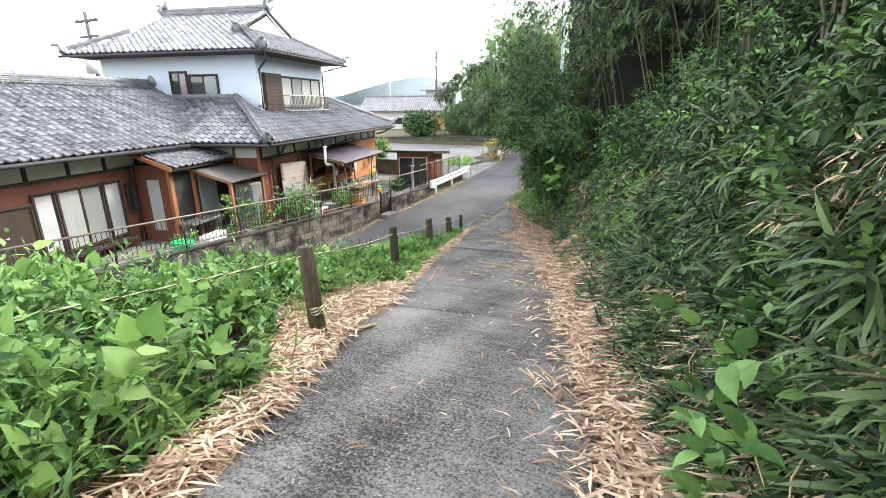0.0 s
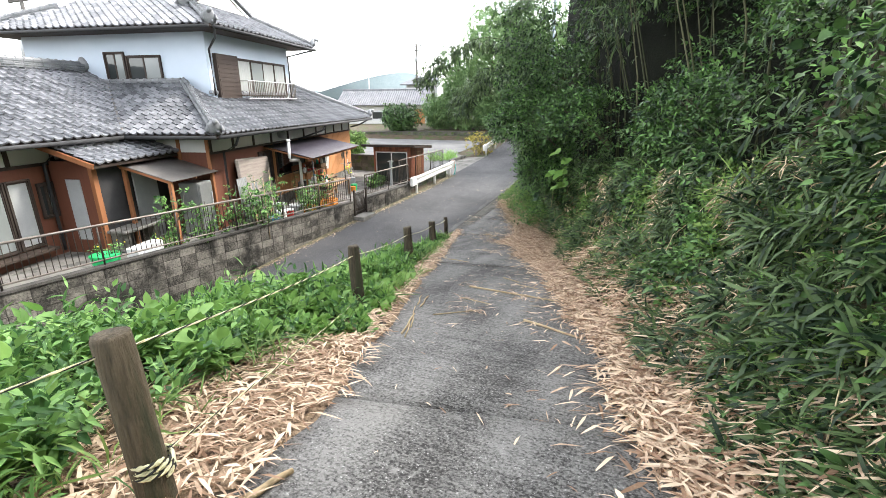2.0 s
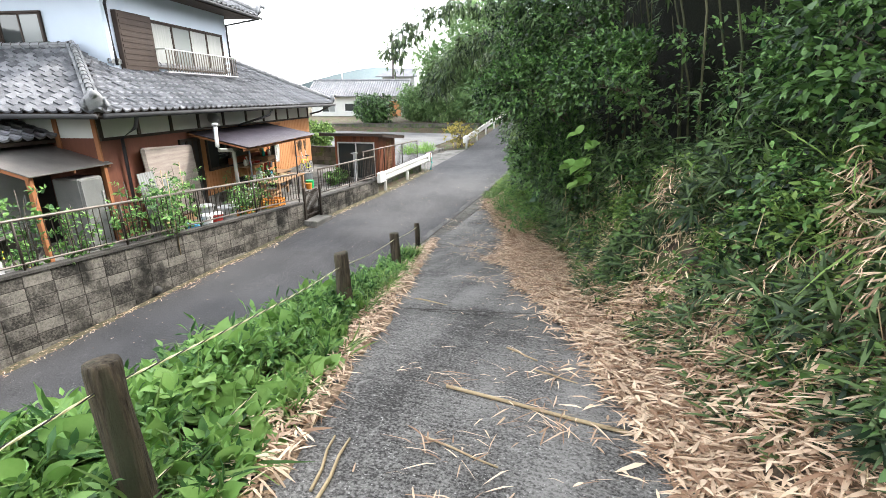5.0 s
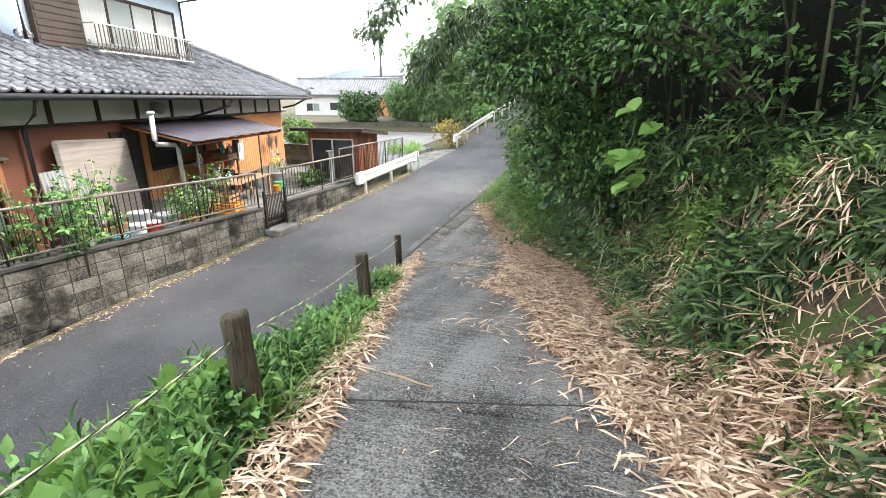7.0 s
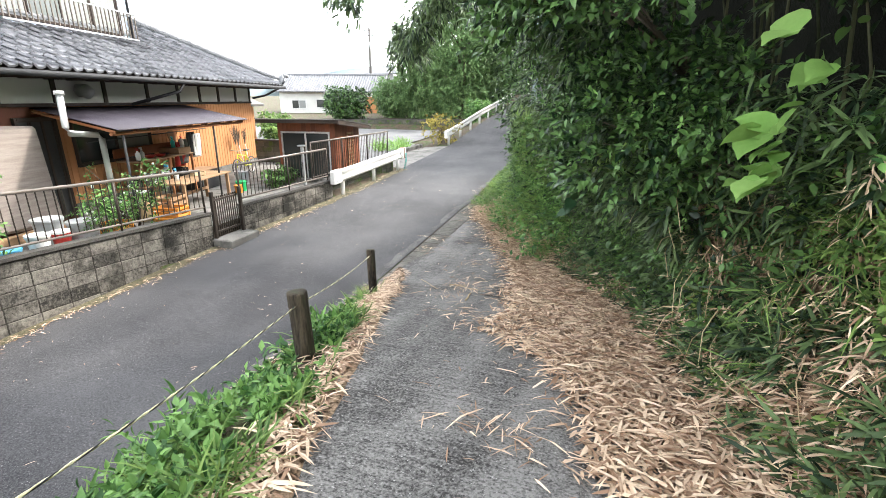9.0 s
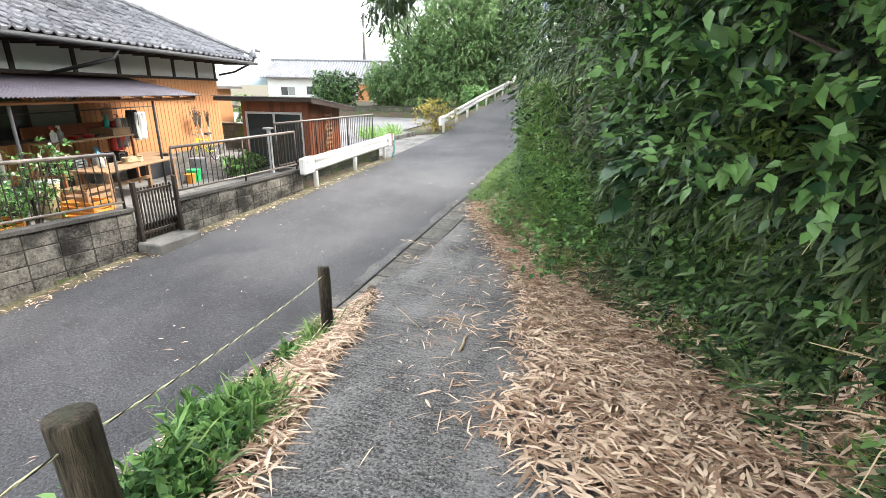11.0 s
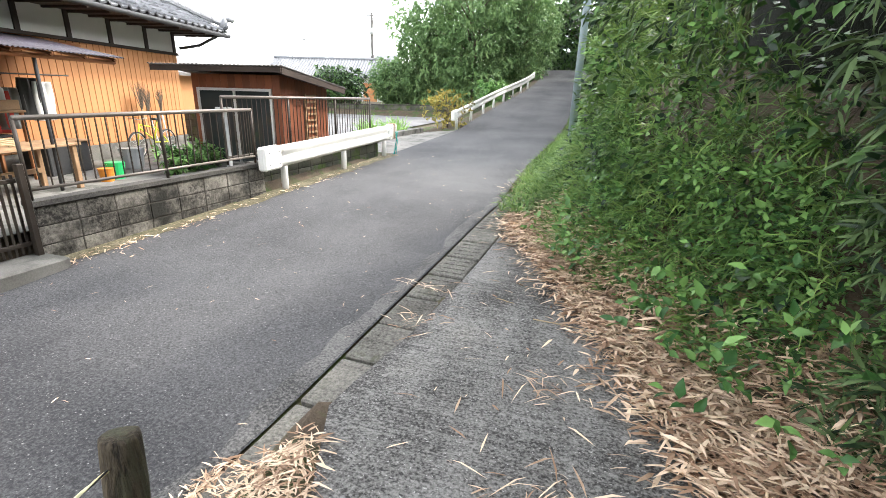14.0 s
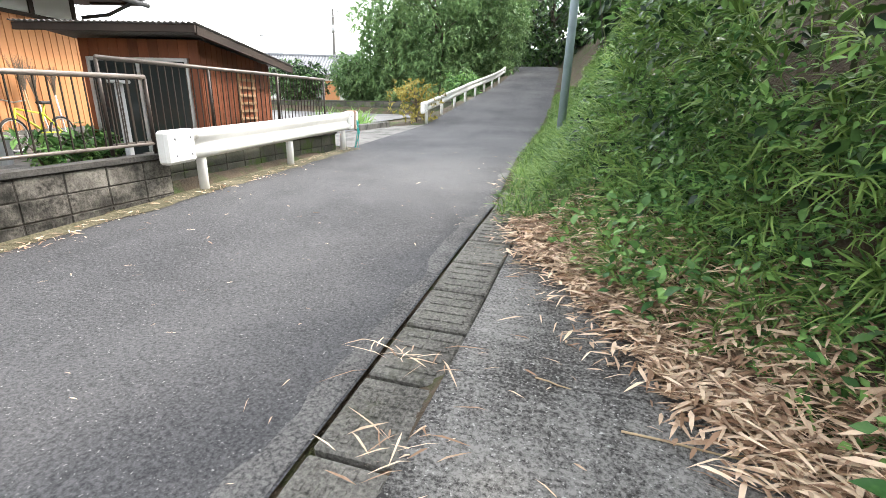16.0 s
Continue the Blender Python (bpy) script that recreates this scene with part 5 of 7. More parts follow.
bed("litter_bed", -3, 19.3, lambda y: slab_r(y) + 0.10 * noise_at(y, y * 0, 2.3) + 0.05 * noise_at(y, y * 0, 6.0), lambda y: toe(y) + 0.5, "matted brown leaf litter at the foot of the bank")
bed("litter_bed", -3, 13.9, lambda y: slab_l(y) - np.interp(y, [1, 2, 4.6, 5.2, 12.5, 13.5], [0.3, 0.4, 0.4, 0.12, 0.12, 0.4]) - 0.9 * np.exp(-((y - 3.6) / 1.25) ** 4), lambda y: slab_l(y) + 0.04 + 0.04 * noise_at(y, y * 0, 5.0), "matted brown leaf litter on the verge")

# dry leaves lying on the open parts of the lower bank
YB, HB = np.meshgrid(np.arange(-2.5, 14.5, 0.14), np.linspace(0.0, 1.35, 14), indexing="ij")
XB = face_x(YB, HB) + 0.13 + 0.05 * noise_at(YB, HB, 3.0) + 0.03 * noise_at(YB, HB, 9.0)
tagged(grid_mesh("litter_bed", XB, YB, base_z(YB) + HB - 0.02, M_LITTER), "dry leaf litter lying on the lower bank", "leaf litter", kind="structure")
y, h = RNG.uniform(-1.5, 14.0, 34000), 1.45 * RNG.uniform(0, 1, 34000) ** 1.15
ok = straw_patch(y, h) > RNG.uniform(-0.45, 0.1, len(y))
y, h = y[ok], h[ok]
P = np.stack([face_x(y, h) + 0.10 + 0.05 * noise_at(y, h, 3.0) - RNG.uniform(0, 0.09, len(y)), y, base_z(y) + h], 1)
along = RNG.normal(size=len(y)) * 1.3
D = unit(np.stack([-0.45 - 0 * y, along, -0.75 + 0.3 * RNG.normal(size=len(y))], 1))
leaf_mesh("dry_leaves_on_bank", P, D, unit(np.array([-0.8, -0.15, 0.55]) + RNG.normal(size=(len(y), 3)) * 0.3), RNG.uniform(0.06, 0.16, len(y)), RNG.uniform(0.008, 0.018, len(y)), M_STRAW, True, label="straw-coloured bamboo leaves lying down the slope of the bank", cat="leaf litter")

# inner sheet behind the leaves, near-black: the thicket's shade put into its colour
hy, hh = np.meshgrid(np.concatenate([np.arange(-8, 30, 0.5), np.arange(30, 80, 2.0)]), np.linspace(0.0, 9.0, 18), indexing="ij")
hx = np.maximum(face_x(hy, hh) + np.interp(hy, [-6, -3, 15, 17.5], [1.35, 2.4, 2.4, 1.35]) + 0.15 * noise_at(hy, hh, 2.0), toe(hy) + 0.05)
tagged(grid_mesh("thicket_core", hx, hy, base_z(hy) + hh, M_CORE), "near-black sheet behind the leaves, the thicket's inner shade in its colour", "undergrowth", kind="stuff")

# tall bamboo and vines
P, D = on_face(10500, -3.5, 10.5, 1.3, 5.8, 1.1, 1.3, 1.15)
D[:, 2] -= 0.35
leaf_mesh("bamboo_foliage", *sprigs(P, unit(D), 7, 0.22, 0.125, 0.0155, 0.7, 0.5, True), M_BAMBOO, True, label="drooping narrow bamboo leaves on the hillside", cat="bamboo")
P, D = on_face(15500, 11.5, 32, 1.3, 8.5, 0.9, 1.2, 0.6)
high = P[:, 2] - base_z(P[:, 1]) > np.interp(P[:, 1], [15, 17.5, 24], [1.3, 2.5, 3.0])
P, D = P[high], D[high]
D[:, 2] -= 0.45
leaf_mesh("bamboo_foliage", *sprigs(P, unit(D), 7, 0.24, 0.13, 0.015, 0.6, 0.6, True), M_BAMBOO, True, label="drooping narrow bamboo leaves beside the lane", cat="bamboo")
P, D = on_face(15000, 3.0, 15.0, 0.4, 5.2, 0.8, 1.4, 0.9)
leaf_mesh("shrub_foliage", *sprigs(P, D, 8, 0.24, 0.070, 0.038, 0.8, 0.25), M_BROAD, label="dense dark green broad-leaved shrubs and vines", cat="shrub")
P, D = on_face(5200, -3.0, 4.5, 0.1, 2.6, 0.5, 1.4, 0.3)
leaf_mesh("shrub_foliage", *sprigs(P, D, 8, 0.22, 0.075, 0.038, 0.8, 0.25), M_BROAD, label="broad-leaved shrubs at the path's edge", cat="shrub")
P, D = on_face(3600, 13.5, 34.0, 0.4, 3.4, 0.5, 1.4, 0.5)
leaf_mesh("shrub_foliage", *sprigs(P, D, 8, 0.22, 0.072, 0.038, 0.8, 0.25), M_BROAD, label="broad-leaved shrubs on the bank beside the lane", cat="shrub")
P, D = on_face(9500, -2.5, 15.8, 0.05, 2.0, 0.30, 1.7, 0.8)
D[:, 2] += 0.4
leaf_mesh("dwarf_bamboo", *sprigs(P, unit(D), 7, 0.16, 0.165, 0.020, 0.8, 0.35, True), M_BAMBOO, True, label="low dwarf bamboo leaning out of the bank", cat="bamboo")
P, D = on_face(7500, 16.0, 36.0, 0.0, 2.3, 0.2, 1.5, 0.1)
D[:, 2] += 0.9
leaf_mesh("bank_grass", *sprigs(P, unit(D), 7, 0.10, 0.19, 0.011, 0.5, 0.1, True), M_GRASS, True, label="bright green grass tufts on the roadside bank", cat="grass", bend=0.5)
P, D = on_face(4200, 16.0, 34.0, 0.0, 2.2, 0.2, 1.5, 0.2)
leaf_mesh("bank_weeds", *sprigs(P, D, 7, 0.16, 0.055, 0.03, 0.8, 0.1), M_WEED, label="leafy green weeds on the roadside bank", cat="weeds")
n = 3000
y = RNG.uniform(19.3, 40.0, n)
x = road_r(y) + 0.10 + (toe(y) + 0.35 - road_r(y)) * RNG.uniform(0, 1, n) ** 0.8
P = np.stack([x, y, ground_z(x, y)], 1)
D = unit(np.stack([-0.2 + RNG.normal(size=n) * 0.4, RNG.normal(size=n) * 0.4, np.ones(n)], 1))
leaf_mesh("bank_grass", *sprigs(P, D, 7, 0.08, 0.17, 0.012, 0.5, 0.1, True), M_GRASS, True, label="short green grass along the edge of the climbing lane", cat="grass", bend=0.5)
# large leaves
P = np.array([-1.98, 11.25, -0.07]) + RNG.normal(size=(15, 3)) * [0.08, 0.13, 0.22]
leaf_mesh("large_leaf_vine", *sprigs(P, unit(np.tile([-0.8, -0.5, -0.1], (len(P), 1)) + RNG.normal(size=(len(P), 3)) * 0.3), 2, 0.1, 0.13, 0.12, 0.6, 0.25), M_KUDZU, label="large pale green heart-shaped vine leaves", cat="vine", big=True)
P = np.array([-2.98, 14.19, -0.74]) + RNG.normal(size=(26, 3)) * [0.05, 0.16, 0.24]
leaf_mesh("large_leaf_vine", *sprigs(P, unit(np.tile([-0.8, -0.5, -0.25], (len(P), 1)) + RNG.normal(size=(len(P), 3)) * 0.3), 2, 0.12, 0.155, 0.12, 0.6, 0.35), M_HEART, label="large dark green drooping leaves on the bank", cat="vine", big=True)
P, D = on_face(7500, -1.0, 14.5, 0.05, 1.7, 0.16, 1.9, 0.75)
D[:, 2] += 0.3
leaf_mesh("bank_weeds", *sprigs(P, unit(D), 7, 0.14, 0.052, 0.028, 0.8, 0.15), M_GRASS, label="small leafy plants growing through the dry leaves", cat="weeds")
P, D = on_face(2600, 13.2, 19.5, 0.02, 1.3, 0.12, 1.9, 0.35)
D[:, 2] += 0.4
leaf_mesh("bank_weeds", *sprigs(P, unit(D), 7, 0.15, 0.058, 0.032, 0.8, 0.15), M_WEED, label="fresh green weeds at the foot of the bank", cat="weeds")
P, D = on_face(900, -1.5, 17.5, 0.3, 3.4, 0.2, 1.2, 0.5)
leaf_mesh("large_leaf_vine", *sprigs(P, D, 4, 0.2, 0.085, 0.062, 0.8, 0.3), M_BROAD, label="scattered larger green leaves among the shrubs", cat="vine", big=True)
P, D = on_face(2600, 2.0, 15.0, 0.8, 4.8, 0.02, 1.4, 0.9)
P[:, 0] -= 0.06
D[:, 2] += 0.3
leaf_mesh("shrub_tips", *sprigs(P, unit(D), 7, 0.16, 0.055, 0.028, 0.8, 0.1), M_WEED, label="fresh yellow-green shoots on the shrubs", cat="shrub")
P, D = on_face(110, 3.0, 12.0, 0.15, 1.6, 0.1, 1.5, 0.6)
D[:, 2] += 0.7
leaf_mesh("arching_grass", *sprigs(P, unit(D), 12, 0.05, 0.30, 0.009, 0.55, 0.1, True), M_GRASS, True, label="long arching grass tussocks on the bank", cat="grass", bend=0.7)

# tall grove leaning out above the bank
n = 3600
y = RNG.uniform(-5.0, 15.0, n)
P = np.stack([toe(y) + np.interp(y, [0, 9, 12], [-0.35, -0.2, 0.3]) + RNG.uniform(0, 1, n) * 3.6, y, base_z(y) + 4.7 + RNG.uniform(0, 1.6, n) + 0.5 * noise_at(y, y * 0.3, 1.4)], 1)
D = unit(RNG.normal(size=(n, 3)) * [0.8, 0.8, 0.2] + np.array([-0.4, -0.1, -0.35]))
leaf_mesh("bamboo_foliage", *sprigs(P, D, 8, 0.28, 0.20, 0.030, 0.7, 0.45, True), M_BAMBOO, True, label="crown of tall bamboo leaning out above the bank", cat="bamboo")
# crowns further up the hill, mostly out of view, added to block the sun
n = 3200
y = RNG.uniform(-6.0, 14.0, n)
P = np.stack([toe(y) + 3.0 + RNG.uniform(0, 6.5, n), y, base_z(y) + 6.4 + RNG.uniform(0, 2.4, n)], 1)
D = unit(RNG.normal(size=(n, 3)) * [0.8, 0.8, 0.3] + np.array([-0.3, -0.1, -0.35]))
leaf_mesh("bamboo_foliage", *sprigs(P, D, 7, 0.45, 0.36, 0.06, 0.7, 0.45, True), M_BAMBOO, True, label="mostly unseen bamboo crowns up the hill, added to block the sun", cat="bamboo")


def bush(c, r, n, tips, label):
    """A shrub growing out of the bank: leaves on a lumpy dome, fresh tips on its upper side."""
    b = tagged(empty("shrub", pose(*c)), label, "shrub")
    d = unit(RNG.normal(size=(n * 2, 3)))
    d = d[(d[:, 0] < 0.45) & (d[:, 2] > -0.45)][:n]
    lump = 1 + 0.20 * noise_at(d[:, 1] * 3.2 + c[1], d[:, 2] * 3.2, 1.5) + 0.12 * noise_at(d[:, 1] * 3 + 5, d[:, 2] * 3 + d[:, 0], 4.0)
    P = d * lump[:, None] * np.array(r) * RNG.uniform(0.82, 1.0, (len(d), 1))
    D = unit(d + np.array([-0.2, -0.15, 0.15]) + RNG.normal(size=d.shape) * 0.35)
    keep = noise_at(d[:, 1] * 4 + c[1], d[:, 2] * 4 + c[0], 2.2) > -0.42
    leaf_mesh("foliage", *sprigs(P[keep], D[keep], 8, 0.2, 0.072, 0.036, 0.8, 0.22), M_BROAD, False, b, top=False)
    up = np.where((d[:, 2] > 0.05) & keep)[0][:tips]
    D = unit(D[up] + np.array([-0.1, -0.1, 0.35]))
    leaf_mesh("young_shoot", *sprigs(P[up] * 1.06, D, 7, 0.14, 0.058, 0.028, 0.8, 0.1), M_WEED, False, b, top=False)["kind"] = "stuff"
    for k in range(7):
        a = Vector((0.5, (k - 3) * 0.12, -0.5))
        e = Vector((-r[0] * 0.7 * random.uniform(0.5, 1), r[1] * random.uniform(-0.8, 0.8), r[2] * random.uniform(-0.2, 0.8)))
        tubepart("stem", [a, a.lerp(e, 0.5) + Vector((0, 0, 0.15)), e], [0.014, 0.010, 0.004], M_BARK, b, 5)
    return b


for c, r, n, tips in (((-2.75, 12.5, 0.75), (1.0, 1.0, 0.55), 1000, 210), ((-2.3, 12.6, -0.25), (0.8, 0.8, 0.7), 800, 90), ((-1.7, 11.4, 0.9), (0.75, 0.9, 0.5), 750, 130), ((-2.2, 13.4, 1.7), (0.9, 1.2, 0.6), 800, 120), ((-0.1, 8.6, 0.95), (0.6, 1.0, 0.55), 650, 60)):
    bush(c, r, n, tips, "dark glossy broad-leaved shrub bulging out of the bank")
# long-leaved dwarf bamboo hanging over the path's edge
P, D = on_face(1300, 1.2, 5.6, 0.1, 1.6, 0.12, 1.9, 0.6)
D[:, 2] += 0.35
leaf_mesh("dwarf_bamboo", *sprigs(P, unit(D), 7, 0.16, 0.165, 0.019, 0.8, 0.45, True), M_BAMBOO, True, label="long-leaved dwarf bamboo hanging towards the path", cat="bamboo", bend=0.4)

# long bamboo shoots arching over the lane
def arching_bamboo(pts, n, label):
    b = tagged(empty("arching_bamboo", pose(*pts[0])), label, "bamboo")
    o = Vector(pts[0])
    cv = []
    for i in range(33):
        f = i / 32 * (len(pts) - 1)
        k = min(int(f), len(pts) - 2)
        q = [Vector(pts[max(0, min(len(pts) - 1, k + j))]) - o for j in (-1, 0, 1, 2)]
        s_ = f - k
        cv.append(0.5 * (2 * q[1] + (q[2] - q[0]) * s_ + (2 * q[0] - 5 * q[1] + 4 * q[2] - q[3]) * s_ ** 2 + (3 * q[1] - q[0] - 3 * q[2] + q[3]) * s_ ** 3))
    part("culm", tube(bmesh.new(), [tuple(c) for c in cv], list(np.linspace(0.022, 0.003, 33)), 6), M_CULM, b, smooth=True)
    cc = np.array([list(c) for c in cv])
    idx = np.clip((33 * RNG.uniform(0.35, 1.0, n)).astype(int), 0, 32)
    P = cc[idx] + RNG.normal(size=(n, 3)) * 0.12
    D = unit(RNG.normal(size=(n, 3)) * [0.9, 0.9, 0.3] + np.array([-0.35, -0.1, -0.45]))
    leaf_mesh("foliage", *sprigs(P, D, 8, 0.26, 0.19, 0.030, 0.6, 0.6, True), M_BAMBOO, True, b, top=False)


arching_bamboo([(-2.6, 19.4, -0.4), (-4.0, 19.0, 2.4), (-5.6, 18.5, 3.3), (-7.1, 18.1, 2.9), (-7.9, 17.9, 2.05)], 330, "slender bamboo shoot arching high over the lane")
arching_bamboo([(-3.0, 20.0, -0.5), (-4.3, 19.6, 1.7), (-5.6, 19.2, 2.2), (-6.6, 19.0, 1.85), (-7.0, 18.9, 1.15)], 260, "bamboo shoot drooping low over the lane")
arching_bamboo([(-2.7, 18.6, -0.4), (-3.9, 18.2, 1.9), (-5.0, 17.9, 2.4), (-5.9, 17.8, 1.9), (-6.3, 17.7, 1.2)], 300, "leafy bamboo shoot leaning over the path's end")

# culms inside the thicket
bm = bmesh.new()
for _ in range(130):
    y = random.uniform(-3, 30)
    h0 = random.uniform(0.8, 2.2)
    x = float(face_x(np.array(y), np.array(h0))) + random.uniform(0.5, 1.8)
    z = float(base_z(np.array(y))) + h0
    lean = random.uniform(0.0, 0.35)
    tube(bm, [(x, y, z - 0.6), (x - lean * 0.8, y + random.uniform(-0.2, 0.2), z + 1.6), (x - lean * 2.5, y + random.uniform(-0.4, 0.4), z + 3.4)], [0.016, 0.013, 0.007], 5)
tagged(part("bamboo_culms", bm, M_CULM), "thin bamboo culms standing in the thicket", "bamboo", kind="stuff")

# ---- verge weeds ----
def weeds(name, n, y0, y1, hgt, per, L, W, mat, label, cat, keep=-0.3, narrow=False, bend=0.25, near=1.0, big=False):
    y = RNG.uniform(y0, y1, n)
    d0 = np.interp(y, [-4, 2.1, 2.9, 4.5, 4.9, 7.4, 8.2, 10, 10.8, 12.2, 12.7, 14], [0.22, 0.28, 0.9, 0.85, 0.10, 0.18, 0.35, 0.32, 0.12, 0.2, 0.5, 0.6]) * near
    d1 = np.interp(y, [-6, 3, 5, 7, 9, 12, 13], [4.4, 4.3, 3.2, 2.2, 1.5, 0.75, 0.6])
    x = slab_l(y) - d0 - (d1 - d0) * RNG.uniform(0, 1, n)
    k = noise_at(x, y, 1.6) + 0.5 * noise_at(x, y, 4.0, 2.0)
    ok = (k > keep + RNG.uniform(-0.3, 0.3, n) + np.interp(y, [10, 12, 13], [0.0, 0.25, 0.7])) & (x < slab_l(y) - 0.1) & (x > road_r(y) + 0.1)
    x, y, k = x[ok], y[ok], k[ok]
    tall = hgt * np.interp(y, [-4, 1.5, 3.5, 5, 9, 12, 14], [1.15, 0.95, 0.6, 0.45, 0.42, 0.42, 0.25]) * RNG.uniform(0.4, 1.15, len(x)) * (0.85 + 0.35 * k) * np.clip((slab_l(y) - x) * 1.6, 0.3, 1)
    P = np.stack([x, y, ground_z(x, y) + tall * 0.4], 1)
    D = unit(np.stack([RNG.normal(size=len(x)) * 0.45, RNG.normal(size=len(x)) * 0.45, np.ones(len(x))], 1))
    b, d, nn, ll, ww = sprigs(P, D, per, 1.0, L, W, 0.9, 0.05)
    foot = np.tile(P, (per, 1))
    b = foot + (b - foot) * np.tile(np.maximum(tall * 0.65, 0.06), per)[:, None]
    return leaf_mesh(name, b, d, nn, ll, ww, mat, narrow, label=label, cat=cat, bend=bend, big=big)


weeds("verge_weeds", 8500, -4, 13.4, 0.72, 10, 0.068, 0.034, M_WEED, "lush green weeds on the verge below the rope", "weeds")
weeds("verge_weeds", 2600, -4, 13.0, 0.85, 11, 0.11, 0.019, M_WEED, "tall narrow-leaved green weeds on the verge", "weeds", 0.05)
weeds("verge_vine", 2600, -4, 8.5, 0.66, 5, 0.115, 0.105, M_KUDZU, "broad pale vine leaves over the verge", "vine", 0.1, big=True)
weeds("verge_weeds", 1500, -3.0, 4.6, 0.6, 9, 0.085, 0.040, M_WEED, "leafy green weeds crowding the verge by the first posts", "weeds", -1.0)
weeds("verge_vine", 1000, 3.9, 7.8, 0.5, 5, 0.10, 0.095, M_KUDZU, "broad vine leaves round the foot of the posts", "vine", -1.0, big=True)
weeds("verge_grass", 4200, -3, 14.2, 0.40, 6, 0.20, 0.011, M_GRASS, "long green grass blades on the verge", "grass", -0.1, True, 0.5, 0.6)

# ---- fallen dry bamboo leaves ----
def litter(name, x, y, z, L, W, label, mat=M_STRAW):
    n = len(x)
    a = RNG.uniform(0, 6.283, n)
    d = np.stack([np.cos(a), np.sin(a), RNG.normal(size=n) * 0.16], 1)
    d[:, 2] -= 0.2 * d[:, 1]
    nn = unit(np.array([0, 0.2, 1.0]) + RNG.normal(size=(n, 3)) * 0.28)
    return leaf_mesh(name, np.stack([x, y, z], 1), unit(d), nn, L, W, mat, True, label=label, cat="leaf litter", bend=0.1)


def strew(n, y0, y1, lo, hi, spill):
    y = RNG.uniform(y0, y1, n)
    a, b = lo(y), hi(y)
    t = RNG.uniform(0, 1, n)
    x = a + (b - a) * t - RNG.exponential(spill, n) * (RNG.uniform(0, 1, n) < 0.3)
    return x, y


x, y = strew(62000, -2, 19.4, lambda y: slab_r(y) + 0.08 * noise_at(y, y * 0, 2.3) - 0.28 * np.exp(-((y - 10.3) / 0.45) ** 2) - 0.33 * np.exp(-((y - 12.5) / 0.6) ** 2), lambda y: toe(y) + 0.45, 0.10)
z = np.maximum(ground_z(x, y), slab_z(y)) + 0.035 + RNG.uniform(0, 0.05, len(x))
litter("leaf_litter", x, y, z, RNG.uniform(0.07, 0.20, len(x)), RNG.uniform(0.010, 0.024, len(x)), "thick drift of straw-coloured dry bamboo leaves along the bank")
x, y = strew(16000, -1.5, 13.7, lambda y: slab_l(y) - 0.12 - 0.95 * np.exp(-((y - 3.6) / 1.25) ** 4) - 0.15, lambda y: slab_l(y) + 0.05 * noise_at(y, y * 0, 3.0), 0.05)
ok = RNG.uniform(0, 1, len(x)) < np.interp(y, [4.8, 5.4, 12.0, 13.0], [1.0, 0.35, 0.4, 0.9])
x, y = x[ok], y[ok]
litter("leaf_litter", x, y, ground_z(x, y) + 0.045 + RNG.uniform(0, 0.03, len(x)), RNG.uniform(0.07, 0.20, len(x)), RNG.uniform(0.008, 0.020, len(x)), "dry bamboo leaves along the path's other edge")
y = RNG.uniform(-1, 19, 500)
x = slab_l(y) + (slab_r(y) - slab_l(y)) * RNG.uniform(0.05, 1, 500) ** 0.6
litter("leaf_litter", x, y, slab_z(y) + 0.018, RNG.uniform(0.05, 0.2, 500), RNG.uniform(0.005, 0.014, 500), "single dry leaves scattered on the concrete path")
y = RNG.uniform(4, 24, 2600)
x = road_l(y) + RNG.exponential(0.11, 2600) * (0.6 + 0.5 * noise_at(y, y * 0, 1.7)) + 0.05
litter("leaf_litter", x, y, road_z(y) + 0.012, RNG.uniform(0.05, 0.15, 2600), RNG.uniform(0.007, 0.017, 2600), "dry leaves gathered at the foot of the block wall")
P, D = on_face(4600, 0.5, 12.0, 0.02, 1.7, 0.1, 1.6, 0.9)
P[:, 0] -= 0.03
D[:, 2] -= 0.5
b, d, nn, ll, ww = sprigs(P, unit(D), 3, 0.10, 0.105, 0.010, 0.8, 0.4)
leaf_mesh("dry_leaves_on_bank", b, d, nn, ll, ww, M_STRAW, True, label="dry straw-coloured leaves caught on the bank", cat="leaf litter")

# ---- trees ----
M_YELLEAF = material("yellowing_leaf", (0.16, 0.15, 0.03), (0.42, 0.34, 0.08), 1.5, 0.6, 0, 20, 0.1, 0.002, island=0.9, trans=0.25)


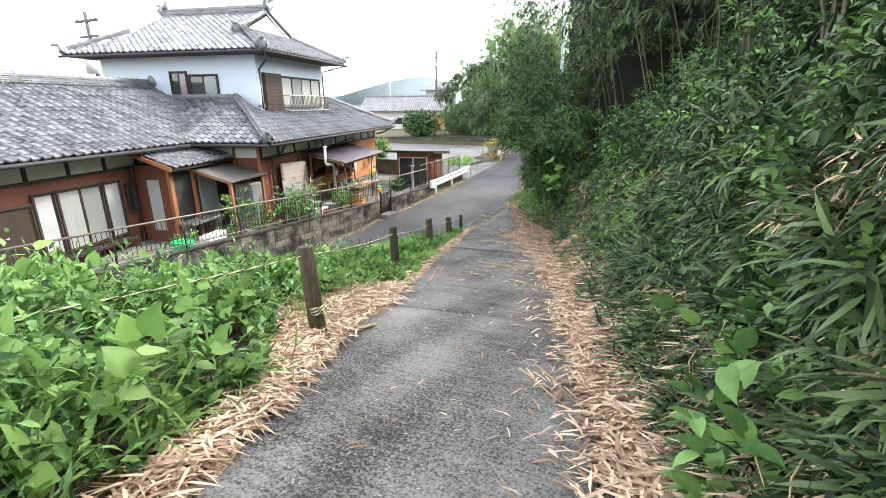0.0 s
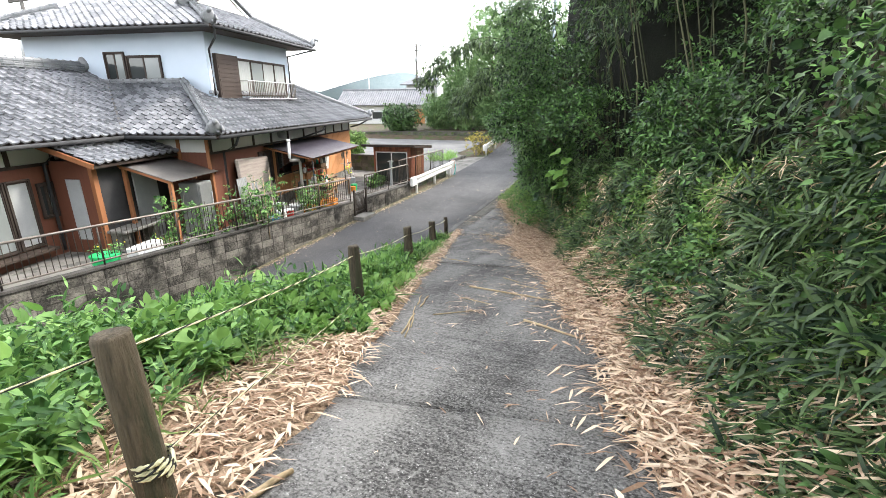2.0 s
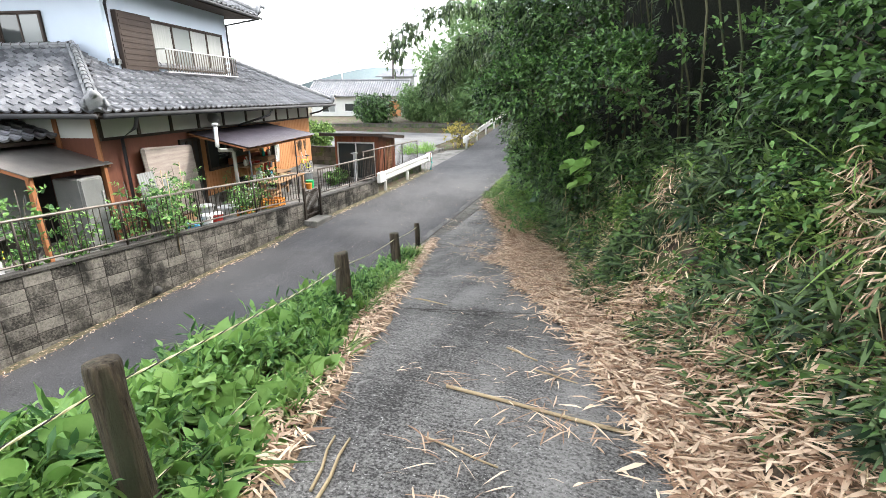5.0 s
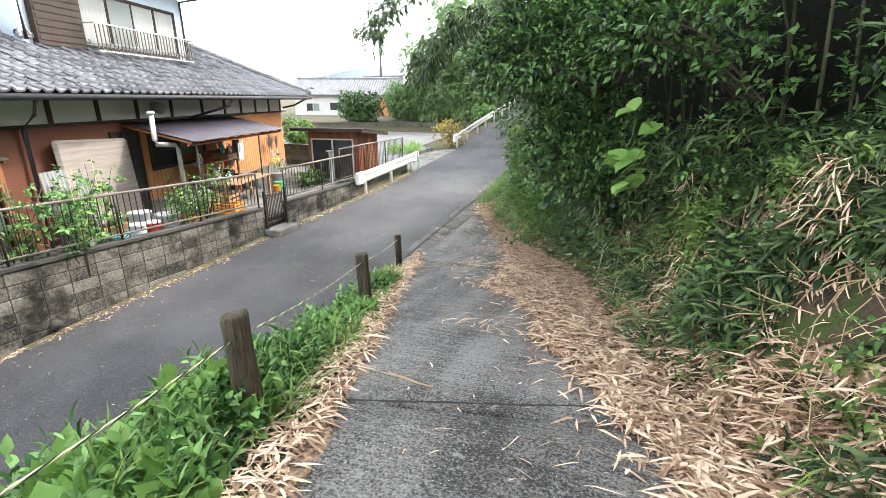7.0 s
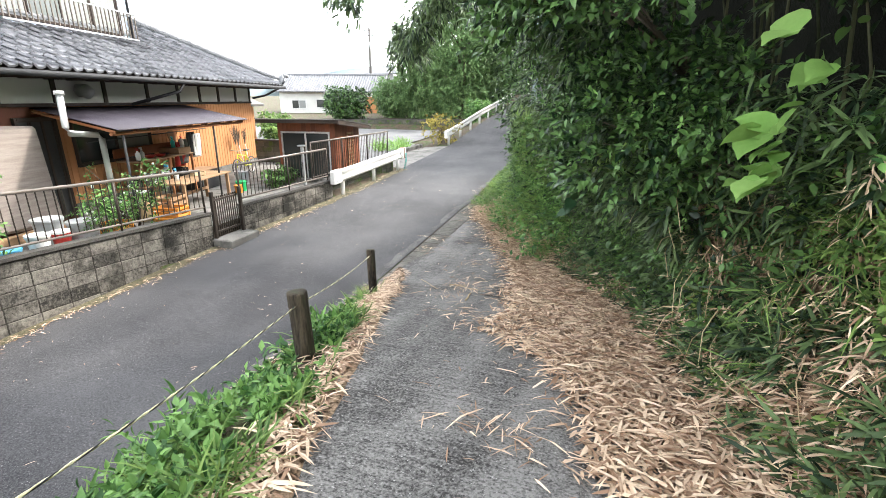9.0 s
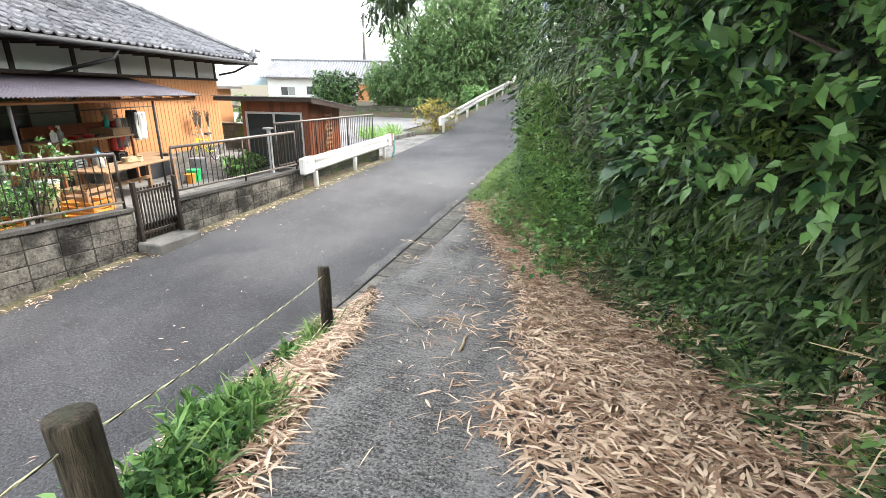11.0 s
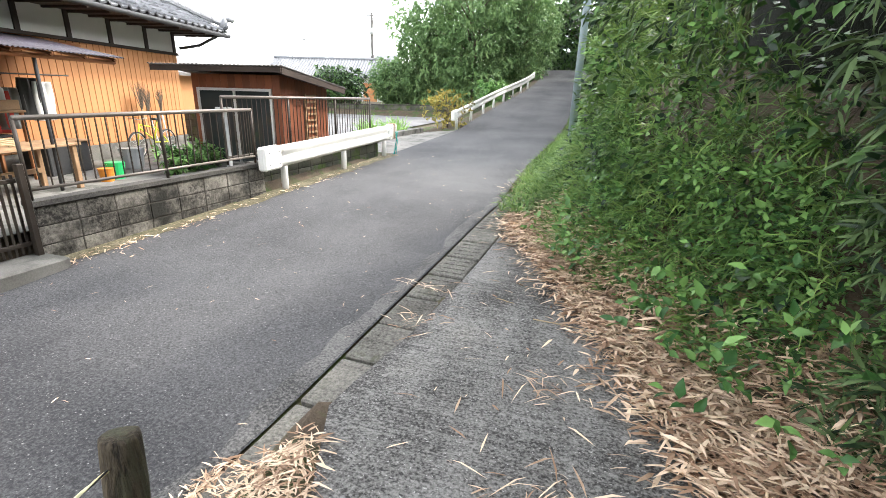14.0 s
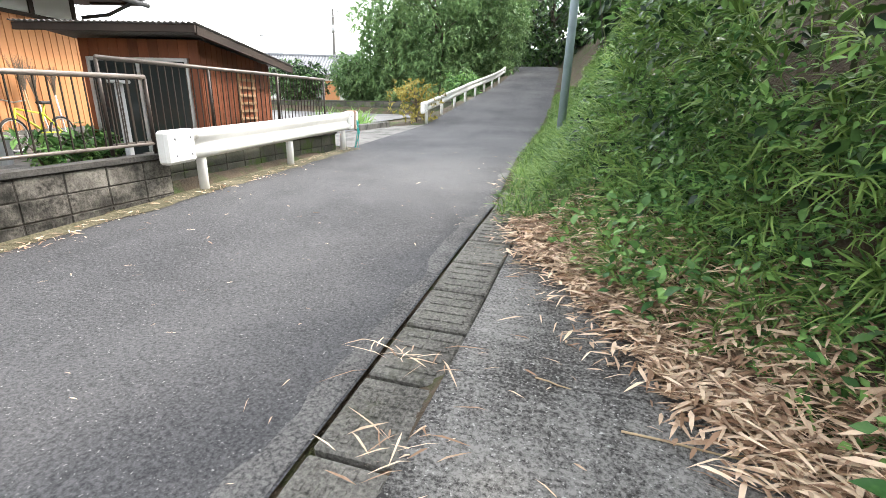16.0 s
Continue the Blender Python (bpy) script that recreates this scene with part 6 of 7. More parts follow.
def tree(x, y, z, h, w, mat=M_FARLEAF, n=700, L=0.35, W=0.16, label="", trunk=0.12, narrow=False, low=0.2):
    t = tagged(empty("tree", pose(x, y, z)), label, "tree")
    bm = bmesh.new()
    tube(bm, [(0, 0, -0.3), (0.05 * w, 0, h * 0.35), (-0.03 * w, 0.03 * w, h * 0.75)], [trunk, trunk * 0.75, trunk * 0.3], 8)
    cl = []
    for i in range(26):
        a, u = i * 2.4, low + (0.95 - low) * ((i + 0.5) / 26)
        r = w * 0.5 * math.sin(math.pi * min(1, 0.25 + 0.72 * (1 - u))) * random.uniform(0.55, 1.0)
        c = Vector((r * math.cos(a), r * math.sin(a), h * u))
        cl.append(c)
        tube(bm, [(0, 0, h * u * 0.7), c * 0.6 + Vector((0, 0, h * u * 0.33)), c], [trunk * 0.4, trunk * 0.22, trunk * 0.08], 5)
    part("trunk", bm, M_BARK, t, smooth=True)
    cc = np.array([list(c) for c in cl])
    idx = RNG.integers(0, len(cc), n)
    off = unit(RNG.normal(size=(n, 3))) * RNG.uniform(0.5, 1.0, (n, 1)) ** 0.5 * np.array([w * 0.24, w * 0.24, h * 0.14])
    P = cc[idx] + off
    D = unit(off + np.array([0, 0, -0.1]) + RNG.normal(size=(n, 3)) * 0.3)
    leaf_mesh("crown", *sprigs(P, D, 7, L * 1.3, L, W, 0.8, 0.35), mat, narrow, t, top=False)
    return t


tree(-22.9, 46.0, -1.7, 2.6, 3.3, M_BROAD, 900, 0.22, 0.12, "round dark green garden shrub tree above the retaining wall", 0.08, low=0.1)
for x, y, z, h, w, n in ((-20.0, 50, -1.5, 3.2, 3.6, 600), (-17.0, 49, -1.4, 6.8, 4.6, 1300), (-13.4, 48, -1.2, 9.6, 6.0, 1900), (-10.6, 51, -0.6, 8.5, 4.6, 1500), (-15.0, 56, -1.0, 13.0, 6.5, 1600), (-11.5, 59, -0.6, 13.5, 6.5, 1600), (-22.5, 58, -1.6, 3.0, 3.5, 400), (-18.5, 58, -1.5, 6.0, 4.5, 900)):
    tree(x, y, z, h, w, M_FARLEAF, int(n * 2.1), 0.25, 0.10, "feathery green roadside tree beyond the gravel lot", 0.14, low=0.06)
for x, y, z, h, w in ((-6.5, 66, 1.2, 10, 7), (-1.0, 62, 1.5, 11, 8), (-10, 72, 1.2, 9, 8), (4, 60, 4.0, 9, 8), (-0.6, 50, 1.5, 9, 6), (-0.8, 41, 1.0, 9, 6), (-1.0, 34, 0.6, 9, 5.5)):
    tree(x, y, z, h, w, M_BROAD, 900, 0.5, 0.25, "dark wooded slope beside the climbing lane", 0.2, low=0.05)
tree(-19.2, 31, -2.3, 1.5, 1.4, M_GRASS, 300, 0.2, 0.1, "light green garden bush behind the shed", 0.05, low=0.1)
tree(-10.1, 31.8, -2.15, 1.45, 1.7, M_YELLEAF, 170, 0.12, 0.06, "yellow-green bush beside the guardrail", 0.04, low=0.15)
tree(-10.0, 40.0, -1.3, 1.3, 1.6, M_WEED, 300, 0.16, 0.08, "green bush behind the climbing guardrail", 0.04, low=0.1)

# far hills
hx_ = np.linspace(-420, 160, 80)
hz_ = 14 + 9 * np.sin(hx_ * 0.021) + 6 * np.sin(hx_ * 0.053 + 1)
V = [(x, 420, -5) for x in hx_] + [(x, 430 + 30 * math.sin(x * 0.05), z) for x, z in zip(hx_, hz_)] + [(x, 520, z * 0.6) for x, z in zip(hx_, hz_)]
F = [(i + r * 80, i + 1 + r * 80, i + 81 + r * 80, i + 80 + r * 80) for i in range(79) for r in (0, 1)]
tagged(mesh("backdrop", V, F, M_HILL, smooth=True), "low wooded hills on the horizon", "hill", kind="structure")


# ---- yard clutter ----
def in_house(name, u, v, z, label, cat, turn=0.0, group=""):
    """An empty at a place given in the house's own directions."""
    return tagged(empty(name, HOUSE @ pose(u, v, z, 0, 0, turn)), label, cat, group)


GZ = YARD + 0.02


def bucket(u, v, r, h, mat, label, lid=None, handle=True):
    b = in_house("bucket", u, v, GZ, label, "bucket", random.uniform(0, 90))
    bm = bmesh.new()
    tube(bm, [(0, 0, 0), (0, 0, h * 0.95), (0, 0, h * 0.951), (0, 0, h)], [r * 0.8, r, r * 1.06, r * 1.06], 18, False)
    tube(bm, [(0, 0, h), (0, 0, h * 0.1)], [r * 0.98, r * 0.78], 18)
    part("body", bm, mat, b, smooth=False)
    if lid:
        part("lid", tube(bmesh.new(), [(0, 0, h), (0, 0, h + 0.03), (0, 0, h + 0.05)], [r * 1.1, r * 1.08, r * 0.5], 18), lid, b)
    if handle:
        tubepart("handle", [(r, 0, h * 0.92), (r * 0.8, 0.0, h * 0.75), (0, r * 1.05, h * 0.6), (-r * 0.8, 0, h * 0.75), (-r, 0, h * 0.92)], 0.005, M_ALU, b, 5)
    return b


def crate(u, v, z, w, d, h, mat, label, turn=0.0):
    c = in_house("crate", u, v, z, label, "crate", turn)
    boxpart("base", (-w / 2, -d / 2, 0), (w / 2, d / 2, 0.02), mat, c, 0.004)
    for k in range(4):
        zz = 0.02 + k * (h - 0.03) / 3.2
        for sx in (-1, 1):
            boxpart("slat", (sx * w / 2 - 0.012, -d / 2, zz), (sx * w / 2 + 0.012, d / 2, zz + h / 6), mat, c, 0.003)
            boxpart("slat", (-w / 2 + 0.013, sx * d / 2 - 0.012, zz), (w / 2 - 0.013, sx * d / 2 + 0.012, zz + h / 6), mat, c, 0.003)
    for sx in (-1, 1):
        for sy in (-1, 1):
            boxpart("corner_post", (sx * w / 2 - 0.02, sy * d / 2 - 0.02, 0), (sx * w / 2 + 0.02, sy * d / 2 + 0.02, h), mat, c, 0.004)
    return c


def bottle(u, v, z, mat, cap, label, h=0.2, r=0.035):
    b = in_house("bottle", u, v, z, label, "bottle")
    part("body", tube(bmesh.new(), [(0, 0, 0), (0, 0, h * 0.6), (0, 0, h * 0.78), (0, 0, h * 0.86)], [r, r, r * 0.4, r * 0.35], 12), mat, b, smooth=True)
    part("cap", tube(bmesh.new(), [(0, 0, h * 0.86), (0, 0, h)], [r * 0.42, r * 0.42], 10), cap, b)
    boxpart("nozzle", (-0.012, -0.06, h), (0.012, 0.02, h + 0.03), cap, b, 0.004)


def bowl(u, v, z, r, mat, label):
    b = in_house("bowl", u, v, z, label, "bowl")
    bm = tube(bmesh.new(), [(0, 0, 0), (0, 0, 0.02), (0, 0, r * 0.5)], [r * 0.5, r * 0.75, r], 16, False)
    tube(bm, [(0, 0, r * 0.5), (0, 0, 0.015)], [r * 0.95, r * 0.45], 16)
    part("body", bm, mat, b)
    return b


# old mat leaning on the wall
mat_thing = in_house("straw_mat", -0.45, 2.55, GZ, "thick weathered straw mat leaning against the house wall", "mat")
bm = box(bmesh.new(), (-0.06, -0.9, 0.18), (0.06, 0.9, 1.92), 0.05, Matrix.Rotation(-0.12, 4, "Y") @ Matrix.Rotation(-0.05, 4, "X"))
bmesh.ops.subdivide_edges(bm, edges=bm.edges[:], cuts=2, use_grid_fill=True)
for v in bm.verts:
    v.co.x += 0.02 * noise.noise(v.co * 2.5)
part("body", bm, M_TATAMI, mat_thing)
boxpart("plank", (0.0, -0.8, -0.02), (0.12, 0.8, 0.16), M_PLANK, mat_thing, 0.01)

# stove pipe
sp = in_house("stove_pipe", 0, 0, 0, "galvanised stove pipe with an elbow beside the awning", "pipe")
tubepart("pipe", [(0.48, 2.96, 0.10), (0.48, 2.94, -0.42), (0.48, 3.0, -0.52), (0.48, 3.55, -0.58), (0.48, 3.64, -0.66), (0.48, 3.64, -1.75)], 0.05, M_ALU, sp, 12)
tubepart("cowl", [(0.48, 2.96, 0.09), (0.48, 2.96, 0.15)], [0.075, 0.065], M_WHITE, sp, 12)
tubepart("stove_body", [(0.48, 3.64, -1.75), (0.48, 3.64, GZ)], 0.16, M_DARK, sp, 14)

# work shelf against the wall
shelf = in_house("work_shelf", 0, 0, 0, "rough plank shelf crowded with tools under the awning", "shelf")
boxpart("top_board", (-0.62, 5.2, -1.30), (-0.05, 7.15, -1.265), M_PLANK, shelf)
boxpart("lower_board", (-0.62, 5.2, -1.86), (-0.05, 7.15, -1.83), M_PLANK, shelf)
boxpart("back_board", (-0.66, 5.2, -1.22), (-0.63, 7.15, -1.02), M_REDWOOD, shelf)
boxpart("end_box", (-0.6, 6.6, -1.26), (-0.08, 7.1, -1.12), M_PLANK, shelf)
for vv in (5.25, 6.2, 7.1):
    for uu in (-0.6, -0.09):
        boxpart("leg", (uu - 0.025, vv - 0.025, GZ), (uu + 0.025, vv + 0.025, -1.30), M_ORTIMBER, shelf)
for u, v, m_, c, t in ((-0.2, 5.35, M_WHITE, M_RED, "white spray bottle with a red cap on the shelf"), (-0.25, 5.55, M_GREY, M_WHITE, "clear plastic bottle on the shelf"), (-0.3, 6.75, M_TEAL, M_TEAL, "teal watering bottle on the shelf"), (-0.2, 6.95, M_WHITE, M_RED, "white detergent bottle on the shelf")):
    bottle(u, v, -1.264 if v < 6.6 else -1.12, m_, c, t, 0.24, 0.05)
for u, v, r, m_, t in ((-0.3, 5.85, 0.13, M_RED, "red plastic bowl on the shelf"), (-0.25, 6.15, 0.12, M_RED, "stacked red basin on the shelf"), (-0.3, 6.4, 0.1, M_BLACK, "black pan on the shelf")):
    bowl(u, v, -1.264, r, m_, t)
bottle(-0.3, 6.35, -1.828, M_WHITE, M_BLUE, "white jerrycan with a blue cap", 0.34, 0.13)
for v, m_ in ((5.4, M_BLACK), (5.75, M_GREY), (6.85, M_DARK)):
    crate(-0.32, v, -1.828, 0.3, 0.24, 0.2, m_, "small dark tool box on the shelf's lower board")

table = in_house("work_table", 0, 0, 0, "low plank work table beside the gate", "table")
for k in range(4):
    boxpart("plank", (0.42 + k * 0.17, 4.8, -1.70), (0.58 + k * 0.17, 6.75, -1.665), M_PLANK, table)
for vv in (4.9, 6.65):
    for uu in (0.47, 1.03):
        boxpart("leg", (uu - 0.035, vv - 0.035, GZ), (uu + 0.035, vv + 0.035, -1.70), M_PLANK, table)
boxpart("stretcher", (0.47, 4.9, -2.1), (0.51, 6.65, -2.03), M_PLANK, table)
bottle(0.7, 5.2, -1.664, M_WHITE, M_BLUE, "white bottle with a blue label on the work table", 0.24, 0.05)
gl = in_house("rope_bundle", 0.75, 5.9, -1.65, "straw-coloured rope bundle on the work table", "rope")
tubepart("coil", [(0.12 * math.cos(a) + 0.02 * math.sin(3 * a), 0.2 * math.sin(a), 0.01 * a / 3) for a in np.linspace(0, 25, 90)], 0.012, M_STALK, gl, 5)
stool = in_house("stool", -0.3, 7.75, GZ, "dark box stool with things piled on it", "stool")
boxpart("body", (-0.25, -0.4, 0), (0.25, 0.4, 0.5), M_DARK, stool, 0.01)
boxpart("board", (-0.28, -0.45, 0.5), (0.28, 0.45, 0.53), M_PLANK, stool)
for v, z, m_, t in ((7.5, -1.1, M_BLACK, "black jacket hanging from the awning rail"), (7.75, -1.15, M_WHITE, "pale cloth hanging from the awning rail"), (7.15, -1.25, M_DULL, "grey-green cloth hung over the shelf end"), (7.0, -1.3, M_RED, "dark red cloth hung over the shelf end")):
    c = in_house("cloth", -0.35, v, z, t, "cloth")
    bm = bmesh.new()
    bmesh.ops.create_grid(bm, x_segments=8, y_segments=10, size=0.5)
    for q in bm.verts:
        a, b2 = q.co.x, q.co.y
        q.co = Vector((0.05 * math.sin(a * 14 + b2 * 2) + 0.03, a * 0.34 * (1 - 0.25 * b2), b2 * 0.6))
    cb = part("body", bm, m_, c, smooth=True)
    cb.modifiers.new("thick", "SOLIDIFY").thickness = 0.012
pr = in_house("hanging_rail", 0, 0, 0, "thin rail under the awning with hanging cord", "rail")
tubepart("bar", [(-0.3, 4.2, -0.78), (-0.3, 8.3, -0.74)], 0.012, M_DARK, pr, 6)
brd = in_house("leaning_board", -0.6, 7.35, -1.3, "pale board leaning on the wall", "board")
boxpart("body", (-0.02, -0.12, 0), (0.0, 0.12, 0.6), M_PLANK, brd, 0.004, m=Matrix.Rotation(0.35, 4, "X"))

# brooms
for k, (v, h, t) in enumerate(((10.35, 1.42, 0.03), (10.62, 1.28, -0.04), (10.95, 1.3, 0.05))):
    b = in_house("bamboo_broom", -0.62, v, GZ + 0.05, "bamboo twig broom standing upside down by the wall", "broom", group="brooms by the wall")
    tubepart("handle", [(0.12, 0, 0), (0, t, h * 0.65)], 0.014, M_WHITE if k else M_STALK, b, 6)
    bm = bmesh.new()
    for _ in range(70):
        a, w = random.uniform(0, 6.28), random.uniform(0.02, 0.26 if k == 0 else 0.16)
        tube(bm, [(0, t, h * 0.6), (0.5 * w * math.cos(a) * 0.4, t + 0.5 * w * math.sin(a), h * 0.82), (w * math.cos(a) * 0.45, t + w * math.sin(a), h + random.uniform(-0.12, 0.06))], [0.004, 0.003, 0.0015], 3, False)
    part("bristle", bm, M_BARK, b)["kind"] = "stuff"

# bicycle
bike = in_house("bicycle", -0.25, 9.6, GZ, "small yellow-green bicycle parked by the wall", "bicycle")
for y in (0.0, 0.95):
    w = part("wheel", tube(bmesh.new(), [(0, y + 0.26 * math.cos(a), 0.28 + 0.26 * math.sin(a)) for a in np.linspace(0, 6.283, 25)], 0.018, 6, False), M_BLACK, bike, smooth=True)
    part("rim", tube(bmesh.new(), [(0, y + 0.235 * math.cos(a), 0.28 + 0.235 * math.sin(a)) for a in np.linspace(0, 6.283, 25)], 0.009, 5, False), M_ALU, w)
    bm = bmesh.new()
    for k in range(12):
        a = k * 0.5236
        tube(bm, [(0, y, 0.28), (0, y + 0.23 * math.cos(a), 0.28 + 0.23 * math.sin(a))], 0.002, 3, False)
    part("spokes", bm, M_ALU, w)
bm = bmesh.new()
for a, b2 in (((0, 0.0, 0.28), (0, 0.12, 0.7)), ((0, 0.12, 0.62), (0, 0.5, 0.36)), ((0, 0.5, 0.30), (0, 0.68, 0.75)), ((0, 0.14, 0.68), (0, 0.62, 0.6)), ((0, 0.5, 0.3), (0, 0.95, 0.28)), ((0, 0.62, 0.6), (0, 0.95, 0.28))):
    tube(bm, [a, b2], 0.016, 6)
part("frame", bm, paint("lime_paint", (0.55, 0.6, 0.04)), bike, smooth=True)
tubepart("handlebar", [(-0.2, 0.1, 0.82), (0, 0.13, 0.78), (0.2, 0.1, 0.82)], 0.011, M_ALU, bike, 6)
boxpart("saddle", (-0.06, 0.56, 0.75), (0.06, 0.8, 0.80), M_BLACK, bike, 0.02)

# buckets, crates, bins
bucket(0.50, 1.45, 0.17, 0.26, M_BLUE, "pale blue plastic bucket behind the fence")
bucket(0.58, 1.88, 0.15, 0.34, M_WHITE, "white lidded plastic pail behind the fence", M_WHITE)
bucket(0.68, 2.18, 0.13, 0.32, M_RED, "red plastic pail with a white lid", M_WHITE, False)
bucket(0.75, 2.55, 0.22, 0.40, M_GREY, "grey lidded bin beside the crate", M_GREY, False)
bucket(0.15, 2.52, 0.21, 0.42, M_GREY, "second grey lidded bin beside the crate", M_GREY, False)
crate(0.95, 2.98, GZ, 0.34, 0.34, 0.28, M_ORNG, "orange plastic crate among the pots")
crate(1.15, 4.2, GZ + 0.02, 0.5, 0.36, 0.26, M_ORNG, "orange plastic crate before the work table")
crate(0.9, 4.55, GZ, 0.4, 0.5, 0.4, M_PLANK, "brown wooden box beside the table")
bucket(0.55, 4.2, 0.17, 0.55, paint("beige_tank", (0.5, 0.38, 0.22)), "beige rounded tank beside the work table", M_GREY, False)
bucket(0.45, 8.5, 0.2, 0.36, M_GREY, "dark grey round tub by the wall")
bucket(0.95, 7.45, 0.14, 0.26, M_GREEN, "bright green plastic basket by the gate")
bucket(1.0, 7.2, 0.11, 0.2, M_ORNG, "orange plastic pot by the gate", None, False)
bucket(-0.9, -3.1, 0.28, 0.5, M_GREEN, "bright green plastic tub with yellow flowers")
ac = in_house("outdoor_unit", -0.3, -2.65, GZ, "white air conditioner outdoor unit", "air conditioner")
boxpart("case", (-0.15, -0.38, 0.08), (0.15, 0.38, 0.62), M_WHITE, ac, 0.02)
tubepart("fan_grille", [(0.15, -0.08, 0.35), (0.165, -0.08, 0.35)], 0.22, M_GREY, ac, 20)
bench = in_house("stone_bench", -2.0, -0.95, GZ, "old stone slab bench beside the porch", "bench")
boxpart("slab", (-0.5, -0.75, 0.5), (0.35, 0.65, 0.58), M_CONC, bench, 0.02)
for y in (-0.55, 0.45):
    boxpart("leg", (-0.35, y - 0.1, 0), (0.2, y + 0.1, 0.5), M_CONC, bench, 0.02)
wh = in_house("washing_machine", -1.1, 0.35, GZ, "grey upright appliance under the porch", "appliance")
boxpart("body", (-0.3, -0.3, 0), (0.3, 0.3, 1.5), M_DULL, wh, 0.03)
boxpart("door", (0.302, -0.27, 0.55), (0.32, 0.27, 1.46), M_DULL, wh, 0.01)
boxpart("handle", (0.32, 0.18, 0.8), (0.345, 0.21, 1.2), M_ALU, wh, 0.004)
tk = in_house("sheet_screen", 0.0, 1.15, GZ, "grey corrugated sheets leaning by the porch post", "sheet")
corrugated("sheet", (0.0, -0.35, 0.0), (0, 0.5, 0), (-0.12, 0, 1.5), M_DULL, tk)
corrugated("sheet", (0.1, 0.2, 0.0), (0, 0.3, 0), (-0.1, 0, 1.3), M_DULL, tk)


def yard_plant(u, v, h, w, n, mat, label, L=0.07, W=0.035, flowers=None, thin=False):
    """A garden plant: stems and leaves, perhaps with flowers."""
    p = in_house("garden_plant", u, v, GZ, label, "plant")
    P, D = [], []
    for k in range(9 if not thin else 5):
        a, r = k * 2.4, w * random.uniform(0.15, 0.55)
        top = Vector((r * math.cos(a), r * math.sin(a), h * random.uniform(0.65, 1.05)))
        tubepart("stem", [(0.03 * math.cos(a), 0.03 * math.sin(a), 0), top * 0.55 + Vector((0, 0, h * 0.12)), top], [0.010, 0.008, 0.004], M_BARK, p, 5)
        for _ in range(n // 9):
            f = random.uniform(0.25, 1.0)
            c = top * f
            P.append(c + Vector((random.gauss(0, w * 0.10), random.gauss(0, w * 0.10), random.gauss(0, 0.05))))
            D.append(Vector((random.gauss(0, 1), random.gauss(0, 1), random.uniform(-0.2, 1))).normalized())
    leaf_mesh("foliage", *sprigs(np.array([list(q) for q in P]), np.array([list(q) for q in D]), 7, 0.14, L, W, 0.8, 0.2), mat, False, p, top=False)
    if flowers:
        bm = bmesh.new()
        bmesh.ops.create_icosphere(bm, subdivisions=1, radius=0.022)
        first = part("flower", bm, flowers, p)
        first.matrix_basis = Matrix.Translation(P[0] + Vector((0, 0, 0.06)))
        for q in P[6::6]:
            bloom = new("flower", first.data)
            bloom.parent = p
            bloom.matrix_basis = Matrix.Translation(q + Vector((0, 0, 0.06)))
    return p


yard_plant(1.05, 3.4, 1.3, 1.5, 170, M_WEED, "bushy white-flowered garden shrub behind the fence", flowers=M_WHITE)
yard_plant(1.1, 2.6, 1.0, 1.0, 90, M_WEED, "leafy garden shrub beside the crate", flowers=M_WHITE)
for u, v, h in ((1.1, 0.0, 1.6), (0.6, -0.5, 1.5), (0.9, 0.7, 1.7), (0.3, 0.9, 1.5), (0.4, -1.5, 1.3), (-0.1, -1.9, 1.6)):
    yard_plant(u, v, h, 0.85, 120, M_WEED, "thin climbing vegetable plant on stakes", 0.09, 0.05, thin=True)
    stk = in_house("plant_stake", u, v, GZ, "thin plant stake in the yard", "stake")
    tubepart("rod", [(0.06, 0.02, 0), (0.05, 0.03, h * 1.05)], 0.008, M_BRONZE if v < 0 else M_STALK, stk, 5)
yard_plant(-0.9, -3.0, 0.75, 0.6, 50, M_WEED, "potted yellow flowers in a green tub", flowers=M_YEL)
yard_plant(-0.6, -1.6, 0.5, 0.6, 50, M_WEED, "low garden greens behind the fence", flowers=M_YEL)
for v in np.arange(8.0, 11.2, 0.45):
    yard_plant(1.55 + 0.05 * (v - 8), v, 0.45, 0.6, 36, M_WEED, "row of leafy greens behind the short fence", 0.13, 0.06)

# ---- roadside bits ----
rb = tagged(empty("rusty_board"), "peeling white end board on the guardrail", "board")
boxpart("body", (-9.2, 24.0, -1.92), (-9.02, 24.06, -1.56), M_RUST, rb, 0.004)
net = tagged(empty("green_net"), "tangle of green netting at the guardrail post", "net")
for k in range(6):
    tubepart("strand", [(-9.06 + 0.02 * k, 24.05, -1.75), (-9.0 + 0.03 * math.sin(k), 24.1, -2.0), (-9.05 + 0.04 * math.cos(k * 2), 24.08, -2.3)], 0.006, M_TEAL, net, 4)
sc = tagged(empty("square_post"), "white square post beside the shed", "post")
boxpart("shaft", (-10.55, 20.0, GZ), (-10.47, 20.08, -1.22), M_GREY, sc, 0.01)
boxpart("cap", (-10.61, 19.94, -1.22), (-10.41, 20.14, -1.18), M_SHUTTER, sc, 0.01)
sp2 = tagged(empty("drain_spout"), "round drain outlet in the block wall", "drain")
tubepart("pipe", [(wall_x(10.9) - 0.02, 10.9, -2.82), (wall_x(10.9) + 0.06, 10.9, -2.84)], [0.075, 0.075], M_COPING, sp2, 16)
tubepart("hole", [(wall_x(10.9) + 0.058, 10.9, -2.84), (wall_x(10.9) + 0.064, 10.9, -2.84)], [0.055, 0.055], M_DARK, sp2, 16)


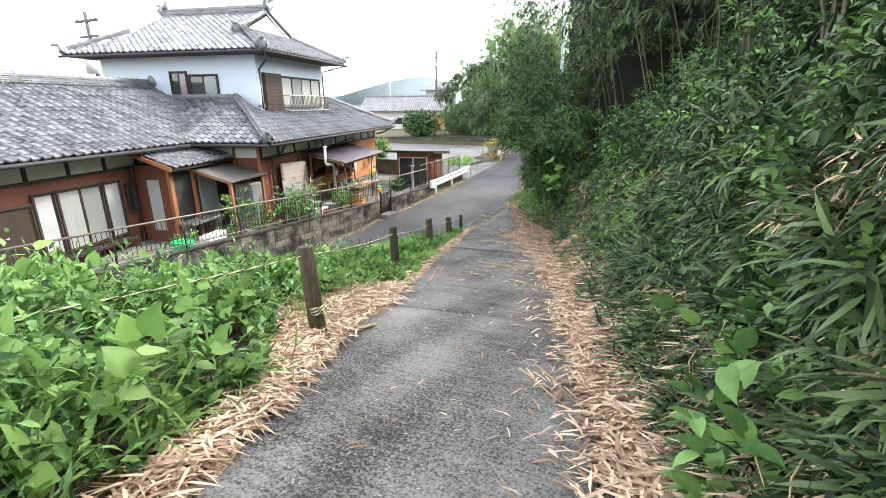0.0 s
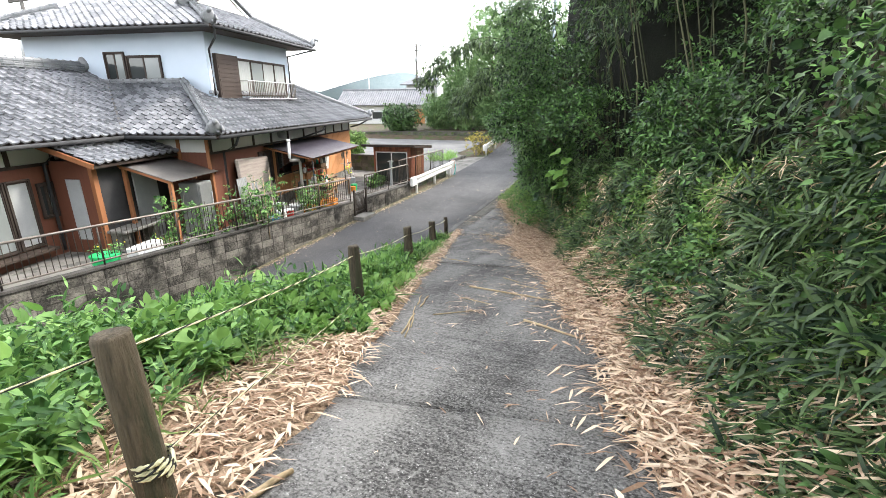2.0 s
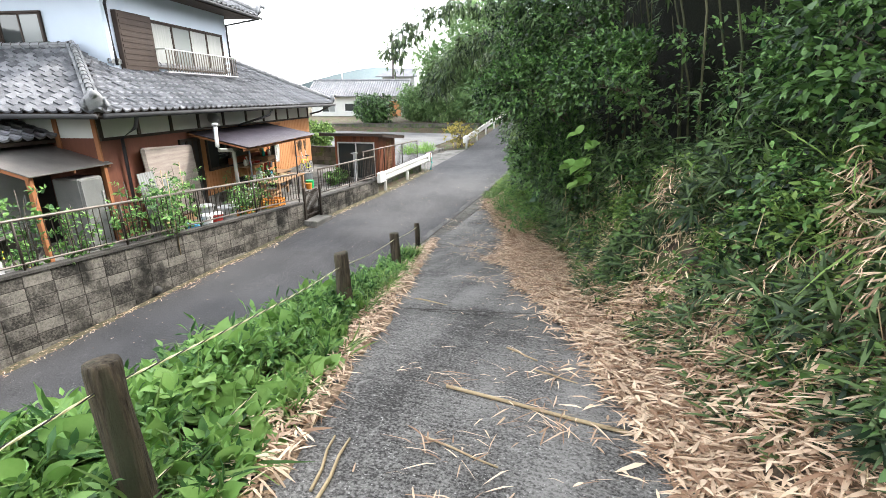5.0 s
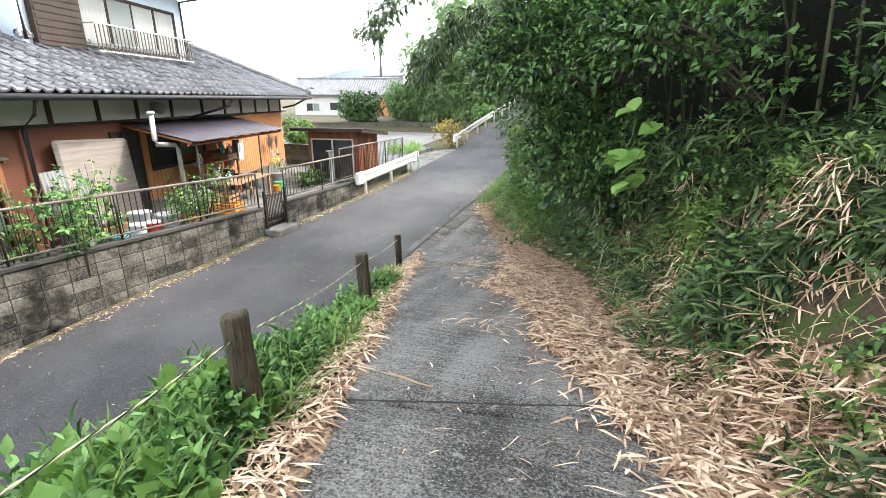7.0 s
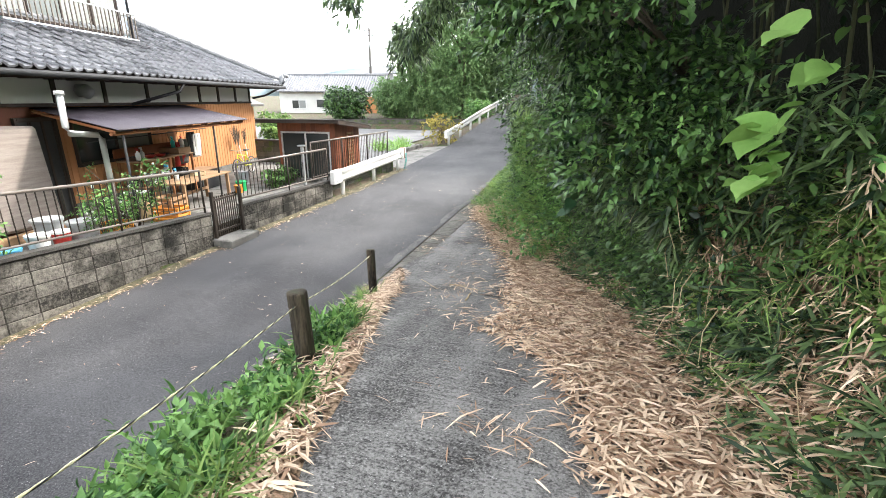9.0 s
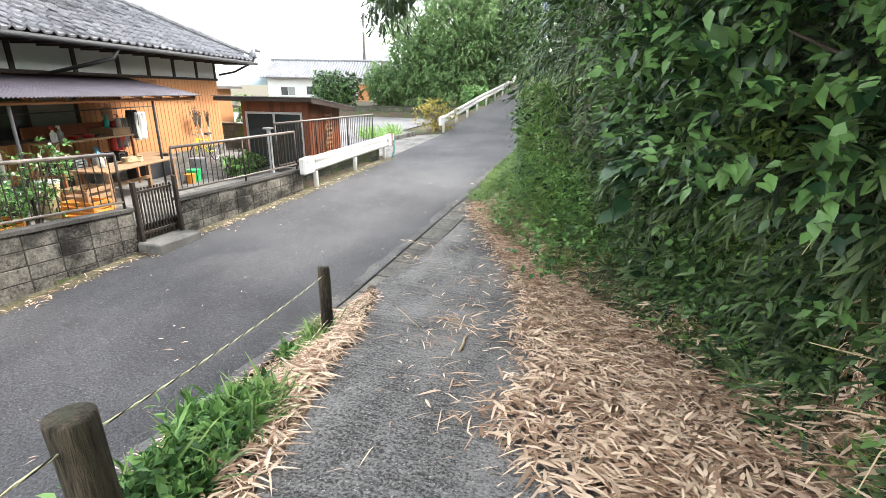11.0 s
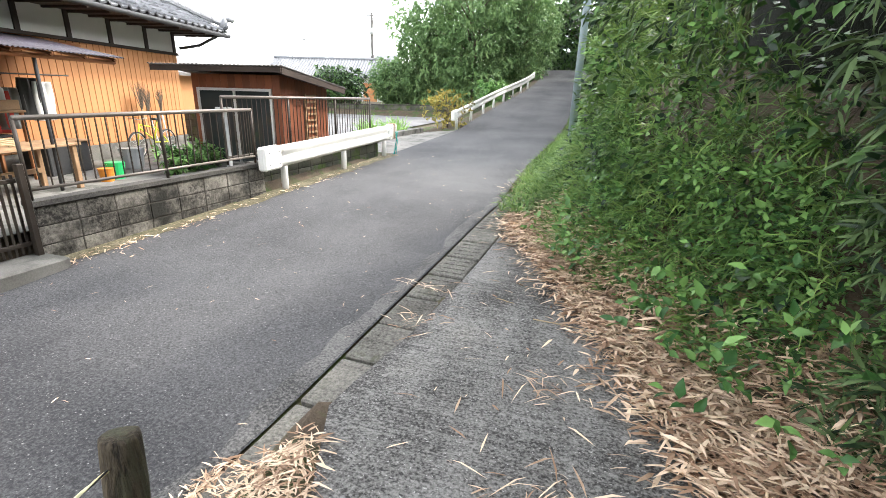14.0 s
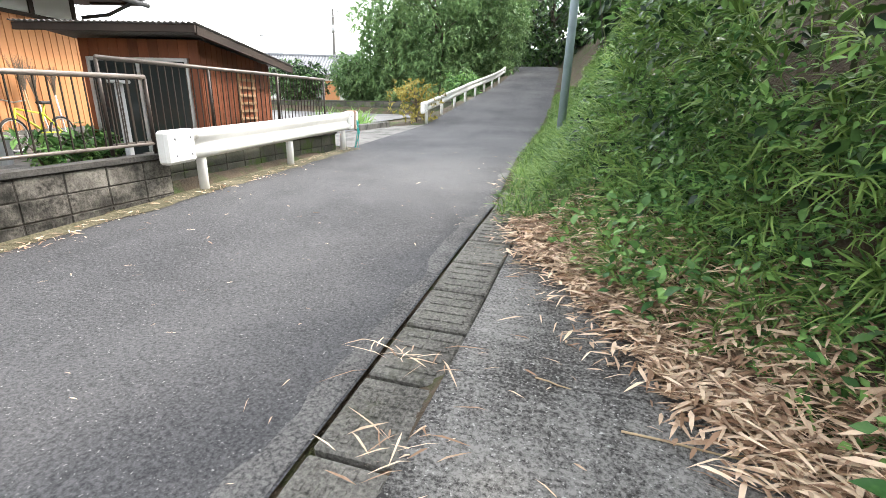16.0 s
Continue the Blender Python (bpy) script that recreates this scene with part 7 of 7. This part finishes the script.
def spiky(x, y, n, L, mat, label):
    p = np.array([[x, y, float(ground_z(x, y))]]) + RNG.normal(size=(n, 3)) * [0.18, 0.18, 0.0]
    d = unit(np.stack([RNG.normal(size=n) * 0.5, RNG.normal(size=n) * 0.5, np.ones(n)], 1))
    return leaf_mesh("strap_leaf_plant", p, d, unit(RNG.normal(size=(n, 3)) + [0, 0, 1.0]), L * RNG.uniform(0.6, 1.1, n), np.full(n, 0.035), mat, True, label=label, cat="plant", bend=0.6)


for x, y in ((-11.4, 29.2), (-11.6, 30.0), (-12.0, 28.6), (-11.9, 30.8), (-12.4, 29.6)):
    spiky(x, y, 60, 0.65, M_KUDZU, "clump of bright strap-leaved plants by the driveway")

# sticks and dry branches on the path
def stick(p, q, r, label, mat=M_STALK):
    p, q = Vector((*p, float(slab_z(p[1])) + 0.012 + r)), Vector((*q, float(slab_z(q[1])) + 0.012 + r))
    s = tagged(tubepart("stick", [p, p.lerp(q, 0.35) + Vector((0.006, 0.004, 0)), p.lerp(q, 0.7) - Vector((0.008, 0.0, 0)), q], [r, r * 0.95, r * 0.85, r * 0.7], mat, None, 8), label, "stick")
    return s


stick((-2.11, 2.90), (-2.06, 3.16), 0.017, "short pale bamboo stick at the path's edge")
stick((-4.12, 13.46), (-4.15, 13.86), 0.011, "pale bamboo splinter on the path")
for p, q in (((-2.57, 7.2), (-1.44, 7.1)), ((-2.45, 5.04), (-2.65, 5.61)), ((-2.52, 5.3), (-2.78, 5.95)), ((-3.6, 9.24), (-3.26, 9.15)), ((-0.62, 3.05), (-0.15, 2.4)), ((-0.7, 2.9), (-0.3, 2.45)), ((-4.51, 14.2), (-4.1, 14.05)), ((-2.1, 7.75), (-1.8, 7.65)), ((-2.5, 6.6), (-2.1, 6.5))):
    stick(p, q, 0.006, "thin dry bamboo twig lying on the path")
for p, q, r in (((-2.59, 7.2), (-1.41, 7.06), 0.012), ((-2.73, 5.97), (-2.84, 6.43), 0.009), ((-2.51, 5.1), (-2.67, 5.7), 0.009), ((-2.79, 6.03), (-2.92, 6.42), 0.008), ((-1.65, 6.08), (-1.06, 5.78), 0.012), ((-2.5, 5.78), (-2.13, 6.22), 0.006), ((-2.38, 8.12), (-2.11, 7.94), 0.008), ((-3.66, 9.23), (-3.25, 9.15), 0.006), ((-5.0, 16.83), (-4.84, 16.78), 0.004), ((-4.65, 16.54), (-4.2, 16.49), 0.005), ((-4.53, 14.17), (-4.31, 14.23), 0.006), ((-4.97, 14.28), (-4.6, 13.88), 0.004)):
    stick(p, q, r, "dry bamboo twig lying on the path")
for x, y in ((-1.8, 6.99), (-2.27, 6.07), (-1.44, 5.96), (-3.34, 10.66), (-4.38, 14.2), (-4.37, 14.71), (-4.33, 14.03), (-1.9, 7.05), (-2.3, 6.55), (-2.0, 7.7), (-2.7, 7.25), (-3.1, 10.5), (-4.2, 14.1), (-4.4, 13.6), (-5.62, 16.85), (-5.45, 16.2), (-4.5, 15.6), (-0.5, 2.7), (-3.7, 12.4), (-4.0, 12.9)):
    n = 26
    a = RNG.uniform(0, 6.283, n)
    litter("leaf_litter", x + RNG.normal(size=n) * 0.12, y + RNG.normal(size=n) * 0.08, np.maximum(slab_z(np.full(n, y)), road_z(np.full(n, y))) + 0.02 + RNG.uniform(0, 0.03, n), RNG.uniform(0.1, 0.26, n), RNG.uniform(0.006, 0.012, n), "small heap of dry leaves and twigs on the path")
y = RNG.uniform(11.6, 14.7, 5200)
x = slab_l(y) + (road_r(y) - 0.03 - slab_l(y)) * RNG.uniform(0, 1, 5200)
litter("leaf_litter", x, y, np.maximum(ground_z(x, y), road_z(y) - 0.02) + 0.025 + RNG.uniform(0, 0.025, 5200), RNG.uniform(0.05, 0.14, 5200), RNG.uniform(0.006, 0.014, 5200), "dry leaves between the path and the lane")
y = RNG.uniform(9, 24, 260)
x = road_l(y) + (road_r(y) - road_l(y)) * RNG.uniform(0.05, 1.0, 260)
litter("leaf_litter", x, y, road_z(y) + 0.035, RNG.uniform(0.03, 0.10, 260), RNG.uniform(0.004, 0.010, 260), "stray dry leaves on the asphalt")
y = RNG.uniform(16.5, 21.5, 1600)
x = toe(y) + RNG.normal(size=1600) * 0.18
litter("leaf_litter", x, y, np.maximum(ground_z(x, y), road_z(y)) + 0.03 + RNG.uniform(0, 0.03, 1600), RNG.uniform(0.07, 0.2, 1600), RNG.uniform(0.007, 0.015, 1600), "dry leaves at the foot of the roadside bank")
# dry stalks hanging on the bank
bm = bmesh.new()
for _ in range(700):
    yv = random.uniform(0.8, 12.5)
    hv_ = random.uniform(0.1, 1.6)
    x0 = float(face_x(np.array(yv), np.array(hv_))) + random.uniform(-0.12, 0.12)
    z0 = float(base_z(np.array(yv))) + hv_
    dx, dy, dz = random.uniform(-0.25, 0.05), random.uniform(-0.5, 0.4), random.uniform(-0.45, 0.1)
    tube(bm, [(x0, yv, z0), (x0 + dx * 0.5 - 0.04, yv + dy * 0.5, z0 + dz * 0.4), (x0 + dx, yv + dy, z0 + dz)], [0.004, 0.0032, 0.002], 4, False)
tagged(part("dry_stalks", bm, M_STALK), "dead straw-coloured stalks hanging on the bank", "stalks", kind="stuff")

# large-leaved plants at the foot of the bank near the start
for x, y, z, n, mt in ((0.62, 1.75, 0.22, 20, M_WEED), (0.85, 1.95, 0.45, 22, M_WEED), (0.42, 2.15, 0.15, 14, M_WEED), (1.15, 1.9, 0.6, 20, M_WEED), (0.9, 2.7, 0.6, 14, M_GRASS), (-3.75, 16.2, -2.2, 22, M_WEED), (-4.3, 17.6, -2.3, 30, M_WEED), (-3.5, 15.4, -2.1, 20, M_WEED), (-4.5, 18.3, -2.25, 26, M_WEED)):
    P = np.array([x, y, z]) + RNG.normal(size=(n, 3)) * [0.16, 0.25, 0.2]
    D = unit(np.tile([-0.5, -0.3, 0.5], (n, 1)) + RNG.normal(size=(n, 3)) * 0.45)
    leaf_mesh("leafy_plant", *sprigs(P, D, 5, 0.22, 0.115 if y < 6 else 0.08, 0.075 if y < 6 else 0.045, 0.85, 0.15), mt, big=y < 6, label="bright green leafy plant at the foot of the bank", cat="plant")
